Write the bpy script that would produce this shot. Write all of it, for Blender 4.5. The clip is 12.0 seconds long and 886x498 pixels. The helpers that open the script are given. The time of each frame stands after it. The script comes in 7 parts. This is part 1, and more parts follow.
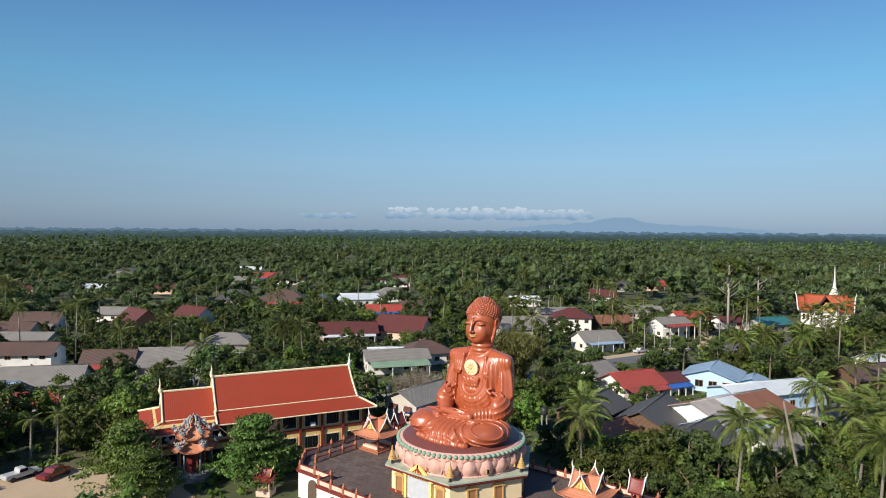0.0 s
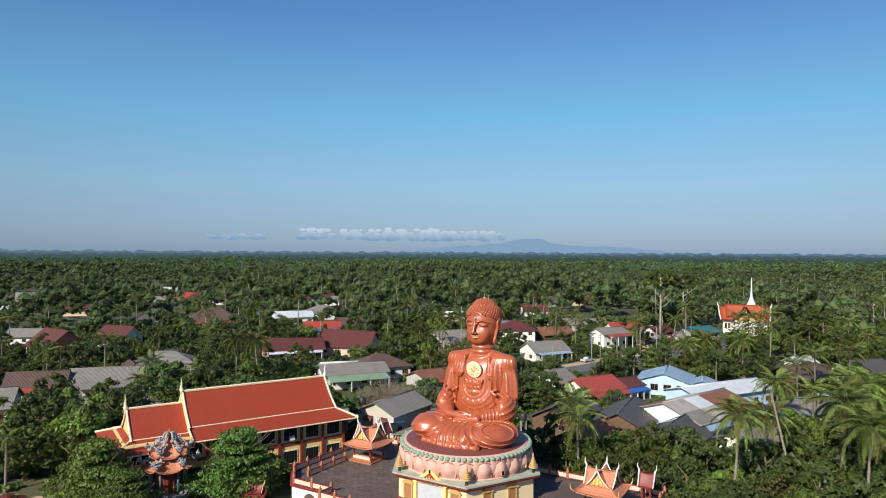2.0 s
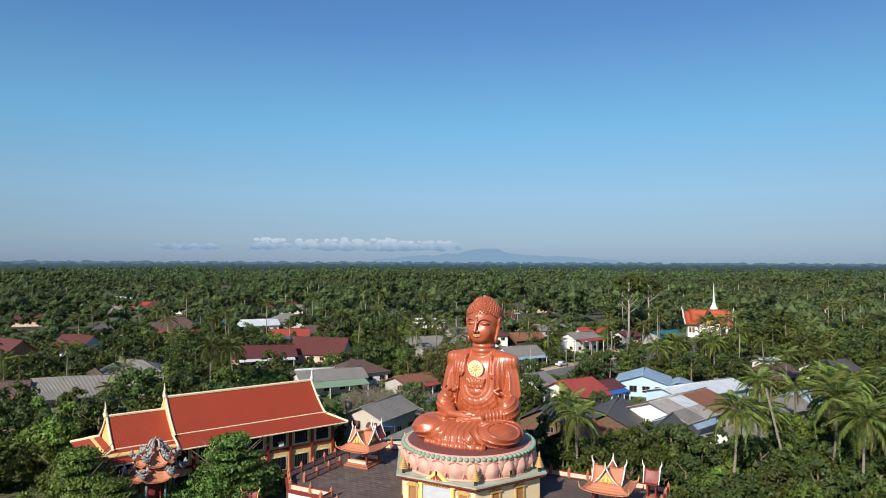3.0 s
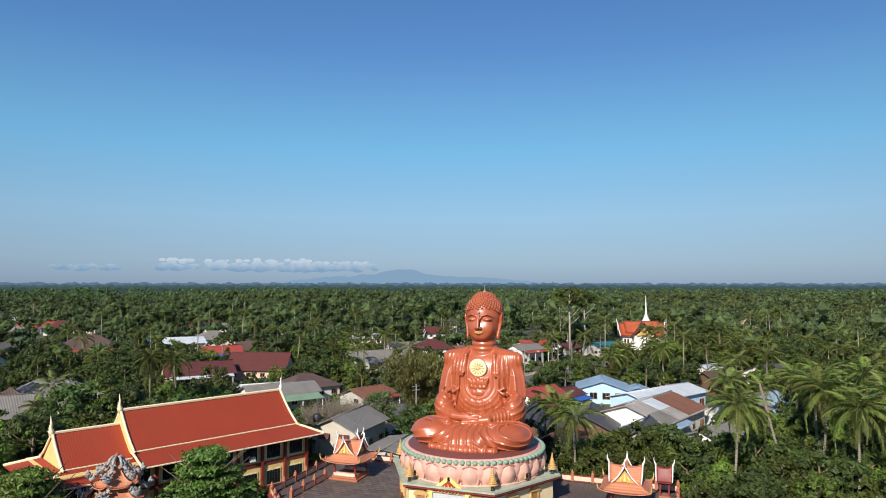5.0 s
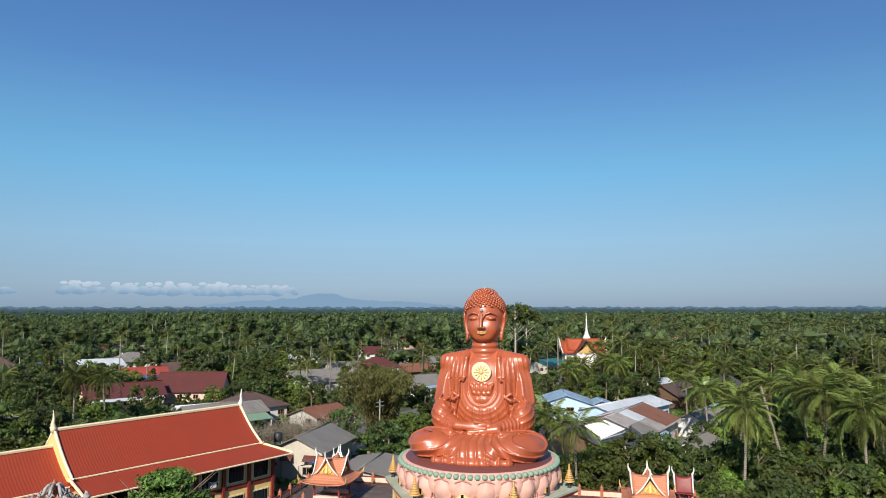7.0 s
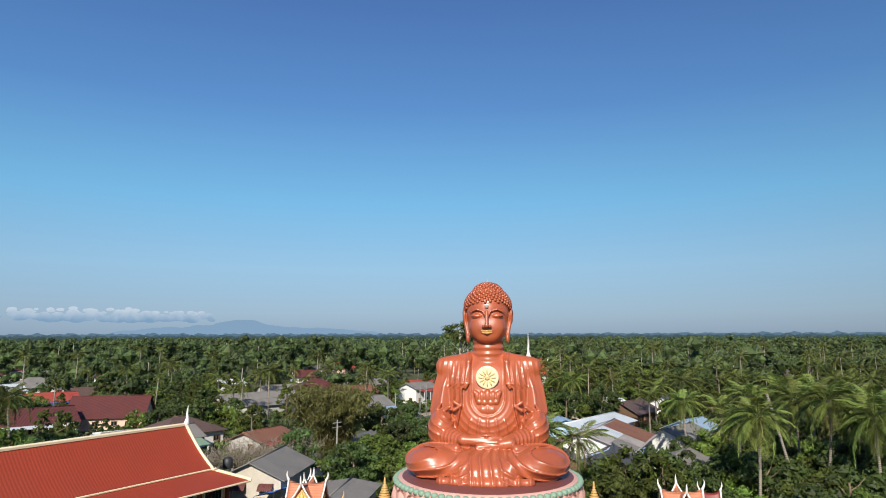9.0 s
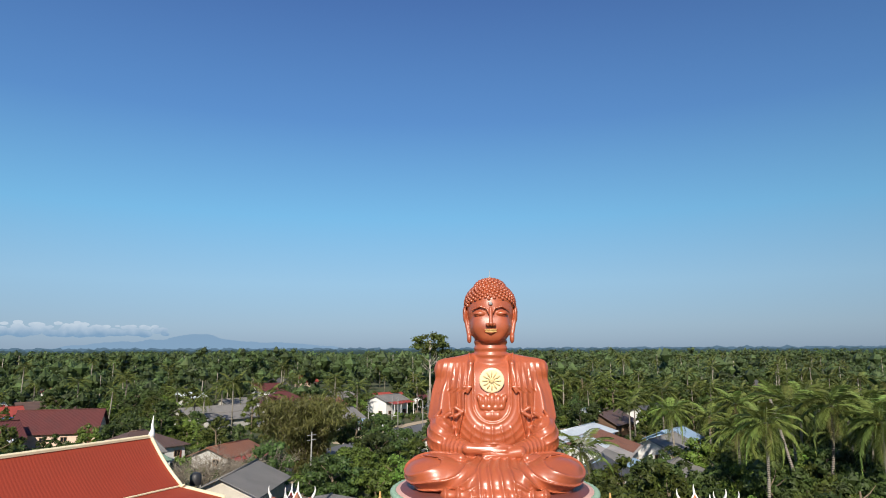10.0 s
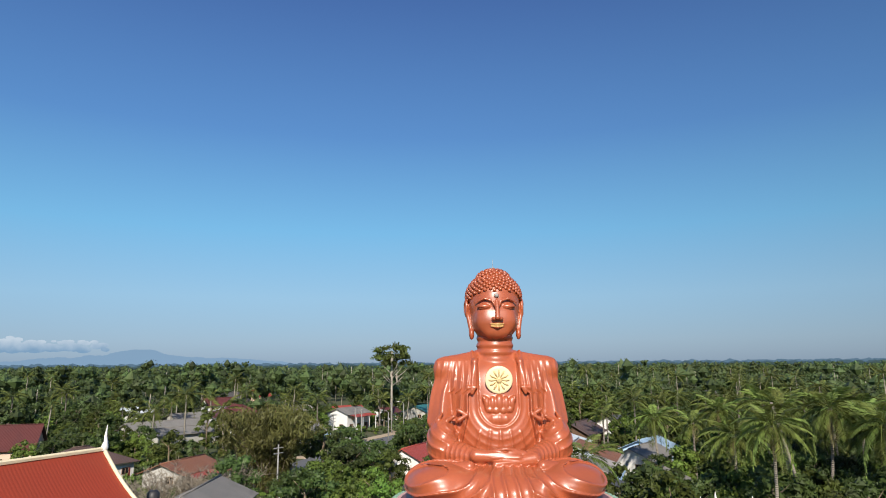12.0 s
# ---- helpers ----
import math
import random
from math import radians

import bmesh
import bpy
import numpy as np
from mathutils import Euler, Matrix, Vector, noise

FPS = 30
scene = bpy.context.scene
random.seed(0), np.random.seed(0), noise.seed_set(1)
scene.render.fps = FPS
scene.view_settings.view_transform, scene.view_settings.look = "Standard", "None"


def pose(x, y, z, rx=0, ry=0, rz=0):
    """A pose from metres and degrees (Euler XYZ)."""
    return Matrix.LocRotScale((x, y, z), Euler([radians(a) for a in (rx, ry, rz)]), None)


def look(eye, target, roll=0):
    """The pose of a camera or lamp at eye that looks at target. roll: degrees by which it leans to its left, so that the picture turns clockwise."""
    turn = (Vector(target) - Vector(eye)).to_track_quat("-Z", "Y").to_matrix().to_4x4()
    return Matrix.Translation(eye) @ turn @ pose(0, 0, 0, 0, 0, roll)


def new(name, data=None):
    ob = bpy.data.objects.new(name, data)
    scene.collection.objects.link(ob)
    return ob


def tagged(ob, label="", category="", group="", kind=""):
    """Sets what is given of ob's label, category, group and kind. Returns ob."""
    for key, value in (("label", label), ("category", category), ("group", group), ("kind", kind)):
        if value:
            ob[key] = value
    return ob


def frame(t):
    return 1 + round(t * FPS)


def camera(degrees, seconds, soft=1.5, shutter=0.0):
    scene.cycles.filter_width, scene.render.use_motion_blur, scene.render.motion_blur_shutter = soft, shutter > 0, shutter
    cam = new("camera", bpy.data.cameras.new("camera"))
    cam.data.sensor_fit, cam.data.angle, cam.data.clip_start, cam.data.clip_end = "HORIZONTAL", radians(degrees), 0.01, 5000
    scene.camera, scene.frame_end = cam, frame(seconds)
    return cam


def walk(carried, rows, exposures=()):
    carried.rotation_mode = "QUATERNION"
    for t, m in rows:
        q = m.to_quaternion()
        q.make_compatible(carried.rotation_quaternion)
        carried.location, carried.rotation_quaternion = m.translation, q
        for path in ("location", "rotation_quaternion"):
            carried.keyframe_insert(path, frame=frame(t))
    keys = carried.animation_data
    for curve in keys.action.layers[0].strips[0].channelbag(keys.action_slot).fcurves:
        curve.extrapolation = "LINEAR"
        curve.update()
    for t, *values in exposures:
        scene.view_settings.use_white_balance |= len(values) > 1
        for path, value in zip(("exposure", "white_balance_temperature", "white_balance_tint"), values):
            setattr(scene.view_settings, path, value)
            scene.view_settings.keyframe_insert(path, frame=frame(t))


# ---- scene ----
cam = camera(68.8, 12.0, soft=1.0)
PATH = [
    (0.000, 0.702, 1.525, 34.771, 0.058, -1.668, -0.445),
    (0.500, -2.173, 1.776, 34.146, -1.951, -0.983, -0.429),
    (1.000, -4.856, 2.115, 33.522, -3.783, -0.629, -0.383),
    (1.500, -7.667, 2.678, 32.782, -5.768, -0.151, -0.336),
    (2.000, -10.418, 3.468, 32.025, -7.736, 0.287, -0.281),
    (2.500, -13.067, 4.452, 31.234, -9.646, 0.746, -0.230),
    (3.000, -15.642, 5.689, 30.445, -11.608, 1.197, -0.184),
    (5.000, -24.075, 13.090, 27.076, -19.092, 3.105, -0.029),
    (5.500, -25.691, 15.464, 26.291, -20.917, 3.609, 0.001),
    (6.000, -27.035, 18.006, 25.520, -22.624, 4.131, 0.009),
    (6.500, -28.152, 20.682, 24.724, -24.354, 4.724, 0.013),
    (7.000, -29.051, 23.468, 23.975, -26.026, 5.277, 0.034),
    (9.000, -30.986, 35.306, 21.174, -32.813, 7.634, 0.148),
    (9.500, -31.084, 38.353, 20.530, -34.579, 8.261, 0.158),
    (10.000, -31.017, 41.404, 19.917, -36.298, 8.897, 0.216),
    (10.500, -30.935, 44.341, 19.383, -38.109, 9.496, 0.247),
    (11.000, -30.820, 46.380, 18.987, -39.414, 9.883, 0.333),
    (11.500, -30.757, 47.521, 18.710, -40.141, 10.126, 0.393),
    (12.000, -30.733, 48.147, 18.575, -40.541, 10.170, 0.453),
]
walk(cam, [(t, pose(x, y, z, 90 + pitch, roll, yaw)) for t, x, y, z, yaw, pitch, roll in PATH])

# ---- light ----
SUN_AZ, SUN_EL = 222.0, 33.0          # degrees, clockwise from +y; height over the horizon
world = bpy.data.worlds.new("sky")
world.use_nodes = True
scene.world = world
wn = world.node_tree
sky = wn.nodes.new("ShaderNodeTexSky")
sky.sky_type = "NISHITA"
sky.sun_disc = False
sky.sun_elevation = radians(SUN_EL)
sky.sun_rotation = radians(SUN_AZ)
sky.altitude, sky.air_density, sky.dust_density, sky.ozone_density = 0, 1.0, 0.6, 3.0
wn.links.new(sky.outputs[0], wn.nodes["Background"].inputs[0])
wn.nodes["Background"].inputs[1].default_value = 0.1
# humid tropical air: greyish blue at the horizon, cyan above it, deep blue higher up
split = wn.nodes.new("ShaderNodeSeparateXYZ")
wn.links.new(wn.nodes.new("ShaderNodeTexCoord").outputs["Generated"], split.inputs[0])
ramp = wn.nodes.new("ShaderNodeValToRGB")
wn.links.new(split.outputs["Z"], ramp.inputs[0])
stops = ((0.0, (0.155, 0.235, 0.348)), (0.035, (0.19, 0.29, 0.41)), (0.10, (0.195, 0.35, 0.50)), (0.20, (0.118, 0.335, 0.545)), (0.34, (0.066, 0.19, 0.43)), (0.52, (0.04, 0.105, 0.30)), (1.0, (0.025, 0.07, 0.23)))
for i, (at, c) in enumerate(stops):
    e = ramp.color_ramp.elements[i] if i < 2 else ramp.color_ramp.elements.new(at)
    e.position, e.color = at, (*c, 1)
for i, (at, c) in enumerate(stops):
    ramp.color_ramp.elements[i].position, ramp.color_ramp.elements[i].color = at, (*c, 1)
air = wn.nodes.new("ShaderNodeBackground")
wn.links.new(ramp.outputs[0], air.inputs[0])
# sky dimmed away from the north-north-east, standing in for lens vignette
toward = wn.nodes.new("ShaderNodeVectorMath")
toward.operation = "DOT_PRODUCT"
toward.inputs[1].default_value = (math.sin(radians(22)), math.cos(radians(22)), 0)
wn.links.new(split.inputs[0].links[0].from_socket, toward.inputs[0])
vignette = wn.nodes.new("ShaderNodeMapRange")
vignette.inputs[1].default_value, vignette.inputs[2].default_value, vignette.inputs[3].default_value, vignette.inputs[4].default_value = 0.5, 1.0, 0.82, 1.13
wn.links.new(toward.outputs["Value"], vignette.inputs[0])
wn.links.new(vignette.outputs[0], air.inputs[1])
blend = wn.nodes.new("ShaderNodeMixShader")
blend.inputs[0].default_value = 0.85
wn.links.new(wn.nodes["Background"].outputs[0], blend.inputs[1])
wn.links.new(air.outputs[0], blend.inputs[2])
wn.links.new(blend.outputs[0], wn.nodes["World Output"].inputs[0])
sun_data = bpy.data.lights.new("sun", "SUN")
sun_data.energy, sun_data.angle, sun_data.color = 4.6, radians(0.53), (1.0, 0.93, 0.82)
sun = new("sun", sun_data)
sun_from = Vector((math.sin(radians(SUN_AZ)) * math.cos(radians(SUN_EL)), math.cos(radians(SUN_AZ)) * math.cos(radians(SUN_EL)), math.sin(radians(SUN_EL))))
sun.matrix_world = look(sun_from * 300, (0, 0, 0))
scene.view_settings.exposure = 0.38


# ---- materials ----
def material(name, base, rough=0.6, metal=0.0, vary=0.25, scale=1.5, fine=14.0, bump=0.15, dirt=0.0, dirt_colour=(0.08, 0.07, 0.055), per_object=0.0, per_island=0.0, waves=None, coat=0.0):
    """Principled surface: two scales of noise on the colour, bump, optional dirt patches, ribs (axis, per metre, depth) and a shift per object."""
    m = bpy.data.materials.new(name)
    m.use_nodes = True
    nt = m.node_tree
    n, link = nt.nodes, nt.links
    p = n["Principled BSDF"]
    p.inputs["Roughness"].default_value = rough
    p.inputs["Metallic"].default_value = metal
    p.inputs["Coat Weight"].default_value = coat
    co = n.new("ShaderNodeTexCoord").outputs["Object"]

    def tex(s, detail):
        t = n.new("ShaderNodeTexNoise")
        t.inputs["Scale"].default_value, t.inputs["Detail"].default_value = s, detail
        link.new(co, t.inputs["Vector"])
        return t.outputs["Fac"]

    def mathn(op, a, b):
        k = n.new("ShaderNodeMath")
        k.operation = op
        for i, v in enumerate((a, b)):
            if isinstance(v, (int, float)):
                k.inputs[i].default_value = v
            else:
                link.new(v, k.inputs[i])
        return k.outputs[0]

    big, small = tex(scale, 3), tex(fine, 4)
    both = mathn("ADD", mathn("MULTIPLY", big, 0.6), mathn("MULTIPLY", small, 0.4))
    value = mathn("ADD", mathn("MULTIPLY", mathn("SUBTRACT", both, 0.5), 2.4 * vary), 1.0)
    if per_object:
        value = mathn("MULTIPLY", value, mathn("ADD", mathn("MULTIPLY", n.new("ShaderNodeObjectInfo").outputs["Random"], 2 * per_object), 1 - per_object))
    if per_island:
        value = mathn("MULTIPLY", value, mathn("ADD", mathn("MULTIPLY", n.new("ShaderNodeNewGeometry").outputs["Random Per Island"], 2 * per_island), 1 - per_island))
    hsv = n.new("ShaderNodeHueSaturation")
    hsv.inputs["Color"].default_value = (*base, 1)
    link.new(value, hsv.inputs["Value"])
    if per_object:
        link.new(mathn("ADD", mathn("MULTIPLY", n.new("ShaderNodeObjectInfo").outputs["Random"], 0.09 * per_object), 0.5 - 0.045 * per_object), hsv.inputs["Hue"])
    colour = hsv.outputs[0]
    if dirt:
        ramp = n.new("ShaderNodeMapRange")
        ramp.inputs[1].default_value, ramp.inputs[2].default_value = 0.5, 0.75
        ramp.inputs[4].default_value = dirt
        link.new(tex(scale * 0.7, 6), ramp.inputs[0])
        mix = n.new("ShaderNodeMix")
        mix.data_type = "RGBA"
        link.new(ramp.outputs[0], mix.inputs["Factor"])
        link.new(colour, mix.inputs["A"])
        mix.inputs["B"].default_value = (*dirt_colour, 1)
        colour = mix.outputs["Result"]
    link.new(colour, p.inputs["Base Color"])
    height = mathn("MULTIPLY", small, 0.3)
    if waves:
        axis, rate, depth = waves
        sep = n.new("ShaderNodeSeparateXYZ")
        link.new(co, sep.inputs[0])
        height = mathn("ADD", height, mathn("MULTIPLY", mathn("SINE", mathn("MULTIPLY", sep.outputs[axis], rate * 2 * math.pi), 0), depth))
    if bump:
        b = n.new("ShaderNodeBump")
        b.inputs["Strength"].default_value, b.inputs["Distance"].default_value = min(1, bump * 2), 0.08
        link.new(height, b.inputs["Height"])
        link.new(b.outputs[0], p.inputs["Normal"])
    return m


BRONZE = material("orange_bronze_paint", (0.41, 0.098, 0.038), rough=0.37, vary=0.22, scale=0.4, fine=5, bump=0.06, dirt=0.5, dirt_colour=(0.19, 0.05, 0.028), coat=0.18)
BRONZE.node_tree.nodes["Principled BSDF"].inputs["Coat Roughness"].default_value = 0.2
BRONZE.node_tree.nodes["Principled BSDF"].inputs["Specular IOR Level"].default_value = 0.75
GOLD = material("gold_paint", (0.85, 0.66, 0.22), rough=0.4, vary=0.15, bump=0.05)
GOLD_DULL = material("dull_gold", (0.55, 0.34, 0.12), rough=0.5, vary=0.3, scale=3, bump=0.2)
WHITE = material("white_paint", (0.78, 0.76, 0.72), rough=0.6, vary=0.1, scale=0.6, dirt=0.35, dirt_colour=(0.4, 0.38, 0.33))
CREAM = material("cream_render", (0.82, 0.66, 0.40), rough=0.75, vary=0.1, scale=0.5, dirt=0.18, dirt_colour=(0.45, 0.36, 0.22))
YELLOW = material("yellow_cream_render", (0.78, 0.55, 0.22), rough=0.75, vary=0.12, scale=0.5, dirt=0.25, dirt_colour=(0.4, 0.28, 0.13))
MAROON = material("maroon_paint", (0.20, 0.03, 0.025), rough=0.5, vary=0.2)
PINK = material("pink_petal_paint", (0.68, 0.39, 0.32), rough=0.6, vary=0.16, scale=1.2, bump=0.1, dirt=0.35, dirt_colour=(0.42, 0.24, 0.19))
GREEN_RIM = material("pale_green_paint", (0.22, 0.34, 0.25), rough=0.6, vary=0.25, dirt=0.3, dirt_colour=(0.1, 0.13, 0.1))
PLATE = material("weathered_green_slab", (0.40, 0.44, 0.34), rough=0.7, vary=0.2, scale=0.8, dirt=0.6, dirt_colour=(0.2, 0.2, 0.15))
TILE_RED = material("red_roof_tile", (0.31, 0.042, 0.016), rough=0.6, vary=0.16, scale=0.35, fine=8, bump=0.3, dirt=0.3, dirt_colour=(0.26, 0.05, 0.022), waves=(0, 3.4, 0.09))
TERRACOTTA = material("terracotta_tile", (0.50, 0.19, 0.10), rough=0.6, vary=0.2, scale=2, bump=0.2, waves=(2, 5, 0.4))
PAVING = material("dark_paving", (0.115, 0.085, 0.072), rough=0.7, vary=0.45, scale=0.35, fine=6, bump=0.2, per_object=0.25)
JOINT = material("paving_bed", (0.05, 0.042, 0.038), rough=0.9, vary=0.3)
GLASS_DARK = material("dark_glass", (0.012, 0.014, 0.017), rough=0.12, vary=0.2, bump=0)
DARK = material("dark_metal", (0.03, 0.03, 0.032), rough=0.5, vary=0.3)
STONE = material("grey_carved_stone", (0.34, 0.33, 0.32), rough=0.8, vary=0.4, scale=3, dirt=0.5, dirt_colour=(0.12, 0.12, 0.12))
CONCRETE = material("grey_concrete", (0.30, 0.29, 0.27), rough=0.85, vary=0.25, scale=0.6, dirt=0.5, dirt_colour=(0.14, 0.135, 0.12))
BARK = material("bark", (0.17, 0.125, 0.085), rough=0.9, vary=0.4, scale=3, bump=0.5, per_object=0.2)
PALM_BARK = material("palm_bark", (0.27, 0.235, 0.19), rough=0.9, vary=0.3, scale=3, bump=0.4, waves=(2, 5, 0.5), per_object=0.2)
ASPHALT = material("asphalt", (0.12, 0.12, 0.122), rough=0.85, vary=0.25, scale=0.3, bump=0.1, dirt=0.4, dirt_colour=(0.2, 0.18, 0.15))
SAND = material("sandy_earth", (0.46, 0.35, 0.23), rough=0.95, vary=0.2, scale=0.25, fine=3, bump=0.2, dirt=0.4, dirt_colour=(0.30, 0.23, 0.15))


def leaf_material(name, base, vary=0.35, per_object=0.35, translucent=0.25):
    m = bpy.data.materials.new(name)
    m.use_nodes = True
    nt = m.node_tree
    n, link = nt.nodes, nt.links
    p = n["Principled BSDF"]
    p.inputs["Roughness"].default_value = 0.55
    p.inputs["Specular IOR Level"].default_value = 0.3
    hsv = n.new("ShaderNodeHueSaturation")
    hsv.inputs["Color"].default_value = (*base, 1)

    def mathn(op, a, b):
        k = n.new("ShaderNodeMath")
        k.operation = op
        for i, v in enumerate((a, b)):
            if isinstance(v, (int, float)):
                k.inputs[i].default_value = v
            else:
                link.new(v, k.inputs[i])
        return k.outputs[0]

    rnd, isl = n.new("ShaderNodeObjectInfo").outputs["Random"], n.new("ShaderNodeNewGeometry").outputs["Random Per Island"]
    a = mathn("ADD", mathn("MULTIPLY", rnd, 2 * per_object), 1 - per_object)
    b = mathn("ADD", mathn("MULTIPLY", isl, 2 * vary), 1 - vary)
    no = n.new("ShaderNodeTexNoise")
    no.inputs["Scale"].default_value, no.inputs["Detail"].default_value = 0.03, 3
    link.new(n.new("ShaderNodeNewGeometry").outputs["Position"], no.inputs["Vector"])
    n2 = n.new("ShaderNodeTexNoise")
    n2.inputs["Scale"].default_value, n2.inputs["Detail"].default_value = 0.13, 2
    link.new(n.new("ShaderNodeNewGeometry").outputs["Position"], n2.inputs["Vector"])
    c = mathn("MULTIPLY", mathn("ADD", mathn("MULTIPLY", no.outputs["Fac"], 1.2), 0.4), mathn("ADD", mathn("MULTIPLY", n2.outputs["Fac"], 1.6), 0.2))
    link.new(mathn("MULTIPLY", mathn("MULTIPLY", a, b), c), hsv.inputs["Value"])
    turn = mathn("ADD", mathn("MULTIPLY", rnd, 0.04), mathn("MULTIPLY", n2.outputs["Fac"], 0.07))
    link.new(mathn("ADD", turn, 0.446), hsv.inputs["Hue"])
    link.new(hsv.outputs[0], p.inputs["Base Color"])
    tr = n.new("ShaderNodeBsdfTranslucent")
    link.new(hsv.outputs[0], tr.inputs["Color"])
    mix = n.new("ShaderNodeMixShader")
    mix.inputs[0].default_value = translucent
    link.new(p.outputs[0], mix.inputs[1])
    link.new(tr.outputs[0], mix.inputs[2])
    link.new(mix.outputs[0], n["Material Output"].inputs[0])
    return m


LEAF = leaf_material("leaf_green", (0.098, 0.14, 0.027))
LEAF_BRIGHT = leaf_material("leaf_bright_green", (0.125, 0.185, 0.032), per_object=0.25)
LEAF_DARK = leaf_material("leaf_dark_green", (0.06, 0.09, 0.023))
LEAF_BAMBOO = leaf_material("bamboo_leaf", (0.125, 0.122, 0.036), per_object=0.15)
LEAF_FLAT = leaf_material("fine_leaf", (0.092, 0.15, 0.03), vary=0.5, per_object=0.1)
LEAF_FAR = leaf_material("far_leaf", (0.072, 0.104, 0.034), vary=0.5)
PALM_LEAF = leaf_material("palm_leaf", (0.15, 0.188, 0.044), per_object=0.25)
TWIG = material("dry_twigs", (0.25, 0.21, 0.16), rough=0.9, vary=0.3)


# ---- building helpers ----
def part(name, bm, mat, parent=None, label=""):
    """Link a bmesh (or a ready mesh) as one mesh object under a thing or a part."""
    if isinstance(bm, bpy.types.Mesh):
        me = bm
    else:
        me = bpy.data.meshes.new(name)
        bm.to_mesh(me)
        bm.free()
    if mat is not None and not me.materials:
        me.materials.append(mat)
    ob = new(name, me)
    if parent is not None:
        ob.parent = parent
    if label:
        ob["label"] = label
    return ob


def thing(name, m, label, category, group="", kind=""):
    ob = new(name)
    ob.matrix_world = m
    return tagged(ob, label, category, group, kind)


def box(bm, x0, x1, y0, y1, z0, z1, bevel=0.0):
    vs = [bm.verts.new((x, y, z)) for z in (z0, z1) for x, y in ((x0, y0), (x1, y0), (x1, y1), (x0, y1))]
    for f in ((3, 2, 1, 0), (4, 5, 6, 7), (0, 1, 5, 4), (1, 2, 6, 5), (2, 3, 7, 6), (3, 0, 4, 7)):
        bm.faces.new([vs[i] for i in f])
    if bevel:
        bmesh.ops.bevel(bm, geom=list({e for v in vs for e in v.link_edges}), offset=bevel, segments=2, affect="EDGES")
    return bm


def lathe(bm, profile, steps=24, x=0, y=0, smooth=True, turn=0.0):
    """Revolve (radius, z) pairs round the z axis at x, y, closed at both ends."""
    rings = [[bm.verts.new((x + r * math.cos(2 * math.pi * i / steps + turn), y + r * math.sin(2 * math.pi * i / steps + turn), z)) for i in range(steps)] for r, z in profile]
    for a, b in zip(rings, rings[1:]):
        for i in range(steps):
            bm.faces.new((a[i], a[(i + 1) % steps], b[(i + 1) % steps], b[i])).smooth = smooth
    bm.faces.new(rings[0][::-1])
    bm.faces.new(rings[-1])
    return bm


def prism(bm, outline, z0, z1):
    """An upright prism over an outline of (x, y), counter-clockwise."""
    low, high = [bm.verts.new((x, y, z0)) for x, y in outline], [bm.verts.new((x, y, z1)) for x, y in outline]
    bm.faces.new(low[::-1])
    bm.faces.new(high)
    for i in range(len(outline)):
        j = (i + 1) % len(outline)
        bm.faces.new((low[i], low[j], high[j], high[i]))
    return bm


def tube(bm, points, radii, sides=8, smooth=True):
    """A tapered tube along points."""
    rings = []
    for i, (q, r) in enumerate(zip(points, radii)):
        q = Vector(q)
        d = (Vector(points[min(i + 1, len(points) - 1)]) - Vector(points[max(i - 1, 0)])).normalized()
        a = d.cross(Vector((0.31, 0.95, 0.1))).normalized()
        b = d.cross(a)
        rings.append([bm.verts.new(q + (a * math.cos(2 * math.pi * k / sides) + b * math.sin(2 * math.pi * k / sides)) * r) for k in range(sides)])
    for a, b in zip(rings, rings[1:]):
        for k in range(sides):
            bm.faces.new((a[k], b[k], b[(k + 1) % sides], a[(k + 1) % sides])).smooth = smooth
    bm.faces.new(rings[0])
    bm.faces.new(rings[-1][::-1])
    return bm


def sheet(bm, rows, thick, smooth=False):
    """A slab of that thickness (downwards) under a grid of points, rows of equal length."""
    top = [[bm.verts.new(p) for p in r] for r in rows]
    low = [[bm.verts.new((p[0], p[1], p[2] - thick)) for p in r] for r in rows]
    n, k = len(rows), len(rows[0])
    for i in range(n - 1):
        for j in range(k - 1):
            bm.faces.new((top[i][j], top[i][j + 1], top[i + 1][j + 1], top[i + 1][j])).smooth = smooth
            bm.faces.new((low[i][j], low[i + 1][j], low[i + 1][j + 1], low[i][j + 1])).smooth = smooth
    for i in range(n - 1):
        for j in (0, k - 1):
            bm.faces.new((top[i][j], top[i + 1][j], low[i + 1][j], low[i][j]))
    for j in range(k - 1):
        for i in (0, n - 1):
            bm.faces.new((top[i][j], top[i][j + 1], low[i][j + 1], low[i][j]))
    return bm


def mesh_of(name, verts, faces, mat, smooth=False):
    me = bpy.data.meshes.new(name)
    me.from_pydata(np.asarray(verts).tolist() if not isinstance(verts, list) else verts, [], np.asarray(faces).tolist() if not isinstance(faces, list) else faces)
    me.materials.append(mat)
    if smooth:
        me.polygons.foreach_set("use_smooth", [True] * len(me.polygons))
    me.update()
    return me


# ---- setting: ground, road, yards, far backdrop ----
SHRINE = pose(3.05, 81.2, 0, 0, 0, -39.2)      # middle of the lotus plinth; its front looks along local -y
HALL = pose(-25.45, 106.3, 0, 0, 0, 26.0)     # middle of the main ridge; the long front looks along local -y

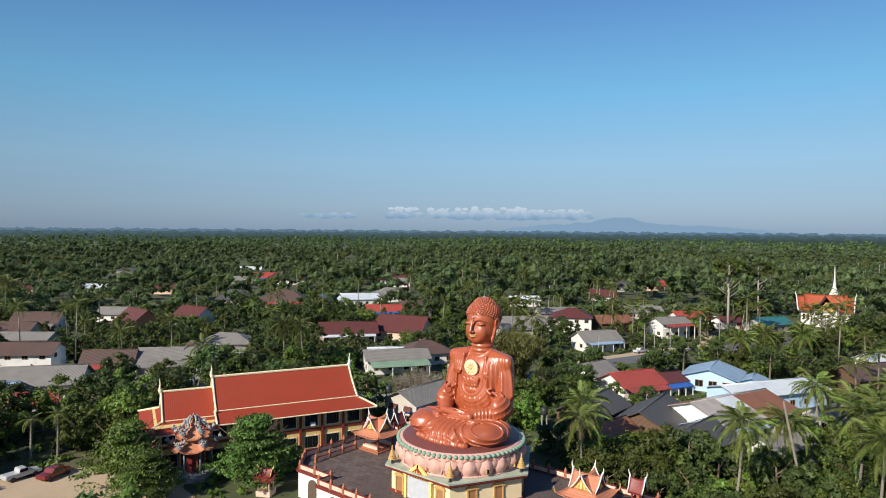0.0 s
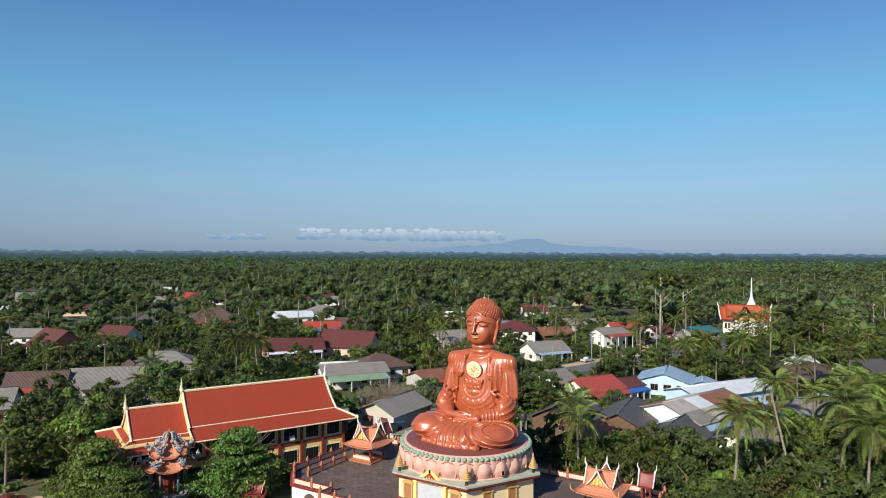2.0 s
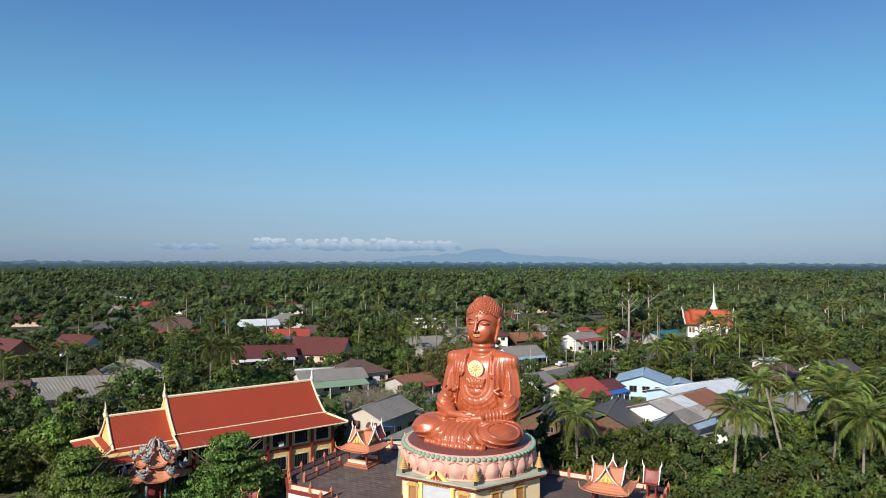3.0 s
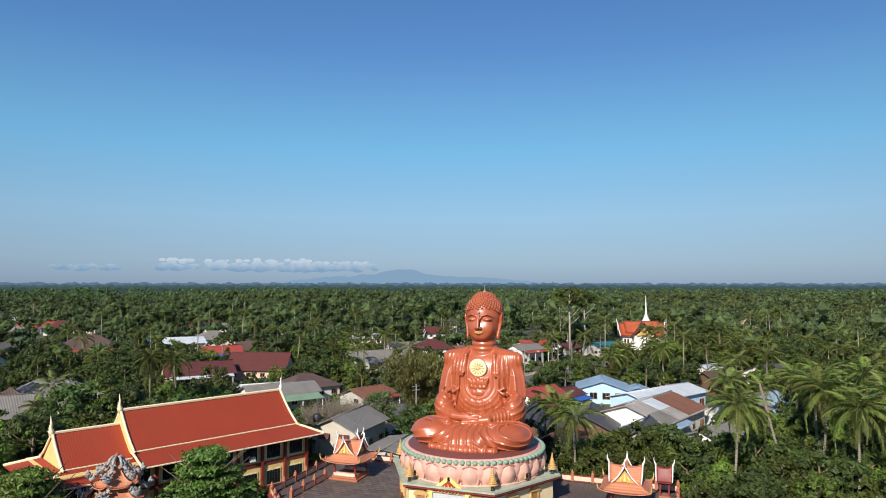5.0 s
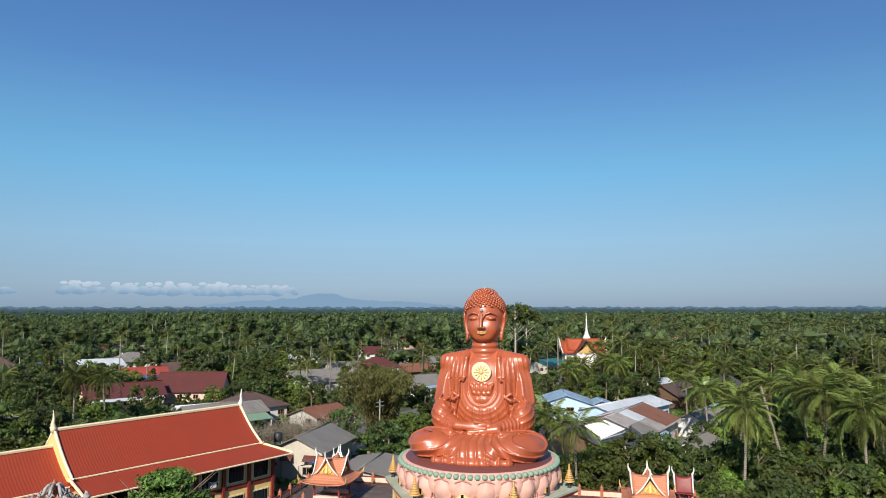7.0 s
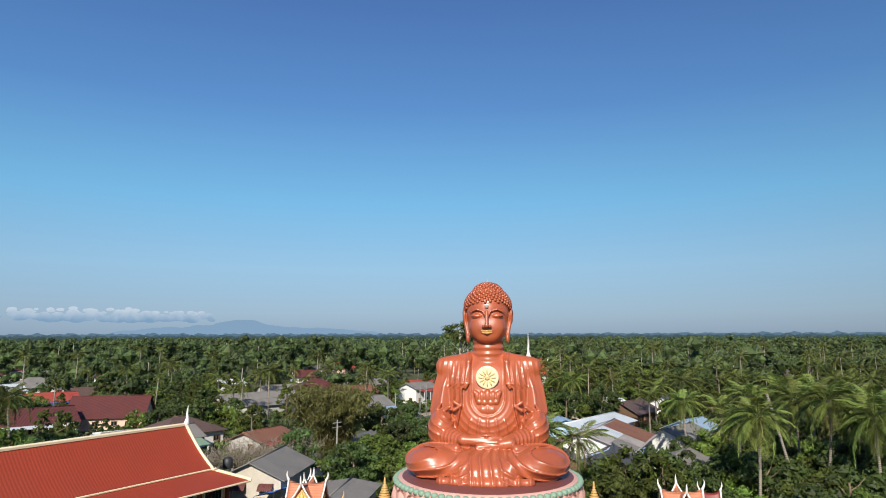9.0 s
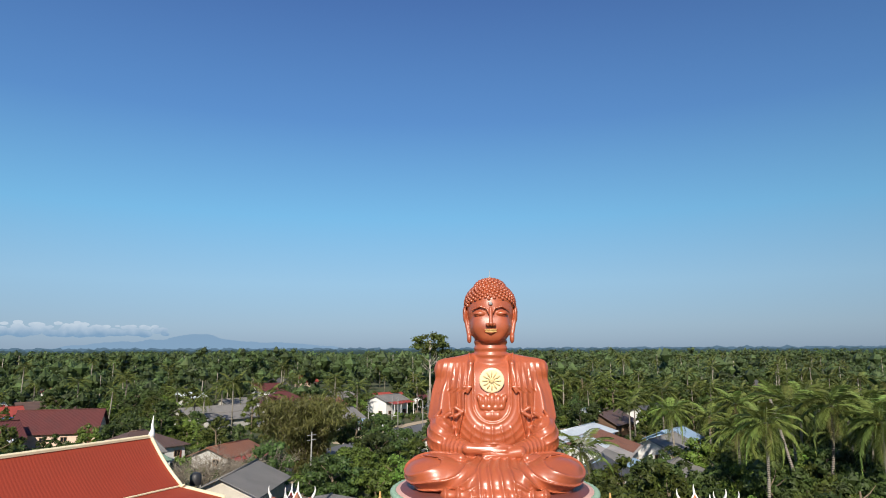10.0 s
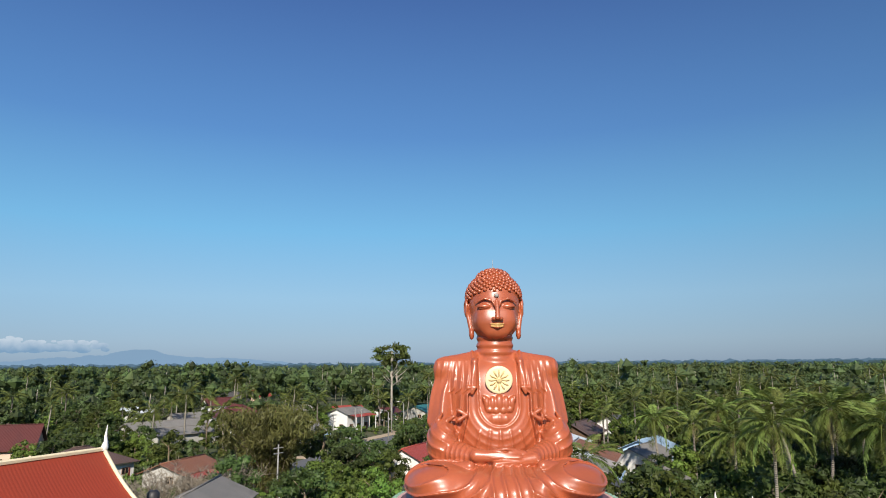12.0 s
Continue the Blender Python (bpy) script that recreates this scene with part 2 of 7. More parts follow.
ground_mat = material("grass_and_earth", (0.065, 0.078, 0.028), rough=0.95, vary=0.4, scale=0.05, fine=0.8, bump=0.3, dirt=0.6, dirt_colour=(0.15, 0.12, 0.07))
bm = bmesh.new()
rings = [0, 60, 150, 300, 600, 1200, 2400, 4900]
discs = [[bm.verts.new((r * math.cos(k * math.pi / 24), 80 + r * math.sin(k * math.pi / 24), 0)) for k in range(48)] for r in rings[1:]]
mid = bm.verts.new((0, 80, 0))
for k in range(48):
    bm.faces.new((mid, discs[0][k], discs[0][(k + 1) % 48]))
    for a, b in zip(discs, discs[1:]):
        bm.faces.new((a[k], b[k], b[(k + 1) % 48], a[(k + 1) % 48]))
tagged(part("ground", bm, ground_mat), "flat green and brown ground reaching the horizon", "ground", kind="structure")


def strip(name, points, width, z, mat, label, category):
    bm = bmesh.new()
    pts = [Vector((x, y, 0)) for x, y in points]
    rows = []
    for i, q in enumerate(pts):
        d = (pts[min(i + 1, len(pts) - 1)] - pts[max(i - 1, 0)]).normalized()
        s = Vector((-d.y, d.x, 0)) * width / 2
        rows.append([(q.x + s.x, q.y + s.y, z), (q.x - s.x, q.y - s.y, z)])
    sheet(bm, rows, 0.06)
    bmesh.ops.recalc_face_normals(bm, faces=bm.faces)
    return tagged(part(name, bm, mat), label, category, kind="structure")


strip("road", [(-8, 133), (8, 146), (25, 157.5), (31, 162), (49, 174.5), (68, 186), (86, 195), (128, 220), (200, 262), (320, 330)], 7.2, 0.05, ASPHALT, "worn grey asphalt village road", "road")
strip("road_verge", [(36, 172), (48, 180), (66, 191.5), (84, 200.5)], 3.4, 0.035, SAND, "sandy road verge", "verge")
strip("lane", [(82, 200), (92, 226), (110, 262)], 4.5, 0.035, SAND, "sandy side lane between gardens", "lane")
strip("house_lane", [(-120, 138), (-82, 143), (-58, 147), (-40, 140), (-8, 134)], 5.0, 0.03, CONCRETE, "pale concrete lane behind the hall", "lane")


def yard(name, x, y, rx, ry, mat, label, seed):
    rnd = random.Random(seed)
    bm = bmesh.new()
    edge = [bm.verts.new((x + rx * math.cos(a) * (1 + rnd.uniform(-0.15, 0.15)), y + ry * math.sin(a) * (1 + rnd.uniform(-0.15, 0.15)), 0.022 + 0.002 * (seed % 7))) for a in (k * math.pi / 14 for k in range(28))]
    bm.faces.new(edge)
    return tagged(part(name, bm, mat), label, "yard", kind="structure")


yard("car_park", -48, 82, 16, 11, SAND, "pale sandy car park", 1)
yard("yard", -66, 153, 11, 7, CONCRETE, "paved grey yard before a shed", 2)
yard("yard", 100, 158, 16, 8, SAND, "sandy yard among palms", 3)
yard("yard", 40, 130, 12, 8, SAND, "earth yard by a red roofed house", 4)
yard("yard", 3, 134, 14, 7, SAND, "bare earth yard by the road", 5)
yard("lawn", -62, 176, 20, 6, material("lawn", (0.16, 0.19, 0.05), rough=0.95, vary=0.3, scale=0.3), "mown pale green lawn", 6)
yard("field", 100, 300, 34, 12, bpy.data.materials["lawn"], "pale green open field", 8)
yard("field", -60, 640, 40, 40, bpy.data.materials["lawn"], "pale green paddy field", 9)


# even emission for the backdrop, with any haze mixed into the colour
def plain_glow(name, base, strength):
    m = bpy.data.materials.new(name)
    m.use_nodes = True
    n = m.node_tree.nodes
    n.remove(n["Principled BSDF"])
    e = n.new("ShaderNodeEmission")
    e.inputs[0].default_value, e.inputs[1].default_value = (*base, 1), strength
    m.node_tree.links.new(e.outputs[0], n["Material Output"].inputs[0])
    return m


def skyline(name, r, a0, a1, height, mat, label, category, steps=240):
    """A low standing ridge far away between two bearings (degrees from +y towards +x)."""
    verts, faces = [], []
    for i in range(steps + 1):
        a = radians(a0 + (a1 - a0) * i / steps)
        verts += [(r * math.sin(a), r * math.cos(a), -5), (r * math.sin(a), r * math.cos(a), max(-4, height(math.degrees(a))))]
    faces = [(2 * i, 2 * i + 2, 2 * i + 3, 2 * i + 1) for i in range(steps)]
    ob = part(name, mesh_of(name, verts, faces, mat), None)
    return tagged(ob, label, category, kind="structure")


# aerial haze is painted into these glow colours, bluer with each farther layer
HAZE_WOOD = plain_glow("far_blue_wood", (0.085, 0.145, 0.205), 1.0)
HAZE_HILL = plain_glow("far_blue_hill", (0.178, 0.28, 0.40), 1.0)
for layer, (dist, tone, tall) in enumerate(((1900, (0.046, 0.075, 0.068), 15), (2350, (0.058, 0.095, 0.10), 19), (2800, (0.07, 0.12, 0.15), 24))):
    skyline("backdrop", dist, -60, 110, lambda a: tall + 7 * noise.noise((a * 1.7, layer, 0)) + 6 * noise.noise((a * 9, 3, layer)) + 5 * noise.noise((a * 31, 3, 5 + layer)), plain_glow("far_wood", tone, 0.8), "distant woods of the plain in painted blue haze", "woods", 1200)
skyline("backdrop", 3300, -60, 110, lambda a: 32 + 8 * noise.noise((a * 1.4, 0, 0)) + 5 * noise.noise((a * 7, 3, 0)) + 6 * noise.noise((a * 23, 3, 5)), HAZE_WOOD, "distant woods on the horizon in painted blue haze", "woods", 900)
skyline("backdrop", 4700, 4, 46, lambda a: 20 + 70 * math.exp(-((a - 15.2) / 2.6) ** 2) + 58 * math.exp(-((a - 21) / 6) ** 2) + 60 * math.exp(-((a - 10) / 5) ** 2) + 10 * noise.noise((a * 0.9, 9, 0)) + 5 * noise.noise((a * 4, 2, 0)), HAZE_HILL, "mountain ridge far away in painted blue haze", "mountain")


def cloud_bank():
    """A low row of small heaped clouds far away."""
    rng = random.Random(4)
    bm = bmesh.new()
    for a0, a1, n, top in ((-12.5, -8, 10, 20), (-4.8, -2.2, 16, 66), (-1.2, 2.0, 22, 62), (2.4, 7.4, 34, 70), (7.4, 12.8, 30, 52)):
        for _ in range(2 * n):
            a = radians(rng.uniform(a0, a1))
            h = rng.uniform(0, 1) ** 1.6
            r = rng.uniform(12, 27) * (1.2 - 0.6 * h)
            m = Matrix.Translation((4640 * math.sin(a), 4640 * math.cos(a), 128 + top * h)) @ Matrix.Diagonal((1.6 * r, 0.4 * r, 0.75 * r, 1))
            bmesh.ops.create_icosphere(bm, subdivisions=2, radius=1, matrix=m)
    for f in bm.faces:
        f.smooth = True
    m = bpy.data.materials.new("far_cloud")
    m.use_nodes = True
    n, link = m.node_tree.nodes, m.node_tree.links
    n.remove(n["Principled BSDF"])
    e, tex = n.new("ShaderNodeEmission"), n.new("ShaderNodeTexNoise")
    co = n.new("ShaderNodeTexCoord").outputs["Object"]
    tex.inputs["Scale"].default_value, tex.inputs["Detail"].default_value = 0.02, 4
    sep, add, mr, cr = n.new("ShaderNodeSeparateXYZ"), n.new("ShaderNodeMath"), n.new("ShaderNodeMapRange"), n.new("ShaderNodeValToRGB")
    link.new(co, tex.inputs["Vector"])
    link.new(co, sep.inputs[0])
    mr.inputs[1].default_value, mr.inputs[2].default_value = 105, 215
    link.new(sep.outputs["Z"], mr.inputs[0])
    add.operation = "MULTIPLY_ADD"
    link.new(tex.outputs["Fac"], add.inputs[0])
    add.inputs[1].default_value, add.inputs[2].default_value = 0.5, -0.25
    mix = n.new("ShaderNodeMath")
    link.new(mr.outputs[0], mix.inputs[0])
    link.new(add.outputs[0], mix.inputs[1])
    link.new(mix.outputs[0], cr.inputs[0])
    # light and haze painted by height: sky blue bases, sunlit white tops, all glowing
    cr.color_ramp.elements[0].position, cr.color_ramp.elements[0].color = 0.12, (0.165, 0.275, 0.405, 1)
    cr.color_ramp.elements[1].position, cr.color_ramp.elements[1].color = 0.75, (0.41, 0.49, 0.57, 1)
    link.new(cr.outputs[0], e.inputs[0])
    link.new(e.outputs[0], n["Material Output"].inputs[0])
    tagged(part("backdrop_clouds", bm, m), "low bank of small white clouds over the horizon", "clouds", kind="structure")


cloud_bank()


# ---- the seated statue: a signed distance field turned into one mesh ----
def ball(p, c, r):
    """Distance to an ellipsoid, near enough."""
    q = [(p[i] - c[i]) / r[i] for i in range(3)]
    k0 = np.sqrt(q[0] ** 2 + q[1] ** 2 + q[2] ** 2)
    k1 = np.sqrt(sum((q[i] / r[i]) ** 2 for i in range(3))) + 1e-6
    return k0 * (k0 - 1) / k1


def limb(p, a, b, ra, rb):
    """Distance to a tapered capsule."""
    a, b = np.array(a, float), np.array(b, float)
    ab = b - a
    h = np.clip(sum((p[i] - a[i]) * ab[i] for i in range(3)) / (ab @ ab), 0, 1)
    return np.sqrt(sum((p[i] - a[i] - ab[i] * h) ** 2 for i in range(3))) - (ra + (rb - ra) * h)


def union(a, b, k):
    h = np.clip(0.5 + 0.5 * (b - a) / k, 0, 1)
    return b + (a - b) * h - k * h * (1 - h)


def surface(field, low, high, step):
    """Naive surface nets over a box."""
    ax = [np.arange(l, h + step, step) for l, h in zip(low, high)]
    d = field(np.meshgrid(*ax, indexing="ij"))
    n = d.shape
    inside = d < 0
    corner = [(i, j, k) for i in (0, 1) for j in (0, 1) for k in (0, 1)]
    cut = lambda a, c: a[c[0]:n[0] - 1 + c[0], c[1]:n[1] - 1 + c[1], c[2]:n[2] - 1 + c[2]]
    count = sum(cut(inside, c).astype(np.int8) for c in corner)
    live = (count > 0) & (count < 8)
    idx = np.full(live.shape, -1, np.int64)
    idx[live] = np.arange(live.sum())
    total, weight = np.zeros((live.sum(), 3)), np.zeros(live.sum())
    for c in corner:
        for axis in range(3):
            if c[axis]:
                continue
            e = list(c)
            e[axis] = 1
            d0, d1 = cut(d, c)[live], cut(d, e)[live]
            cross = (d0 < 0) != (d1 < 0)
            t = np.where(cross, d0 / np.where(cross, d0 - d1, 1), 0)
            spot = np.array(c, float)[None, :].repeat(len(t), 0)
            spot[:, axis] = t
            total += spot * cross[:, None]
            weight += cross
    cells = np.argwhere(live)
    verts = (cells + total / weight[:, None]) * step + np.array(low)
    faces = []
    for axis in range(3):
        u, v = (axis + 1) % 3, (axis + 2) % 3
        sl0, sl1 = [slice(None)] * 3, [slice(None)] * 3
        sl0[axis], sl1[axis] = slice(0, -1), slice(1, None)
        a, b = inside[tuple(sl0)], inside[tuple(sl1)]
        spots = np.argwhere(a != b)
        spots = spots[(spots[:, u] > 0) & (spots[:, v] > 0) & (spots[:, u] < n[u] - 1) & (spots[:, v] < n[v] - 1)]
        flip = b[tuple(spots.T)]
        q = []
        for du, dv in ((1, 1), (0, 1), (0, 0), (1, 0)):
            s = spots.copy()
            s[:, u] -= du
            s[:, v] -= dv
            q.append(idx[tuple(s.T)])
        q = np.stack(q, 1)
        q[flip] = q[flip][:, ::-1]
        faces.append(q)
    return verts, np.concatenate(faces)


def cords(a, w=0.42):
    """Narrow raised folds with wide hollows between, 0 to 1."""
    return np.exp(-(np.sin(a) / w) ** 2)


def step_up(v, w):
    """0 below, 1 above, over a width w."""
    k = np.clip(v / w + 0.5, 0, 1)
    return k * k * (3 - 2 * k)


def body(p):
    x, y, z = p
    ax = np.abs(x)
    m = (ax, y, z)
    # lap: crossed legs under the robe, broad flat knees
    lap = ball(p, (0, 0.9, 0.85), (5.9, 5.2, 1.6))
    lap = union(lap, ball(m, (4.35, -0.5, 1.2), (2.45, 3.1, 1.3)), 0.5)
    lap = union(lap, limb(p, (-4.9, -1.7, 1.1), (1.8, -3.5, 0.8), 1.1, 0.8), 0.4)
    lap = union(lap, limb(p, (4.9, -1.7, 1.1), (-1.0, -3.7, 0.6), 1.1, 0.65), 0.4)
    lap = union(lap, ball(p, (0, -3.4, 0.1), (3.0, 1.4, 0.75)), 0.3)
    # nested oval folds sweeping round each knee, smooth in the middle
    kx, ky, kz = ax - 5.0, y + 1.7, z - 1.75
    ring = np.sqrt(kx ** 2 * 0.4 + ky ** 2 * 0.55 + (1.6 * kz) ** 2)
    fade = np.clip((ring - 0.55) / 0.25, 0, 1) * np.clip((ax - 1.0) / 0.8, 0, 1) * np.clip((4.0 - y) / 2, 0, 1)
    lap = lap - 0.17 * fade * cords(ring * 4.8 + 0.4 * np.sin(x * 0.9) + 0.35 * np.sin(y * 0.8), 0.5)
    # pleats hanging between the knees
    fan = cords((x + 0.3 + 0.15 * np.sin(y * 1.4)) * 5.2 / (0.6 + 0.13 * np.clip(-y + 1.5, 0, 8)), 0.5)
    lap = lap - 0.17 * fan * np.clip(1.9 - ax * 0.8, 0, 1) * np.clip(-y + 0.5, 0, 1)
    # ruffled hem lying on the plinth
    hem = limb(m, (0.3, -4.4, 0.1), (3.6, -3.8, 0.15), 0.36, 0.34) - 0.2 * cords(ax * 3.4 + 0.4, 0.5)
    lap = union(lap, hem, 0.12)
    # torso
    t = ball(p, (0, 4.3, 4.2), (3.4, 2.5, 4.6))
    t = union(t, ball(p, (0, 4.4, 7.3), (3.8, 2.05, 2.6)), 0.8)
    t = union(t, limb(m, (0.9, 4.5, 9.35), (3.75, 4.45, 8.8), 0.92, 0.88), 0.5)
    front = np.clip((4.4 - y) / 0.6, 0, 1)
    # inner robe: straight bands beside the chest meeting in a U above the waist
    u = np.where(z > 6.1, ax, np.sqrt(ax ** 2 + (z - 6.1) ** 2))
    low = np.clip((9.9 - z) * 2, 0, 1)
    t = t - front * low * (0.12 * step_up(u - 1.48, 0.08) + 0.05 * np.exp(-((u - 1.58) / 0.08) ** 2) + 0.07 * step_up(u - 1.95, 0.3) + 0.05 * cords((u - 2.4) * 6.0, 0.6) * np.clip((u - 1.9) * 3, 0, 1))
    # skirt below the U: a flat panel with pleats fanning out to the lap
    waist = np.clip((4.5 - z) * 3, 0, 1) * np.clip((2.0 - ax) * 3, 0, 1)
    t = t - front * waist * 0.11 * cords(x * 4.4 / (1 + 0.16 * np.clip(4.6 - z, 0, 3)), 0.4)
    # outer robe: an open layer whose edges run straight down, then swing outwards
    edge = 1.72 + 0.06 * np.clip(9.6 - z, 0, 2.4) + 0.42 * step_up(7.1 - z, 0.5) + 0.22 * np.clip(5.6 - z, 0, 2)
    fold = cords((ax - edge) * (6.6 - 0.22 * np.clip(9 - z, 0, 5)) + 0.25 * np.sin(z * 0.9), 0.55)
    t = t - front * step_up(ax - edge, 0.12) * (0.2 + 0.14 * fold * np.clip((9.5 - z) * 0.8, 0, 1))
    t = t - front * 0.13 * np.exp(-((ax - edge - 0.12) / 0.1) ** 2) * np.clip(z - 3.5, 0, 1)
    # rolled collar over the shoulder
    t = union(t, limb(m, (1.5, 4.3, 9.95), (1.72, 2.75, 9.3), 0.2, 0.2), 0.2)
    t = union(t, limb(m, (1.72, 2.75, 9.3), (1.78, 2.25, 7.5), 0.2, 0.14), 0.12)
    # turned corners of the lapels
    for (a, b, r0, r1) in (((2.3, 2.2, 7.4), (1.7, 2.06, 7.45), 0.15, 0.08), ((1.7, 2.06, 7.45), (2.0, 2.1, 7.0), 0.08, 0.12), ((3.0, 2.15, 5.75), (2.4, 1.9, 5.45), 0.2, 0.1), ((2.4, 1.9, 5.45), (3.0, 1.98, 5.1), 0.1, 0.2)):
        t = union(t, limb(m, a, b, r0, r1), 0.1)
    # lotus ornament below the wheel, over a tasselled pad
    for (cx, cz, rx, rz) in ((0.0, 6.25, 0.34, 0.62), (0.5, 6.2, 0.27, 0.58), (0.92, 6.25, 0.22, 0.52), (0.25, 5.75, 0.3, 0.3), (0.7, 5.8, 0.34, 0.26), (1.12, 6.6, 0.14, 0.3)):
        t = union(t, ball(m, (cx, 2.0 + 0.04 * cx, cz), (rx, 0.25, rz)), 0.03)
    t = union(t, ball(p, (0, 1.98, 5.1), (0.85, 0.24, 0.42)) - 0.05 * cords(x * 6), 0.05)
    # sleeves with long upright folds and a hooked hem, then the wide lower sleeve
    arm = limb(m, (3.75, 4.3, 8.55), (4.1, 3.6, 4.6), 0.88, 1.08)
    turn = np.arctan2(y - 4.8, ax - 2.4)
    arm = arm - 0.24 * cords(turn * 6.8 + 0.35 * np.sin(z * 0.7), 0.6) * np.clip((8.9 - z) / 1.8, 0, 1) * np.clip((z - 4.4) / 0.5, 0, 1)
    lower = ball(m, (4.2, 2.7, 3.4), (1.15, 1.9, 1.7))
    loop = np.sqrt((ax - 3.4) ** 2 + (y - 1.7) ** 2 + (z - 5.0) ** 2)
    lower = lower - 0.1 * cords(loop * 5.4 + 0.3 * np.sin(z), 0.5)
    wavy = union(limb(m, (5.0, 3.2, 4.65), (4.35, 2.25, 4.75), 0.24, 0.22), limb(m, (4.35, 2.25, 4.75), (3.4, 1.95, 5.35), 0.22, 0.16), 0.1)
    wavy = union(wavy, limb(m, (4.6, 2.4, 5.0), (4.2, 2.2, 5.6), 0.2, 0.1), 0.1)
    arm = union(union(arm, lower, 0.08), wavy, 0.08)
    fore = limb(m, (4.2, 2.2, 2.9), (1.75, -0.7, 2.75), 1.0, 0.55)
    fore = fore - 0.09 * cords(5.6 * (ax + 0.8 * y), 0.5) * np.clip((ax - 2.0) / 0.8, 0, 1)
    arm = union(arm, fore, 0.2)
    d = union(lap, union(t, arm, 0.2), 0.12)
    # palms laid one on the other, thumbs touching
    palm_ = union(limb(p, (-2.0, -0.95, 2.95), (0.9, -1.35, 2.85), 0.46, 0.22), limb(p, (2.0, -0.95, 2.7), (-0.7, -1.5, 2.4), 0.48, 0.24), 0.05)
    palm_ = union(palm_, limb(m, (1.3, -0.95, 3.05), (0.08, -1.3, 3.4), 0.22, 0.13), 0.1)
    palm_ = palm_ - 0.06 * cords(z * 11) * np.clip((1.4 - ax), 0, 1)
    d = union(d, palm_, 0.05)
    # feet turned up on the thighs, with toes
    d = union(d, limb(m, (2.5, -1.5, 2.3), (4.7, -0.7, 2.15), 0.4, 0.24), 0.08)
    # neck with rings
    neck = limb(p, (0, 4.5, 8.8), (0, 4.35, 11.4), 1.46, 1.38) + 0.05 * np.cos(z * 11) * np.clip((z - 9.3) * 2, 0, 1)
    d = union(d, neck, 0.12)
    return np.maximum(d, -z)


def head(p):
    x, y, z = p
    ax = np.abs(x)
    m = (ax, y, z)
    d = ball(p, (0, 4.45, 13.75), (2.0, 2.1, 2.5))
    d = union(d, ball(p, (0, 4.05, 12.3), (1.78, 1.9, 1.42)), 0.4)
    d = union(d, ball(p, (0, 2.85, 11.55), (0.95, 0.55, 0.5)), 0.35)
    d = union(d, ball(m, (0.85, 2.95, 12.5), (0.62, 0.5, 0.85)), 0.4)
    # deep sockets, arched brows running into the nose, heavy lowered lids with a slit
    d = -union(-d, ball(m, (0.82, 2.05, 13.5), (0.72, 0.44, 0.36)), 0.1)
    d = union(d, limb(m, (0.13, 2.12, 13.45), (0.34, 2.24, 13.88), 0.09, 0.08), 0.05)
    d = union(d, limb(m, (0.34, 2.24, 13.88), (0.9, 2.36, 14.06), 0.08, 0.08), 0.05)
    d = union(d, limb(m, (0.9, 2.36, 14.06), (1.6, 2.9, 13.78), 0.08, 0.05), 0.05)
    d = union(d, ball(m, (0.86, 2.74, 13.47), (0.6, 0.44, 0.27)), 0.02)
    d = -union(-d, limb(m, (0.34, 2.38, 13.42), (0.86, 2.27, 13.27), 0.05, 0.065), 0.02)
    d = -union(-d, limb(m, (0.86, 2.27, 13.27), (1.5, 2.66, 13.42), 0.065, 0.04), 0.02)
    # long straight nose, full lips
    d = union(d, limb(p, (0, 2.2, 13.9), (0, 1.72, 12.58), 0.13, 0.2), 0.06)
    d = union(d, ball(m, (0.25, 1.98, 12.5), (0.2, 0.24, 0.15)), 0.04)
    d = union(d, limb(m, (0.05, 2.02, 12.1), (0.56, 2.28, 12.13), 0.12, 0.05), 0.03)
    d = union(d, limb(m, (0.0, 2.06, 11.88), (0.45, 2.24, 11.95), 0.14, 0.07), 0.03)
    d = union(d, ball(p, (0, 2.3, 14.3), (0.17, 0.14, 0.17)), 0.03)
    d = union(d, limb(p, (0, 4.45, 10.8), (0, 4.3, 12), 1.36, 1.36), 0.15)
    # long ears, wide at the top and drawn in to the lobes beside the jaw
    ear = union(limb(m, (2.24, 4.4, 13.75), (1.86, 4.05, 11.7), 0.17, 0.17), ball(m, (2.2, 4.5, 13.55), (0.2, 0.5, 0.75)), 0.15)
    ear = -union(-ear, ball(m, (2.4, 4.3, 13.5), (0.14, 0.26, 0.45)), 0.08)
    ear = union(ear, ball(m, (1.84, 4.0, 11.42), (0.2, 0.3, 0.42)), 0.15)
    d = union(d, ear, 0.06)
    # hair: cap and broad bump
    cap = ball(p, (0, 4.7, 14.4), (2.12, 2.25, 1.8))
    cap = np.maximum(cap, -(z - 14.6 + 0.62 * np.clip((y - 3.0) * 1.0, 0, 4)))
    cap = union(cap, ball(p, (0, 4.7, 15.75), (1.32, 1.3, 0.82)), 0.25)
    return union(d, cap, 0.04)


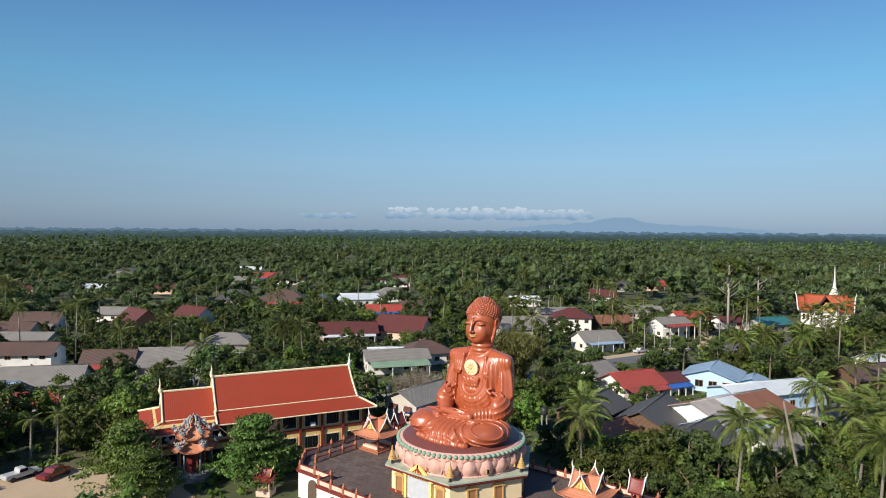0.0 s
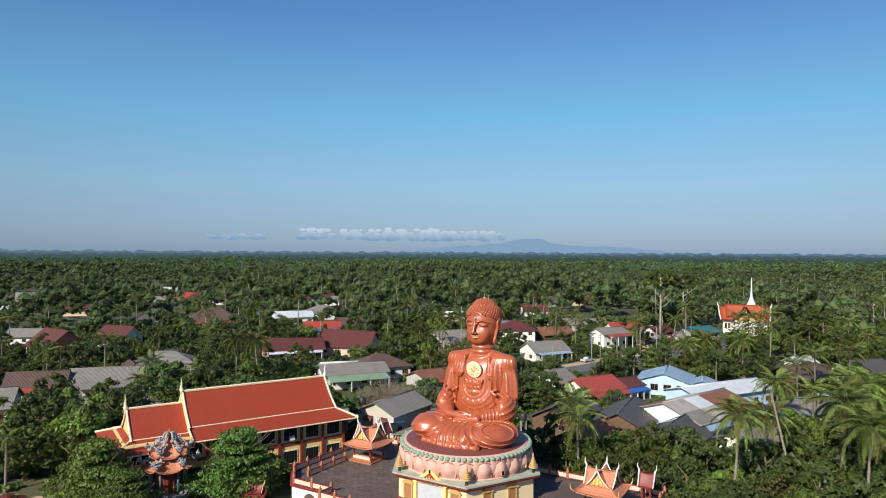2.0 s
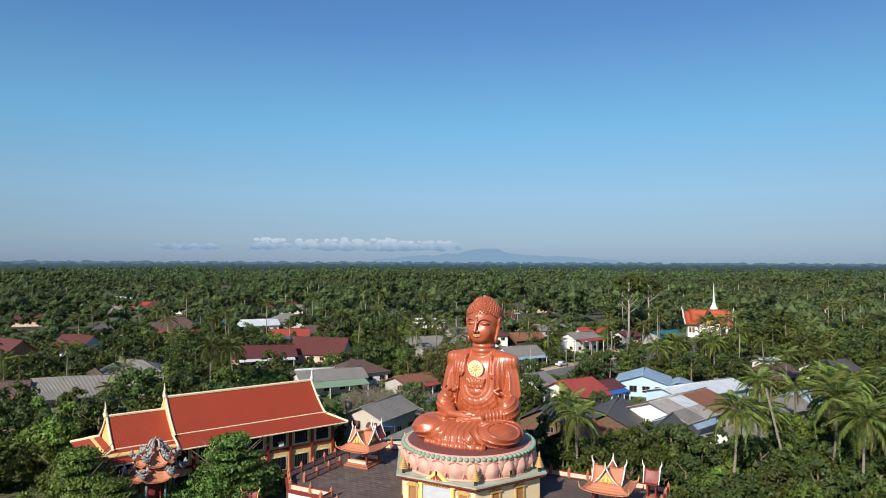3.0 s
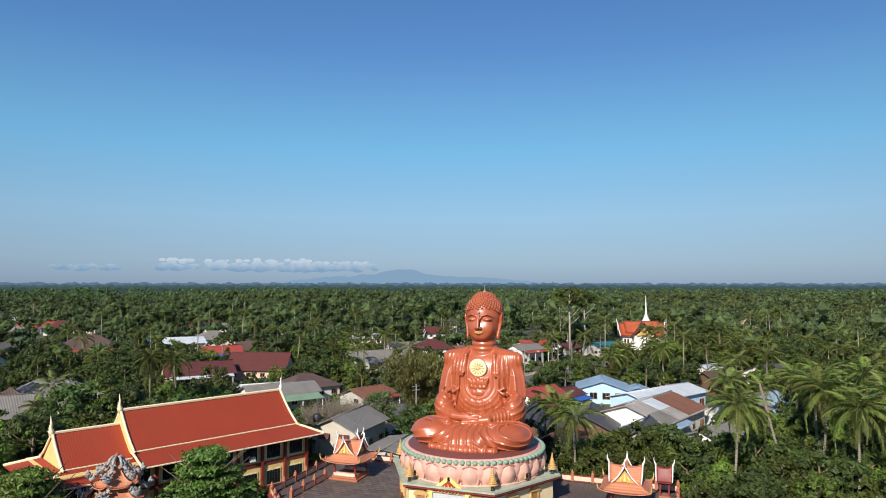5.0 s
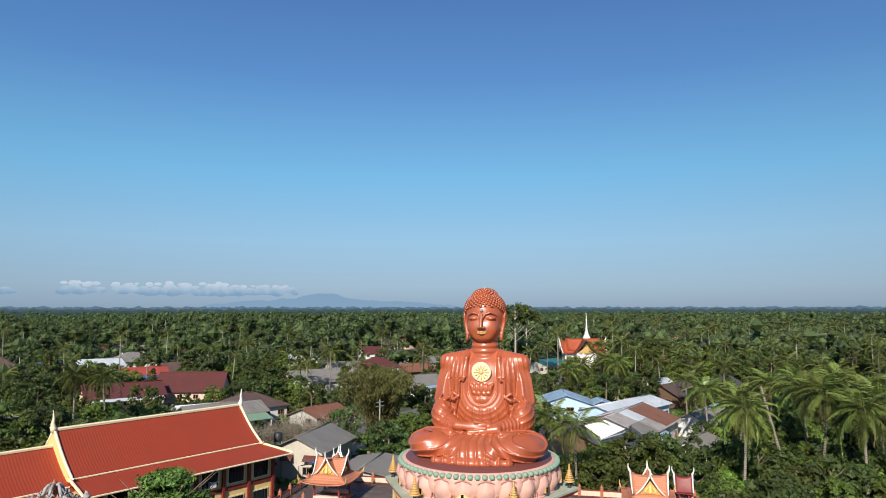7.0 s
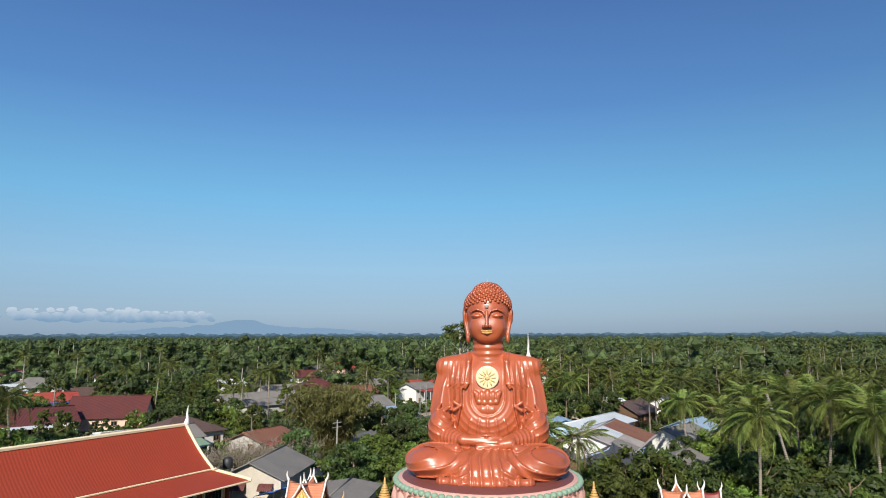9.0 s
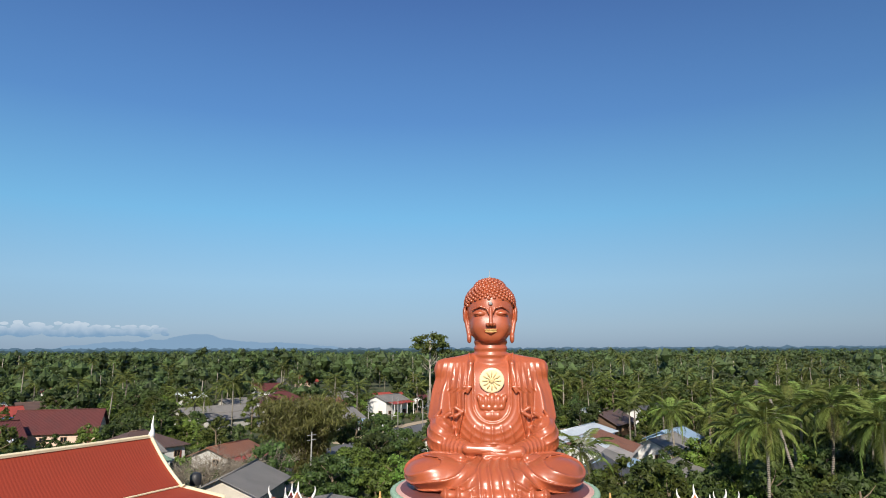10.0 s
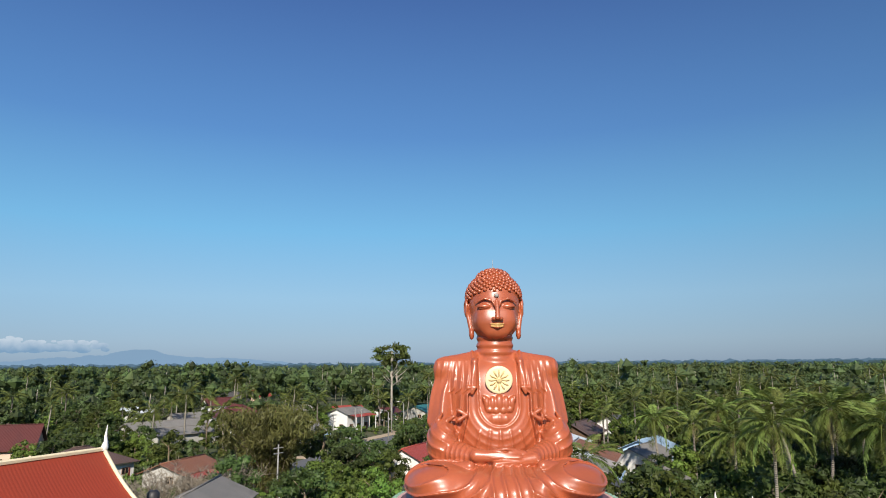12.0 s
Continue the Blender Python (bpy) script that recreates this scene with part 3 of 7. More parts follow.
def curls():
    """Rows of small round curls over the hair."""
    out = []
    gold = math.pi * (3 - math.sqrt(5))
    for c, r, n, low in (((0, 4.7, 14.4), (2.16, 2.29, 1.84), 520, None), ((0, 4.7, 15.75), (1.34, 1.32, 0.85), 170, 15.75)):
        for i in range(n):
            h = 1 - 2 * (i + 0.5) / n
            s = math.sqrt(1 - h * h)
            q = Vector((c[0] + r[0] * s * math.cos(gold * i), c[1] + r[1] * s * math.sin(gold * i), c[2] + r[2] * h))
            if low is not None and q.z < low or low is None and (q.z < 14.68 - 0.62 * max(0, min(4, q.y - 3.0)) or q.z > 15.85):
                continue
            if abs(q.x) > 1.75 and 4.1 < q.y < 5.1 and q.z < 14.1:
                continue
            out.append(q)
    return out


def build_statue():
    v0, f0 = surface(body, (-7.6, -5.8, -0.12), (7.6, 7.6, 11.3), 0.08)
    v1, f1 = surface(head, (-2.7, 1.3, 10.7), (2.7, 7.2, 17.0), 0.055)
    keep = v1[f1].min(1)[:, 2] > 10.9
    f1 = f1[keep]
    ico = bmesh.new()
    bmesh.ops.create_icosphere(ico, subdivisions=1, radius=0.175)
    iv, jf = np.array([v.co[:] for v in ico.verts]), np.array([[v.index for v in f.verts] for f in ico.faces])
    ico.free()
    verts, faces = [*v0.tolist(), *v1.tolist()], [*f0.tolist(), *(f1 + len(v0)).tolist()]
    for q in curls():
        base = len(verts)
        verts += (iv + np.array(q)).tolist()
        faces += (jf + base).tolist()
    # small rod on the crown
    bm = bmesh.new()
    lathe(bm, [(0.2, 16.5), (0.22, 16.74), (0.1, 16.8), (0.018, 16.84), (0.012, 17.45)], 8, 0, 4.7)
    bm.verts.index_update()
    base, rod = len(verts), len(faces)
    verts += [tuple(v.co) for v in bm.verts]
    faces += [[base + v.index for v in f.verts] for f in bm.faces]
    bm.free()
    me = mesh_of("statue", verts, faces, BRONZE, smooth=True)
    me.materials.append(GOLD_DULL)
    me.materials.append(STONE)
    lips = v1[f1].mean(1)
    gilt = (np.abs(lips[:, 0]) < 0.5) & (lips[:, 1] < 2.19) & (lips[:, 2] > 11.9) & (lips[:, 2] < 12.16)
    pearl = (np.abs(lips[:, 0]) < 0.17) & (lips[:, 1] < 2.4) & (lips[:, 2] > 14.14) & (lips[:, 2] < 14.48)
    index = np.zeros(len(faces), np.int32)
    index[len(f0):len(f0) + len(f1)] = np.where(gilt, 1, np.where(pearl, 2, 0))
    index[rod:] = 2
    me.polygons.foreach_set("material_index", index)
    ob = part("statue", me, BRONZE)
    ob.matrix_world = SHRINE @ pose(0, 0, 9.5)
    return tagged(ob, "giant glossy orange-bronze seated meditating statue on a lotus plinth", "statue")


statue = build_statue()

# gilded wheel on the chest
SPOKE = material("worn_gold", (0.66, 0.50, 0.24), rough=0.4, vary=0.15)


def build_wheel():
    ob = thing("wheel_emblem", SHRINE @ pose(0, 1.93, 9.5 + 7.95, 97, 0, 0), "gilded round wheel emblem on the statue's chest", "emblem")
    bm = bmesh.new()
    lathe(bm, [(1.03, -0.25), (1.03, 0.0), (0.97, 0.06), (0.8, 0.06)], 40)
    part("disc", bm, material("pale_gold_disc", (0.88, 0.76, 0.46), rough=0.28, vary=0.08, bump=0.03), ob)
    for k in range(12):
        a = k * math.pi / 6
        bm = bmesh.new()
        tube(bm, [(0.2 * math.cos(a), 0.2 * math.sin(a), 0.07), (0.55 * math.cos(a), 0.55 * math.sin(a), 0.09), (0.78 * math.cos(a), 0.78 * math.sin(a), 0.07)], [0.03, 0.075, 0.05], 6)
        part("spoke", bm, SPOKE, ob)
    bm = bmesh.new()
    lathe(bm, [(0.22, 0.05), (0.22, 0.12), (0.1, 0.15)], 20)
    part("hub", bm, SPOKE, ob)


build_wheel()


# ---- lotus plinth on its six-sided shrine ----
def hexagon(r):
    return [(r * math.cos(radians(60 * k)), r * math.sin(radians(60 * k))) for k in range(6)]


def petal_mesh(name, half, z0, z1, r0, bulge, mat):
    """One lotus petal, a bulging shield with a rounded tip, over an angle of 2 * half radians."""
    nu, nv = 8, 9
    verts, faces = [], []
    for back in (0, 1):
        for j in range(nv):
            v = j / (nv - 1)
            w = half * min(1.0, 0.80 + 0.5 * v) * math.sqrt(max(0.0, 1 - max(0, (v - 0.45) / 0.55) ** 2.4))
            for i in range(nu + 1):
                u = -1 + 2 * i / nu
                r = r0 + bulge * math.sin(math.pi * (0.12 + 0.72 * v)) * (1 - 0.85 * u * u) - 0.3 * back + 0.11 * (abs(u) > 0.74) * (v < 0.9) + 0.1 * (v > 0.85)
                a = -math.pi / 2 + w * u
                verts.append((r * math.cos(a), r * math.sin(a), z0 + (z1 - z0) * v - 0.1 * back))
    k = nv * (nu + 1)
    for j in range(nv - 1):
        for i in range(nu):
            q = j * (nu + 1) + i
            faces.append((q, q + 1, q + nu + 2, q + nu + 1))
            faces.append((k + q, k + q + nu + 1, k + q + nu + 2, k + q + 1))
    for j in range(nv - 1):
        for i in (0, nu):
            q = j * (nu + 1) + i
            faces.append((q, q + nu + 1, k + q + nu + 1, k + q))
    return mesh_of(name, verts, faces, mat, smooth=True)


DEEP_PINK = material("deep_pink_edge", (0.42, 0.19, 0.15), rough=0.6, vary=0.2)


def build_plinth():
    ob = thing("lotus_plinth", SHRINE @ pose(0, 0, 6.9), "round pink lotus plinth with a pale green beaded rim", "plinth")
    bm = bmesh.new()
    lathe(bm, [(7.75, 0), (7.75, 0.12), (7.3, 0.2), (7.55, 1.2), (7.75, 2.0), (7.85, 2.25), (7.6, 2.45), (7.5, 2.58), (7.2, 2.6)], 72)
    part("drum", bm, PINK, ob)
    bm = bmesh.new()
    lathe(bm, [(7.25, 2.55), (7.2, 2.62), (0.3, 2.64)], 72)
    part("top_slab", bm, material("red_brown_slab", (0.17, 0.05, 0.04), rough=0.5, vary=0.2, dirt=0.3), ob)
    front, back = petal_mesh("petal", math.pi / 24 * 0.97, 0.1, 2.05, 7.3, 0.85, PINK), petal_mesh("petal", math.pi / 24 * 0.9, 0.6, 2.28, 7.4, 0.5, PINK)
    bm = bmesh.new()
    pts = []
    for j in list(range(0, 27)):
        side, v = (-1, j / 13) if j <= 13 else (1, (26 - j) / 13)
        w = math.pi / 24 * 0.97 * min(1.0, 0.80 + 0.5 * v) * math.sqrt(max(0.0, 1 - max(0, (v - 0.45) / 0.55) ** 2.4))
        r = 7.3 + 0.85 * math.sin(math.pi * (0.12 + 0.72 * v)) * (1 - 0.85 * min(1, w / 0.127) ** 2) + 0.16
        pts.append((r * math.cos(-math.pi / 2 + side * w), r * math.sin(-math.pi / 2 + side * w), 0.1 + 1.95 * v))
    tube(bm, pts, [0.055] * len(pts), 5)
    rim = bpy.data.meshes.new("rim")
    bm.to_mesh(rim)
    bm.free()
    for k in range(24):
        p = part("petal", front, PINK, ob)
        p.matrix_local = pose(0, 0, 0, 0, 0, 15 * k)
        part("rim", rim, DEEP_PINK, p)
        part("petal", back, PINK, ob).matrix_local = pose(0, 0, 0, 0, 0, 15 * k + 7.5)
    bm = bmesh.new()
    bmesh.ops.create_icosphere(bm, subdivisions=2, radius=1)
    for v in bm.verts:
        v.co = Vector((v.co.x * 0.30, v.co.y * 0.30, v.co.z * 0.26))
    for f in bm.faces:
        f.smooth = True
    bead = bpy.data.meshes.new("bead")
    bm.to_mesh(bead)
    bm.free()
    for k in range(76):
        a = 2 * math.pi * k / 76
        part("bead", bead, GREEN_RIM, ob).matrix_local = pose(7.72 * math.cos(a), 7.72 * math.sin(a), 2.33, 0, 0, math.degrees(a))
    for k in range(0, 24, 2):
        bm = bmesh.new()
        box(bm, -0.2, 0.2, -8.12, -7.9, 0.42, 0.85)
        lathe(bm, [(0.2, -8.12 + 0.0), (0.2, -7.9)], 12)
        for v in bm.verts[8:]:
            v.co = Vector((v.co.x, v.co.z, 0.85 + v.co.y))
        w = part("niche", bm, GOLD_DULL, ob)
        w.matrix_local = pose(0, 0, 0, 0, 0, 15 * k)
        bm = bmesh.new()
        box(bm, -0.13, 0.13, -8.14, -8.0, 0.47, 0.95)
        part("pane", bm, GLASS_DARK, w)


def pediment(bm, w, h, y, z):
    """A pointed, curved gable outline, as a slab facing -y."""
    side = [(-w, 0), (-w * 0.95, h * 0.18), (-w * 0.6, h * 0.35), (-w * 0.28, h * 0.68), (0, h)]
    outline = side + [(-a, b) for a, b in side[-2::-1]]
    front, rear = [bm.verts.new((a, y, z + b)) for a, b in outline], [bm.verts.new((a, y + 0.3, z + b)) for a, b in outline]
    bm.faces.new(front)
    bm.faces.new(rear[::-1])
    for i in range(len(outline)):
        j = (i + 1) % len(outline)
        bm.faces.new((front[j], front[i], rear[i], rear[j]))


def shrine_window(parent, m):
    bm = bmesh.new()
    box(bm, -0.62, -0.45, -0.16, 0.02, -1.7, 0.35)
    box(bm, 0.45, 0.62, -0.16, 0.02, -1.7, 0.35)
    box(bm, -0.8, 0.8, -0.22, 0.02, 0.35, 0.48)
    pediment(bm, 0.72, 0.75, -0.2, 0.48)
    w = part("window", bm, GOLD_DULL, parent, "ochre window surround with a pointed pediment")
    w.matrix_local = m
    bm = bmesh.new()
    box(bm, -0.45, 0.45, -0.08, 0.0, -1.7, 0.35)
    part("shutter", bm, material("brown_shutter", (0.36, 0.17, 0.07), rough=0.6), w)


def build_shrine():
    ob = thing("shrine_base", SHRINE @ pose(0, 0, 3.6), "six-sided cream shrine hall under the lotus plinth", "shrine")
    bm = bmesh.new()
    prism(bm, hexagon(8.9), 0, 2.75)
    part("wall", bm, CREAM, ob)
    bm = bmesh.new()
    prism(bm, hexagon(9.05), 0, 0.35)
    part("skirting", bm, MAROON, ob)
    bm = bmesh.new()
    prism(bm, hexagon(9.35), 2.7, 2.9)
    prism(bm, hexagon(9.65), 2.9, 3.12)
    part("cornice", bm, MAROON, ob)
    bm = bmesh.new()
    prism(bm, hexagon(9.75), 3.12, 3.3)
    part("roof_slab", bm, PLATE, ob)
    for k in range(6):
        face = pose(0, 0, 0, 0, 0, 60 * k) @ pose(0, -8.9 * math.cos(radians(30)), 1.75)
        if k == 0:
            for s in (-3.1, 3.1):
                shrine_window(ob, face @ pose(s, 0, 0))
            bm = bmesh.new()
            for s in (-1, 1):
                box(bm, min(s * 1.75, s * 2.1), max(s * 1.75, s * 2.1), -0.45, 0.05, -1.75, 0.9)
            pediment(bm, 2.3, 1.75, -0.42, 0.9)
            g = part("gate", bm, GOLD, ob, "gilded arched gate surround with red fretwork")
            g.matrix_local = face
            bm = bmesh.new()
            pediment(bm, 1.7, 1.2, -0.47, 0.98)
            part("tympanum", bm, material("red_lacquer", (0.32, 0.04, 0.02), rough=0.5), g)
            for i in range(7):
                bm = bmesh.new()
                x = -1.05 + 0.35 * i
                tube(bm, [(x, -0.5, 1.0), (x + 0.08, -0.55, 1.3), (x - 0.05, -0.5, 1.35 + 0.5 * (1 - abs(x)))], [0.09, 0.07, 0.03], 6)
                part("fretwork", bm, GOLD, g)
            bm = bmesh.new()
            box(bm, -1.75, 1.75, -0.2, 0.02, -1.75, 0.9)
            part("door", bm, material("pale_blue_grey_door", (0.5, 0.52, 0.55), rough=0.5, vary=0.3, scale=2), g)
        else:
            for s in (-2.4, 0.9) if k == 1 else (-2.2, 2.2):
                shrine_window(ob, face @ pose(s + 0.6 * (k == 1), 0, 0))


def build_finials():
    bm = bmesh.new()
    lathe(bm, [(0.22, 0), (0.16, 0.1), (0.14, 0.45), (0.2, 0.5)], 12)
    stem = bpy.data.meshes.new("stem")
    bm.to_mesh(stem)
    bm.free()
    bm = bmesh.new()
    profile = [(0.2, 0.5)]
    for i in range(7):
        r, z = 0.52 - 0.065 * i, 0.5 + 0.19 * i
        profile += [(r * 0.62, z), (r, z + 0.04), (r * 1.02, z + 0.1), (r * 0.6, z + 0.16)]
    profile += [(0.1, 1.85), (0.05, 2.2)]
    lathe(bm, profile, 18)
    rings = bpy.data.meshes.new("ringed_spire")
    bm.to_mesh(rings)
    bm.free()
    for k in range(6):
        a = radians(60 * k)
        ob = thing("finial", SHRINE @ pose(8.85 * math.cos(a), 8.85 * math.sin(a), 6.9), "tiered ochre-gold spire ornament on a dark stem", "finial", "spire ornaments on the shrine corners")
        part("stem", stem, DARK, ob)
        part("ringed_spire", rings, GOLD_DULL, ob)


# ---- terrace ----
EDGE = [(-21.6, 9.6), (-21.6, -7.2), (-18.4, -10.6), (-12.6, -10.5), (-12.6, -12.4), (12.6, -12.4), (12.6, -10.5), (18.4, -10.6), (21.6, -7.2), (21.6, 9.6)]


def build_terrace():
    bm = bmesh.new()
    prism(bm, EDGE, -0.2, 3.3)
    ob = part("terrace", bm, WHITE)
    ob.matrix_world = SHRINE
    tagged(ob, "raised white walled terrace with dark paving", "terrace", kind="structure")
    bm = bmesh.new()
    prism(bm, [(x * 1.012, y * 1.015) for x, y in EDGE], 3.3, 3.56)
    part("cornice", bm, MAROON, ob)
    bm = bmesh.new()
    prism(bm, [(x * 0.995, y * 0.995) for x, y in EDGE], 3.56, 3.575)
    part("bed", bm, JOINT, ob)
    # arches in the wall below: closed panels, the shade inside painted as dark brown
    for (x, y, turn) in ((-15.5, -10.6, 0), (-20.1, -9.0, -46), (-9.5, -12.45, 0), (-5.5, -12.45, 0), (15.5, -10.6, 0)):
        bm = bmesh.new()
        n = 12
        arc = [(-0.95, 0.0)] + [(-0.95 * math.cos(math.pi * i / n), 1.7 + 0.95 * math.sin(math.pi * i / n)) for i in range(n + 1)] + [(0.95, 0.0)]
        vs = [bm.verts.new((a, -0.02, b + 0.25)) for a, b in arc]
        ws = [bm.verts.new((a, 0.5, b + 0.25)) for a, b in arc]
        bm.faces.new(vs)
        for i in range(len(arc) - 1):
            bm.faces.new((vs[i + 1], vs[i], ws[i], ws[i + 1]))
        a = part("arch", bm, material("shade_interior", (0.11, 0.075, 0.05), rough=0.8), ob)
        a.matrix_local = pose(x, y, 0, 0, 0, turn)


def build_balustrade(name, points, z, step=2.4, rail=0.74):
    """Posts with pointed caps and low cream panels under a maroon rail, along points in the shrine's frame."""
    ob = thing(name, SHRINE @ pose(0, 0, z), "low cream and red balustrade with ornamental posts", "balustrade", "terrace balustrades")
    done = set()
    for (x0, y0), (x1, y1) in zip(points, points[1:]):
        length = math.hypot(x1 - x0, y1 - y0)
        n = max(1, round(length / step))
        turn = math.degrees(math.atan2(y1 - y0, x1 - x0))
        for i in range(n + 1):
            x, y = x0 + (x1 - x0) * i / n, y0 + (y1 - y0) * i / n
            if (round(x, 1), round(y, 1)) not in done:
                done.add((round(x, 1), round(y, 1)))
                part("post", POST, TERRACOTTA_PAINT, ob).matrix_local = pose(x, y, 0, 0, 0, turn)
            if i < n:
                l = length / n
                key = ("panel", round(l, 2))
                if key not in PANELS:
                    bm = bmesh.new()
                    box(bm, 0.17, l - 0.17, -0.07, 0.07, 0.1, rail - 0.12)
                    a = bpy.data.meshes.new("panel")
                    bm.to_mesh(a)
                    bm.free()
                    bm = bmesh.new()
                    box(bm, 0.16, l - 0.16, -0.1, 0.1, rail - 0.12, rail, 0.02)
                    box(bm, 0.16, l - 0.16, -0.1, 0.1, 0.0, 0.1)
                    b = bpy.data.meshes.new("rail")
                    bm.to_mesh(b)
                    bm.free()
                    PANELS[key] = (a, b)
                a, b = PANELS[key]
                part("panel", a, CREAM_PINK, ob).matrix_local = pose(x, y, 0, 0, 0, turn)
                part("rail", b, MAROON, ob).matrix_local = pose(x, y, 0, 0, 0, turn)
    return ob


PANELS = {}
TERRACOTTA_PAINT = material("terracotta_paint", (0.38, 0.135, 0.07), rough=0.6, vary=0.2, scale=3)
CREAM_PINK = material("cream_pink_paint", (0.74, 0.55, 0.42), rough=0.7, vary=0.15, dirt=0.3, dirt_colour=(0.4, 0.27, 0.2))
bm = bmesh.new()
box(bm, -0.17, 0.17, -0.17, 0.17, 0, 0.78)
lathe(bm, [(0.23, 0.78), (0.23, 0.84), (0.13, 0.88), (0.21, 0.98), (0.17, 1.1), (0.08, 1.16), (0.09, 1.2), (0.03, 1.36)], 10)
POST = bpy.data.meshes.new("post")
bm.to_mesh(POST)
bm.free()


# ---- pavilions with horned crossing roofs ----
def curved_roof(bm, half, z0, z1, top, sag, thick=0.12, n=8):
    """A four-sided roof with hollow slopes and lifted corners, from a square eave to a smaller square."""
    for k in range(4):
        rows = []
        for j in range(n + 1):
            v = j / n
            w = half + (top - half) * v
            z = z0 + (z1 - z0) * (v - sag * math.sin(math.pi * v))
            row = []
            for i in range(n + 1):
                u = -1 + 2 * i / n
                lift = 0.32 * (1 - v) ** 2 * abs(u) ** 3
                p = Vector((u * w * (1 + 0.05 * (1 - v) * abs(u) ** 3), -w, z + lift))
                row.append(tuple(pose(0, 0, 0, 0, 0, 90 * k) @ p))
            rows.append(row)
        sheet(bm, rows, thick, smooth=True)


def gable_roof(bm, length, half, z0, z1, sag=0.16, thick=0.1, n=8, x0=0.0, flare=0.3):
    """A ridge along x from x0 - length to x0 + length with hollow slopes, ridge ends lifted."""
    for s in (-1, 1):
        rows = []
        for j in range(n + 1):
            v = j / n
            z = z0 + (z1 - z0) * (v - sag * math.sin(math.pi * v))
            rows.append([(x0 + length * u * (1 + 0.08 * v * abs(u)), s * half * (1 - v), z + flare * v * abs(u) ** 3) for u in (-1, -0.75, -0.4, 0, 0.4, 0.75, 1)][::s])
        sheet(bm, rows, thick, smooth=True)


def horn(bm, x, y, z, dx, dy, h, r=0.1):
    """A slender upswept roof-end horn."""
    pts, rad = [], []
    for i in range(7):
        v = i / 6
        out = 0.55 * math.sin(v * 2.2) * h * 0.45
        pts.append((x + dx * out, y + dy * out, z + h * v))
        rad.append(r * (1 - v) ** 0.8 + 0.012)
    tube(bm, pts, rad, 6)


def pavilion(m, label):
    ob = thing("pavilion", m, label, "pavilion", "terrace pavilions")
    bm = bmesh.new()
    box(bm, -1.9, 1.9, -1.9, 1.9, 0, 0.22)
    box(bm, -1.65, 1.65, -1.65, 1.65, 0.22, 0.45)
    part("plinth", bm, TERRACOTTA_PAINT, ob)
    for s in (-1, 1):
        bm = bmesh.new()
        box(bm, -1.45, 1.45, s * 1.35 - 0.25, s * 1.35 + 0.25, 0.45, 0.8, 0.03)
        part("bench", bm, CREAM_PINK, ob)
    for a in (-1, 1):
        for b in (-1, 1):
            bm = bmesh.new()
            lathe(bm, [(0.2, 0.45), (0.14, 0.6), (0.13, 2.2), (0.2, 2.4)], 10, a * 1.4, b * 1.4)
            part("post", bm, MAROON, ob)
    bm = bmesh.new()
    box(bm, -1.75, 1.75, -1.75, 1.75, 2.3, 2.42)
    part("ceiling_board", bm, MAROON, ob)
    bm = bmesh.new()
    curved_roof(bm, 2.55, 2.25, 3.05, 1.45, 0.12)
    part("lower_roof", bm, TERRACOTTA, ob)
    for a in (-1, 1):
        for b in (-1, 1):
            bm = bmesh.new()
            horn(bm, a * 2.55, b * 2.55, 2.5, a * 0.7, b * 0.7, 0.75, 0.09)
            part("corner_horn", bm, GOLD_DULL, ob)
    for turn in (0, 90):
        bm = bmesh.new()
        gable_roof(bm, 1.6, 1.35, 2.95, 4.45)
        part("gable_roof", bm, TERRACOTTA, ob).matrix_local = pose(0, 0, 0, 0, 0, turn)
        for s in (-1, 1):
            bm = bmesh.new()
            pediment(bm, 1.05, 1.25, 0, 0)
            g = part("gable_panel", bm, GOLD_DULL, ob, "ochre gable panel with a gilded figure relief")
            g.matrix_local = pose(0, 0, 0, 0, 0, turn) @ pose(s * 1.42, 0, 3.0, 0, 0, 90 * s)
            bm = bmesh.new()
            lathe(bm, [(0.12, 0.1), (0.2, 0.3), (0.1, 0.55), (0.14, 0.7), (0.03, 0.95)], 8, 0, -0.04)
            part("relief", bm, GOLD, g)
            for q in (-1, 1):
                bm = bmesh.new()
                tube(bm, [(q * 0.25, -0.02, 0.12), (q * 0.5, -0.06, 0.3), (q * 0.38, -0.06, 0.5), (q * 0.2, -0.03, 0.62)], [0.06, 0.09, 0.07, 0.03], 6)
                part("scroll", bm, GOLD, g)
            bm = bmesh.new()
            for q in (-1, 1):
                edge = [(s * (1.6 + 0.13 * v), q * 1.38 * (1 - v), 2.95 + 1.5 * (v - 0.16 * math.sin(math.pi * v)) + 0.3 * v + 0.04) for v in (0, 0.25, 0.5, 0.75, 1)]
                tube(bm, edge, [0.05, 0.07, 0.08, 0.08, 0.09], 6)
            horn(bm, s * 1.7, 0, 4.65, s, 0, 0.85, 0.12)
            part("horn", bm, WHITE, ob, "white upswept roof horn").matrix_local = pose(0, 0, 0, 0, 0, turn)
    return ob


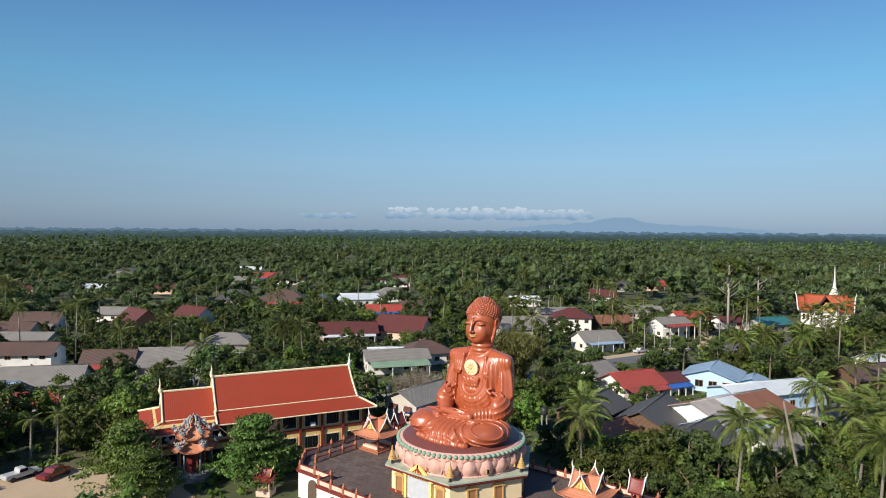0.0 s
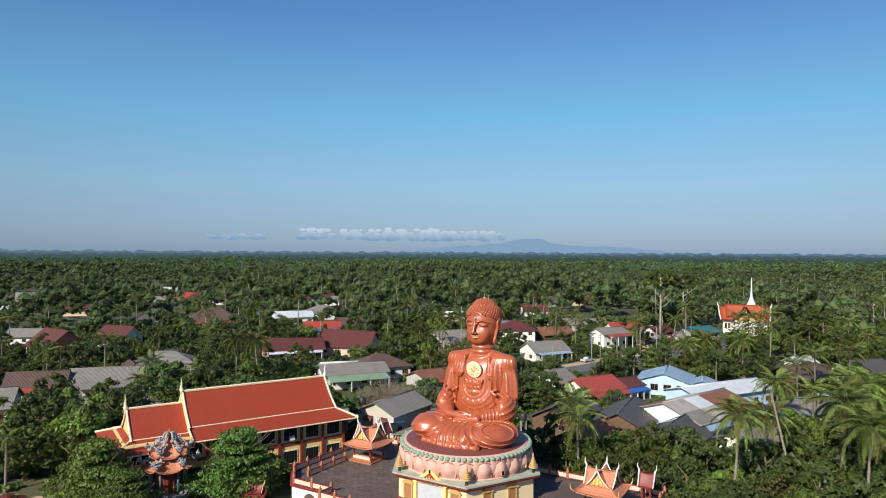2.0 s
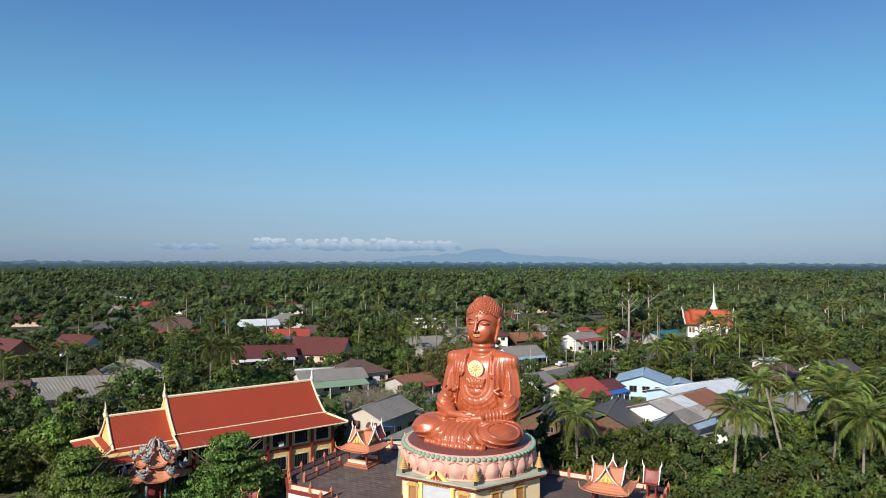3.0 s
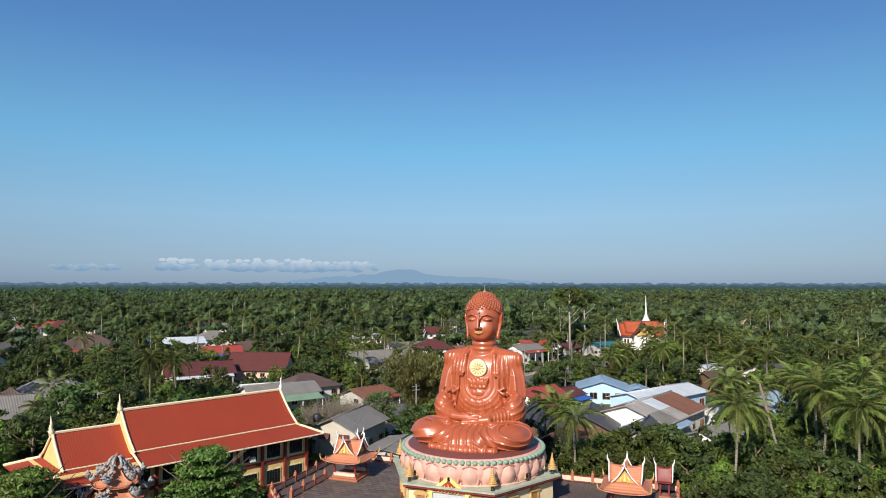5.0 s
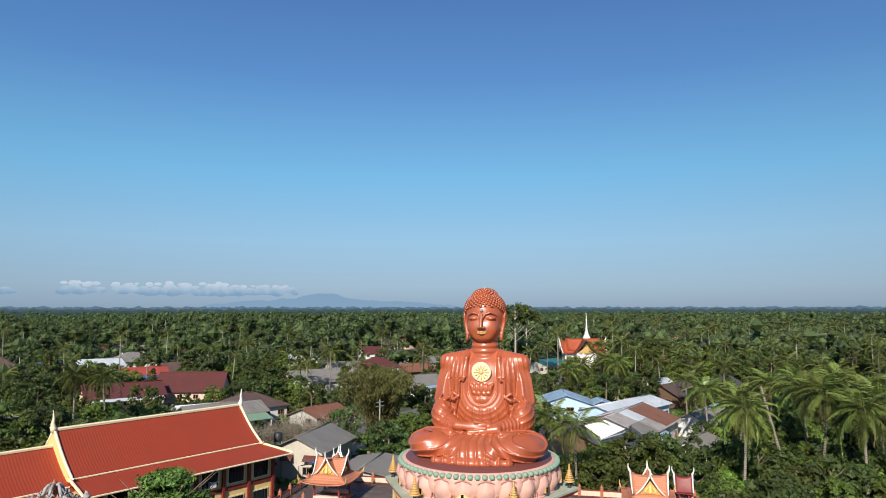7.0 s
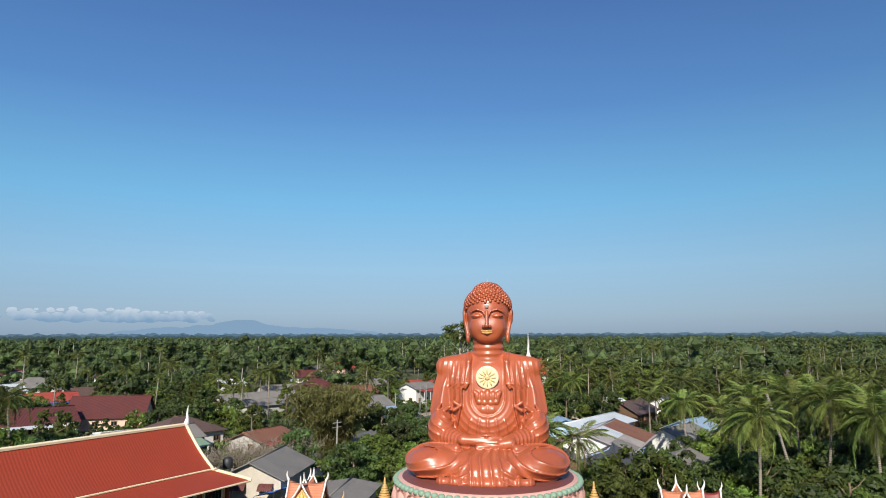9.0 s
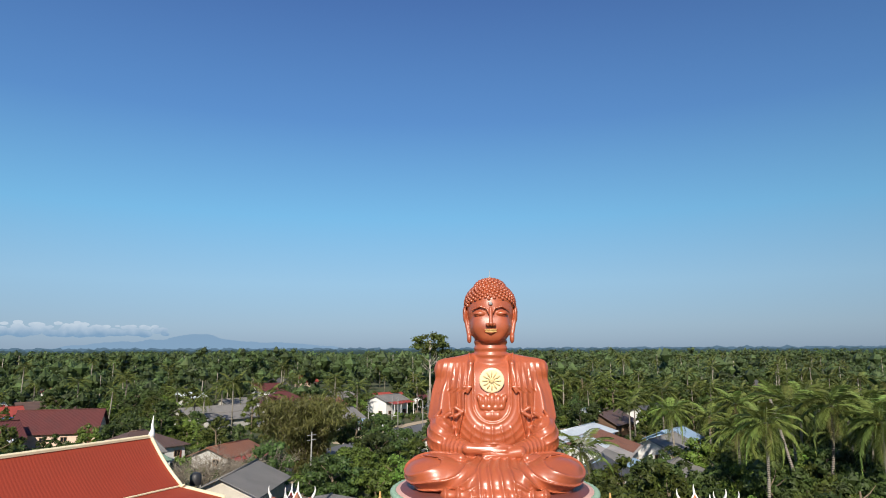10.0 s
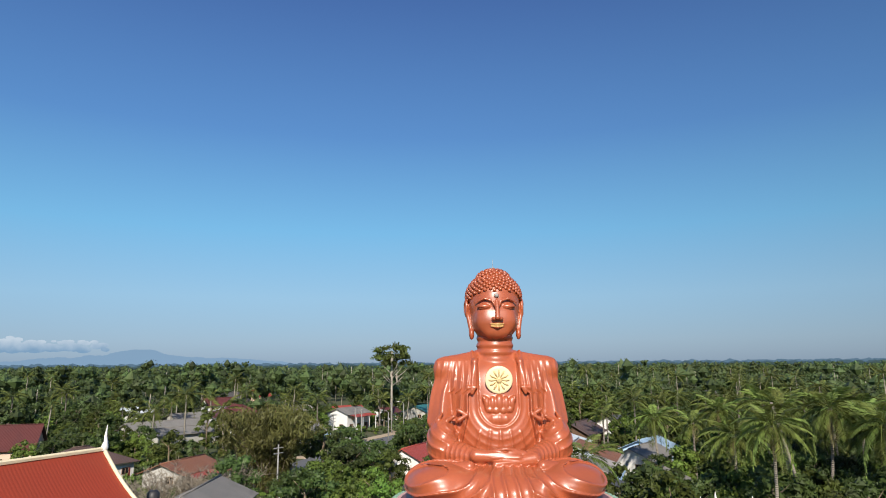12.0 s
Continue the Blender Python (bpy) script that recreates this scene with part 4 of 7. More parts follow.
def turret(m, label):
    """A small gate turret with a steep horned roof."""
    ob = thing("turret", m, label, "turret", "small turrets on the terrace edge")
    bm = bmesh.new()
    box(bm, -0.6, 0.6, -0.6, 0.6, 0, 0.3)
    part("plinth", bm, TERRACOTTA_PAINT, ob)
    for a in (-1, 1):
        for b in (-1, 1):
            bm = bmesh.new()
            box(bm, a * 0.45 - 0.09, a * 0.45 + 0.09, b * 0.45 - 0.09, b * 0.45 + 0.09, 0.3, 1.9)
            part("post", bm, MAROON, ob)
    bm = bmesh.new()
    gable_roof(bm, 0.8, 0.85, 1.85, 3.3, 0.1)
    part("roof", bm, MAROON, ob)
    bm = bmesh.new()
    for s in (-1, 1):
        for q in (-1, 1):
            tube(bm, [(s * 0.84, q * 0.86, 1.9), (s * 0.87, q * 0.45, 2.55), (s * 0.9, 0, 3.62)], [0.07, 0.07, 0.09], 6)
        horn(bm, s * 0.88, 0, 3.5, s, 0, 0.8, 0.09)
    part("horn", bm, WHITE, ob, "white roof edge with upswept horns")
    return ob


# ---- assembly hall with stepped red roof ----
def roof_half(bm, x0, x1, y0, z0, y1, z1, sag=0.07, n=6, hip0=0.0, hip1=0.0):
    """One roof slope from the line (y0, z0) down to (y1, z1), x from x0 to x1, ends spread by hip0, hip1 at the foot."""
    rows = []
    for j in range(n + 1):
        v = j / n
        z = z0 + (z1 - z0) * (v + sag * math.sin(math.pi * v))
        rows.append([(x0 - hip0 * v + (x1 - x0 + (hip0 + hip1) * v) * i / 16, y0 + (y1 - y0) * v, z) for i in range(17)])
    if y1 > y0:
        rows = [r[::-1] for r in rows]
    sheet(bm, rows, 0.16, smooth=False)


def build_hall():
    ob = thing("assembly_hall", HALL, "two-storey cream temple hall with a stepped red tiled roof", "temple hall")
    L, R, LL = -10.75, 10.75, -18.1
    bm = bmesh.new()
    box(bm, -19.2, 12.0, -6.2, 6.2, 0, 6.35)
    part("wall", bm, YELLOW, ob)
    bm = bmesh.new()
    for z in (0.0, 3.2, 5.85):
        box(bm, -19.3, 12.1, -6.32, 6.32, z, z + 0.38)
    part("band", bm, MAROON, ob)
    # main and lower roofs, skirts
    for s in (-1, 1):
        bm = bmesh.new()
        roof_half(bm, L, R + 0.5, 0, 11.6, s * 4.5, 7.55)
        part("main_roof", bm, TILE_RED, ob)
        bm = bmesh.new()
        roof_half(bm, L - 0.2, R + 0.5, s * 4.45, 7.35, s * 7.8, 6.25, 0.0, 3, 0, 2.3)
        part("skirt_roof", bm, TILE_RED, ob)
        bm = bmesh.new()
        roof_half(bm, LL, L + 0.2, 0, 10.0, s * 4.2, 6.75)
        part("lower_roof", bm, TILE_RED, ob)
        bm = bmesh.new()
        roof_half(bm, LL, L + 0.2, s * 4.15, 6.6, s * 7.5, 5.55, 0.0, 3, 3.0, 0)
        part("lower_skirt_roof", bm, TILE_RED, ob)
    bm = bmesh.new()
    rows = []
    for j in range(4):
        v = j / 3
        rows.append([(LL - 3.0 * v, (4.15 + 3.35 * v) * (-1 + 2 * i / 12), 6.6 - 1.05 * v) for i in range(13)])
    sheet(bm, rows, 0.16)
    part("hip_roof", bm, TILE_RED, ob)
    bm = bmesh.new()
    rows = []
    for j in range(4):
        v = j / 3
        rows.append([(R + 0.5 + 2.3 * v, (4.45 + 3.35 * v) * (1 - 2 * i / 12), 7.35 - 1.1 * v) for i in range(13)])
    sheet(bm, rows, 0.16)
    part("hip_roof", bm, TILE_RED, ob)
    bmesh_gables = ((L - 0.05, 11.4, 4.4, 7.4, YELLOW), (R + 0.2, 11.4, 4.4, 7.3, YELLOW), (LL + 0.1, 9.8, 4.1, 6.5, YELLOW))
    for x, zt, w, zb, mt in bmesh_gables:
        bm = bmesh.new()
        f, b = [bm.verts.new((x, y, z)) for y, z in ((-w, zb - 0.3), (w, zb - 0.3), (0, zt))], [bm.verts.new((x + 0.2, y, z)) for y, z in ((-w, zb - 0.3), (w, zb - 0.3), (0, zt))]
        bm.faces.new(f)
        bm.faces.new(b[::-1])
        for i in range(3):
            bm.faces.new((f[i], b[i], b[(i + 1) % 3], f[(i + 1) % 3]))
        part("gable", bm, mt, ob)
    # ridges, barge boards, hips
    TRIM = material("cream_trim", (0.80, 0.69, 0.46), rough=0.6, vary=0.12, dirt=0.2, dirt_colour=(0.5, 0.4, 0.22))
    def bar(name, a, b, r=0.16, mat=TRIM):
        bm = bmesh.new()
        tube(bm, [a, b], [r, r], 6, smooth=False)
        part(name, bm, mat, ob)
    bar("ridge", (L, 0, 11.68), (R + 0.5, 0, 11.68), 0.2)
    bar("ridge", (LL, 0, 10.08), (L, 0, 10.08), 0.18)
    for s in (-1, 1):
        bar("eave_trim", (L - 0.2, s * 4.5, 7.42), (R + 0.6, s * 4.5, 7.42), 0.09)
        bar("eave_trim", (LL, s * 4.2, 6.67), (L, s * 4.2, 6.67), 0.09)
        bar("eave_trim", (L - 0.2, s * 7.8, 6.2), (R + 2.8, s * 7.8, 6.2), 0.1)
        bar("eave_trim", (LL - 3.0, s * 7.5, 5.5), (L, s * 7.5, 5.5), 0.1)
        bar("hip_trim", (LL, s * 4.15, 6.7), (LL - 3.05, s * 7.55, 5.62), 0.16)
        bar("hip_trim", (R + 0.5, s * 4.45, 7.45), (R + 2.85, s * 7.85, 6.32), 0.16)
        for x, zt, w, zb in ((L, 11.66, 4.5, 7.55), (R + 0.5, 11.66, 4.5, 7.55), (LL, 10.06, 4.2, 6.75)):
            bm = bmesh.new()
            pts = [(x, s * w * v, zt + (zb - zt) * (v + 0.07 * math.sin(math.pi * v)) + 0.06) for v in (0, 0.2, 0.4, 0.6, 0.8, 1)] + [(x, s * (w + 0.3), zb - 0.1), (x, s * (w + 0.62), zb + 0.1)]
            tube(bm, pts, [0.17] * 6 + [0.14, 0.05], 6)
            part("barge_board", bm, TRIM, ob)
        bar("barge_board", (L - 0.2, s * 4.5, 7.5), (L - 0.2, s * 7.8, 6.38), 0.15)
    for x, z in ((L, 11.6), (R + 0.5, 11.6), (LL, 10.0)):
        bm = bmesh.new()
        out = -1 if x < 0 else 1
        tube(bm, [(x, 0, z - 0.1), (x + 0.1 * out, 0, z + 0.3), (x + 0.16 * out, 0, z + 0.75), (x + 0.1 * out, 0, z + 1.2), (x + 0.2 * out, 0, z + 2.1)], [0.36, 0.3, 0.17, 0.12, 0.02], 6)
        for k in range(4):
            tube(bm, [(x + 0.05 * out, 0, z + 0.15 + 0.3 * k), (x + (0.5 - 0.08 * k) * out, 0, z + 0.42 + 0.3 * k)], [0.1 - 0.015 * k, 0.02], 5)
        part("roof_horn", bm, WHITE if x > 0 else TRIM, ob, "white carved roof-end horn")
    # columns and windows on both storeys
    for i in range(10):
        x = -19.0 + i * 3.42
        for s in (-1, 1):
            bm = bmesh.new()
            box(bm, x - 0.17, x + 0.17, min(s * 6.15, s * 6.5), max(s * 6.15, s * 6.5), 0, 6.2)
            part("column", bm, MAROON, ob)
        if i < 9:
            for z in (0.55, 3.95):
                bm = bmesh.new()
                box(bm, x + 0.55, x + 2.87, -6.27, -6.1, z - 0.12, z + 1.92)
                w = part("window", bm, TRIM, ob)
                bm = bmesh.new()
                box(bm, x + 0.72, x + 2.7, -6.31, -6.2, z + 0.02, z + 1.78)
                part("pane", bm, GLASS_DARK, w)
                for q in range(1, 5):
                    bm = bmesh.new()
                    xx = x + 0.72 + q * 0.396
                    box(bm, xx - 0.025, xx + 0.025, -6.34, -6.3, z + 0.02, z + 1.78)
                    part("mullion", bm, DARK, w)
    # end wall window and air conditioner
    bm = bmesh.new()
    box(bm, 3.0, 3.75, -6.85, -6.33, 4.0, 4.6, 0.04)
    part("air_conditioner", bm, WHITE, ob)


build_plinth()
build_shrine()
build_finials()
build_terrace()
build_balustrade("balustrade", [(-21.4, 9.4), (-21.4, -7.1), (-18.3, -10.4), (-12.4, -10.3), (-12.4, -12.2), (-3.5, -12.2)], 3.58)
build_balustrade("balustrade", [(3.5, -12.2), (12.4, -12.2), (12.4, -10.3), (18.3, -10.4), (21.4, -7.1), (21.4, 9.4), (-21.4, 9.4)], 3.58)
build_balustrade("balustrade", [(-18.5, -7.6), (-18.5, -0.5)], 3.58)
pavilion(SHRINE @ pose(-16.3, 1.8, 3.58), "terracotta open pavilion with white horned crossing gables")
pavilion(SHRINE @ pose(16.3, 1.8, 3.58), "terracotta open pavilion with white horned crossing gables")
turret(SHRINE @ pose(-18.4, 8.3, 3.58, 0, 0, 90), "small maroon turret with white horned roof edges")
turret(SHRINE @ pose(20.0, 6.8, 3.58, 0, 0, 0), "small maroon turret with white horned roof edges")
build_hall()


# ---- village houses ----
def roof_mat(name, base, ribs=4.0, rough=0.6, dirt=0.4):
    return material(name, base, rough=rough, vary=0.22, scale=0.5, fine=6, bump=0.3, dirt=dirt, dirt_colour=tuple(c * 0.45 + 0.02 for c in base), waves=(0, ribs, 0.5))


R_RED, R_MAROON, R_BROWN = roof_mat("red_sheet_roof", (0.36, 0.062, 0.042)), roof_mat("maroon_roof", (0.115, 0.032, 0.027)), roof_mat("brown_roof", (0.115, 0.07, 0.055))
R_GREY, R_DARK, R_WHITE = roof_mat("grey_fibre_roof", (0.22, 0.205, 0.185), rough=0.85), roof_mat("dark_roof", (0.085, 0.08, 0.078)), roof_mat("white_metal_roof", (0.62, 0.66, 0.68), rough=0.35, dirt=0.2)
R_BLUE, R_TEAL, R_RUST = roof_mat("pale_blue_metal_roof", (0.30, 0.42, 0.55), rough=0.4), roof_mat("teal_roof", (0.03, 0.16, 0.17)), roof_mat("rusty_sheet_roof", (0.24, 0.10, 0.055), rough=0.7, dirt=0.8)
R_ORANGE, R_STRONG_BLUE, R_GREEN = roof_mat("orange_tile_roof", (0.42, 0.085, 0.03)), roof_mat("strong_blue_roof", (0.03, 0.12, 0.42)), roof_mat("pale_green_roof", (0.22, 0.33, 0.22))
W_WHITE, W_BLUE, W_PINK = WHITE, material("pale_blue_wall", (0.46, 0.64, 0.84), rough=0.7, vary=0.1, dirt=0.15), material("pink_cream_wall", (0.72, 0.52, 0.40), rough=0.75, vary=0.12, dirt=0.3)
W_GREY, W_WOOD, W_BRICK = material("grey_wall", (0.46, 0.44, 0.40), rough=0.8, vary=0.2, dirt=0.5, dirt_colour=(0.2, 0.19, 0.17)), material("brown_board_wall", (0.13, 0.075, 0.045), rough=0.8, vary=0.3, waves=(2, 5, 0.6)), material("orange_brick_wall", (0.50, 0.20, 0.11), rough=0.85, vary=0.25)
R_PALE = roof_mat("pale_weathered_sheet_roof", (0.40, 0.36, 0.33), rough=0.7, dirt=0.7)
W_CEMENT = material("pale_cement_wall", (0.52, 0.47, 0.39), rough=0.85, vary=0.15, dirt=0.4, dirt_colour=(0.26, 0.23, 0.19))
PLACES = []          # (x, y, radius) kept free of trees
WINDOW_MESH = {}


def house_window(parent, m, w=1.3, h=1.1):
    key = (w, h)
    if key not in WINDOW_MESH:
        bm = bmesh.new()
        for a, b, c, d in ((-w / 2, w / 2, 0, 0.09), (-w / 2, w / 2, h - 0.09, h), (-w / 2, -w / 2 + 0.09, 0, h), (w / 2 - 0.09, w / 2, 0, h), (-0.04, 0.04, 0, h)):
            box(bm, a, b, -0.06, 0.02, c, d)
        f = bpy.data.meshes.new("window")
        bm.to_mesh(f)
        bm.free()
        bm = bmesh.new()
        box(bm, -w / 2 + 0.05, w / 2 - 0.05, -0.03, 0.0, 0.05, h - 0.05)
        g = bpy.data.meshes.new("pane")
        bm.to_mesh(g)
        bm.free()
        WINDOW_MESH[key] = (f, g)
    f, g = WINDOW_MESH[key]
    o = part("window", f, WINDOW_FRAME, parent)
    o.matrix_local = m
    part("pane", g, GLASS_DARK, o)


WINDOW_FRAME = material("window_frame", (0.32, 0.2, 0.12), rough=0.6)


def house(x, y, turn, w, d, h, rise, roof, wall, label, kind="gable", over=0.7, lean=None, windows=True, category="house"):
    """A house w along local x by d deep, wall height h, roof rise; ridge along local x. lean: (depth, drop, material) roof before the front (-y)."""
    ob = thing("shed" if category == "shed" else "house", pose(x, y, 0, 0, 0, turn), label, category, "village houses")
    PLACES.append((x, y, 0.5 * math.hypot(w, d) + 0.6))
    bm = bmesh.new()
    v = [bm.verts.new(q) for q in ((-w / 2, -d / 2, 0), (w / 2, -d / 2, 0), (w / 2, d / 2, 0), (-w / 2, d / 2, 0), (-w / 2, -d / 2, h), (w / 2, -d / 2, h), (w / 2, d / 2, h), (-w / 2, d / 2, h))]
    for f in ((0, 1, 5, 4), (2, 3, 7, 6)):
        bm.faces.new([v[i] for i in f])
    if kind == "gable":
        a, b = bm.verts.new((-w / 2, 0, h + rise * 0.97)), bm.verts.new((w / 2, 0, h + rise * 0.97))
        bm.faces.new((v[1], v[2], v[6], b, v[5]))
        bm.faces.new((v[3], v[0], v[4], a, v[7]))
    else:
        bm.faces.new((v[1], v[2], v[6], v[5]))
        bm.faces.new((v[3], v[0], v[4], v[7]))
        bm.faces.new((v[4], v[5], v[6], v[7]))
    part("wall", bm, wall, ob)
    k = over * rise / (d / 2)
    for s in (-1, 1):
        bm = bmesh.new()
        if kind == "gable":
            rows = [[(-(w / 2 + over), 0, h + rise + 0.1), (w / 2 + over, 0, h + rise + 0.1)], [(-(w / 2 + over), s * (d / 2 + over), h - k + 0.1), (w / 2 + over, s * (d / 2 + over), h - k + 0.1)]]
        else:
            top = max(0.2, w / 2 - d / 2)
            rows = [[(-top, 0, h + rise + 0.1), (top, 0, h + rise + 0.1)], [(-(w / 2 + over), s * (d / 2 + over), h - k + 0.1), (w / 2 + over, s * (d / 2 + over), h - k + 0.1)]]
        if s > 0:
            rows = [r[::-1] for r in rows]
        sheet(bm, rows, 0.1)
        part("roof", bm, roof, ob)
    if kind == "hip":
        top = max(0.2, w / 2 - d / 2)
        for s in (-1, 1):
            bm = bmesh.new()
            q = [bm.verts.new(p) for p in ((s * top, 0, h + rise + 0.1), (s * (w / 2 + over), -d / 2 - over, h - k + 0.1), (s * (w / 2 + over), d / 2 + over, h - k + 0.1))]
            bm.faces.new(q if s > 0 else q[::-1])
            part("roof", bm, roof, ob)
    bm = bmesh.new()
    span = w / 2 + over if kind == "gable" else max(0.2, w / 2 - d / 2)
    tube(bm, [(-span, 0, h + rise + 0.12), (span, 0, h + rise + 0.12)], [0.13, 0.13], 6)
    part("ridge", bm, roof, ob)
    if lean:
        depth, drop, mat = lean
        bm = bmesh.new()
        sheet(bm, [[(-w / 2 * 0.95, -d / 2 - 0.02, h - 0.15), (w / 2 * 0.95, -d / 2 - 0.02, h - 0.15)], [(-w / 2 * 0.95, -d / 2 - depth, h - 0.15 - drop), (w / 2 * 0.95, -d / 2 - depth, h - 0.15 - drop)]], 0.08)
        part("porch_roof", bm, mat, ob)
        for q in (-0.9, -0.3, 0.3, 0.9):
            bm = bmesh.new()
            box(bm, q * w / 2 - 0.08, q * w / 2 + 0.08, -d / 2 - depth + 0.15, -d / 2 - depth + 0.31, 0, h - 0.2 - drop)
            part("porch_post", bm, WHITE, ob)
    if windows:
        n = max(1, int(w // 3.2))
        for level in range(2 if h > 5 else 1):
            z = 1.0 + 2.9 * level
            for i in range(n):
                xx = -w / 2 + w * (i + 0.5) / n
                house_window(ob, pose(xx, -d / 2 - 0.02, z))
                if i % 2 == 0:
                    house_window(ob, pose(xx, d / 2 + 0.02, z, 0, 0, 180))
            for s in (-1, 1):
                house_window(ob, pose(s * (w / 2 + 0.02), -d * 0.2, z, 0, 0, 90 * s))
        bm = bmesh.new()
        box(bm, w / 2 - 1.6, w / 2 - 0.7, -d / 2 - 0.05, -d / 2 + 0.02, 0, 2.05)
        part("door", bm, MAROON, ob)
    return ob


# behind the hall and the statue
house(-3.3, 119.8, 50.6, 10.9, 7.6, 4.4, 1.7, R_GREY, W_CEMENT, "grey two-storey house with pale grey roof behind the shrine")
house(1.8, 108.6, 50, 9, 6.5, 2.9, 0.5, R_GREY, W_GREY, "low grey-roofed annexe beside the grey house", category="shed", windows=False)
house(-11, 161, 16, 15, 8, 3.6, 1.6, R_GREY, W_WHITE, "white house with grey roof and pale green porch roof", lean=(4.0, 0.9, R_GREEN))
house(-14, 171, 10, 9, 5, 3.0, 0.8, R_WHITE, W_WHITE, "long low white-roofed house")
house(-4, 172, 20, 13, 10, 3.2, 2.4, R_BROWN, W_WHITE, "brown hip-roofed white house", "hip")
house(8, 158, 35, 10, 7, 2.6, 1.3, R_RUST, W_GREY, "grey house with patched rusty red roof", lean=(2.5, 0.5, R_RED))
house(-29, 203, 12, 17, 10, 3.2, 2.6, R_MAROON, W_PINK, "long maroon-roofed bungalow among garden trees", lean=(2.5, 0.6, R_WHITE))
house(-12, 209, -20, 16, 11, 3.2, 4.0, R_MAROON, W_PINK, "tall maroon-roofed bungalow with gables")
house(-23, 258, 10, 13, 8, 3.0, 2.0, R_RED, W_WHITE, "red-roofed house by blue awnings", lean=(2.5, 0.6, R_STRONG_BLUE))
house(-10, 268, 10, 14, 8, 3.0, 2.4, R_BROWN, W_GREY, "brown-roofed house among trees")
house(-39, 300, 15, 18, 12, 3.2, 2.0, R_WHITE, W_WHITE, "pale blue and white metal-roofed house")
house(-26, 318, 15, 16, 12, 3.4, 3.0, R_GREY, W_WHITE, "grey hip-roofed house among garden trees", "hip")
house(-70, 288, 8, 21, 14, 3.4, 4.4, R_BROWN, W_PINK, "large brown hip-roofed house with red porch", "hip", lean=(3.5, 0.7, R_RED))
house(-52, 300, 8, 10, 8, 3.0, 1.6, R_STRONG_BLUE, W_WHITE, "blue-roofed house by a large brown roof")
house(-95, 298, 8, 15, 10, 3.2, 3.6, R_DARK, W_GREY, "dark-roofed long house among garden trees", "hip")
house(-60, 183, 8, 14, 9, 3.2, 2.2, R_GREY, W_PINK, "grey-roofed bungalow behind the palms", "hip")
house(-66, 161, 12, 15, 9, 3.2, 2.0, R_GREY, W_GREY, "open grey-roofed shed on posts", lean=(4.0, 0.9, R_GREY), windows=False, category="shed")
house(-79, 156, 12, 11, 7, 3.0, 2.4, R_BROWN, W_WHITE, "brown-tiled white house with red porch roof", lean=(3.0, 0.7, R_RED))
house(-54, 166, 12, 8, 6, 3.0, 1.4, R_GREY, W_WHITE, "small grey-roofed white house")
house(-87, 229, -25, 11, 8, 4.6, 2.6, R_MAROON, W_WHITE, "white two-storey house with maroon roof", lean=(3, 0.6, R_MAROON))
house(-104, 223, -40, 13, 10, 3.2, 3.8, R_MAROON, W_BRICK, "orange brick house with steep red roof", lean=(3.0, 0.8, R_MAROON))
house(-121, 243, 0, 12, 8, 3.0, 2.0, R_GREY, W_WHITE, "grey-roofed white house by a garden wall")
house(-135, 218, 10, 14, 9, 3.2, 3.0, R_BROWN, W_WHITE, "brown-roofed white bungalow among garden trees", lean=(3, 0.8, R_GREY))
house(-134, 203, 5, 14, 8, 3.0, 2.0, R_BROWN, W_GREY, "dark brown-roofed house among garden trees")
house(-121, 187, 5, 18, 8, 3.0, 1.4, R_GREY, W_GREY, "long grey-roofed house among garden trees")
house(-99, 155, 8, 15, 8, 5.2, 2.0, R_BROWN, W_WHITE, "two-storey white house with dark brown roof")
house(-84, 135, 14, 19, 10, 3.2, 2.6, R_GREY, W_WHITE, "broad grey-roofed house with white gable")
house(-88, 127, 14, 10, 6, 3.0, 1.2, R_BLUE, W_GREY, "blue metal-roofed lean house", windows=False)
house(-75, 120, 20, 9, 6, 3.0, 1.2, R_RED, W_WHITE, "small white house with red roof")
house(-142, 345, 5, 20, 9, 3, 2.4, R_MAROON, W_PINK, "maroon-roofed far house among garden trees")
house(-99, 410, 5, 24, 12, 3.4, 4.0, R_MAROON, W_WHITE, "broad maroon-roofed far house", "hip")
house(-118, 424, 5, 18, 10, 3.2, 3.0, R_RED, W_WHITE, "red-roofed far house among garden trees", lean=(3, 0.6, R_STRONG_BLUE))
house(-149, 424, 5, 16, 9, 3, 2.2, R_GREY, W_GREY, "grey-roofed far house among garden trees")
house(-125, 402, 5, 16, 9, 3, 2.2, R_GREY, W_GREY, "grey-roofed far house among palms")
house(-27, 398, 5, 14, 9, 3, 2.2, R_GREY, W_WHITE, "white-walled far house with grey roof")
house(-32, 420, 5, 16, 9, 3, 2.6, R_MAROON, W_WHITE, "maroon-roofed far house among trees")
house(5, 372, 5, 13, 8, 3, 2.6, R_RED, W_WHITE, "red-roofed far house among garden trees", "hip")
house(38, 300, 10, 13, 8, 3, 1.6, R_WHITE, W_WHITE, "white-roofed far house among garden trees")
house(-188, 346, 10, 18, 9, 3, 1.6, R_WHITE, W_WHITE, "white metal-roofed far house")
house(-226, 342, 10, 22, 9, 3, 2.2, R_MAROON, W_PINK, "red-roofed house at the wood's edge")
house(-150, 508, 5, 16, 9, 3, 2, R_WHITE, W_WHITE, "pale-roofed far house among garden trees")
house(-203, 420, 5, 12, 9, 8.0, 0.6, R_DARK, CONCRETE, "unfinished grey concrete block", "hip", category="building")
# along the road
house(30, 228, 12, 26, 8, 3.2, 1.6, R_GREY, W_GREY, "long grey-roofed row house")
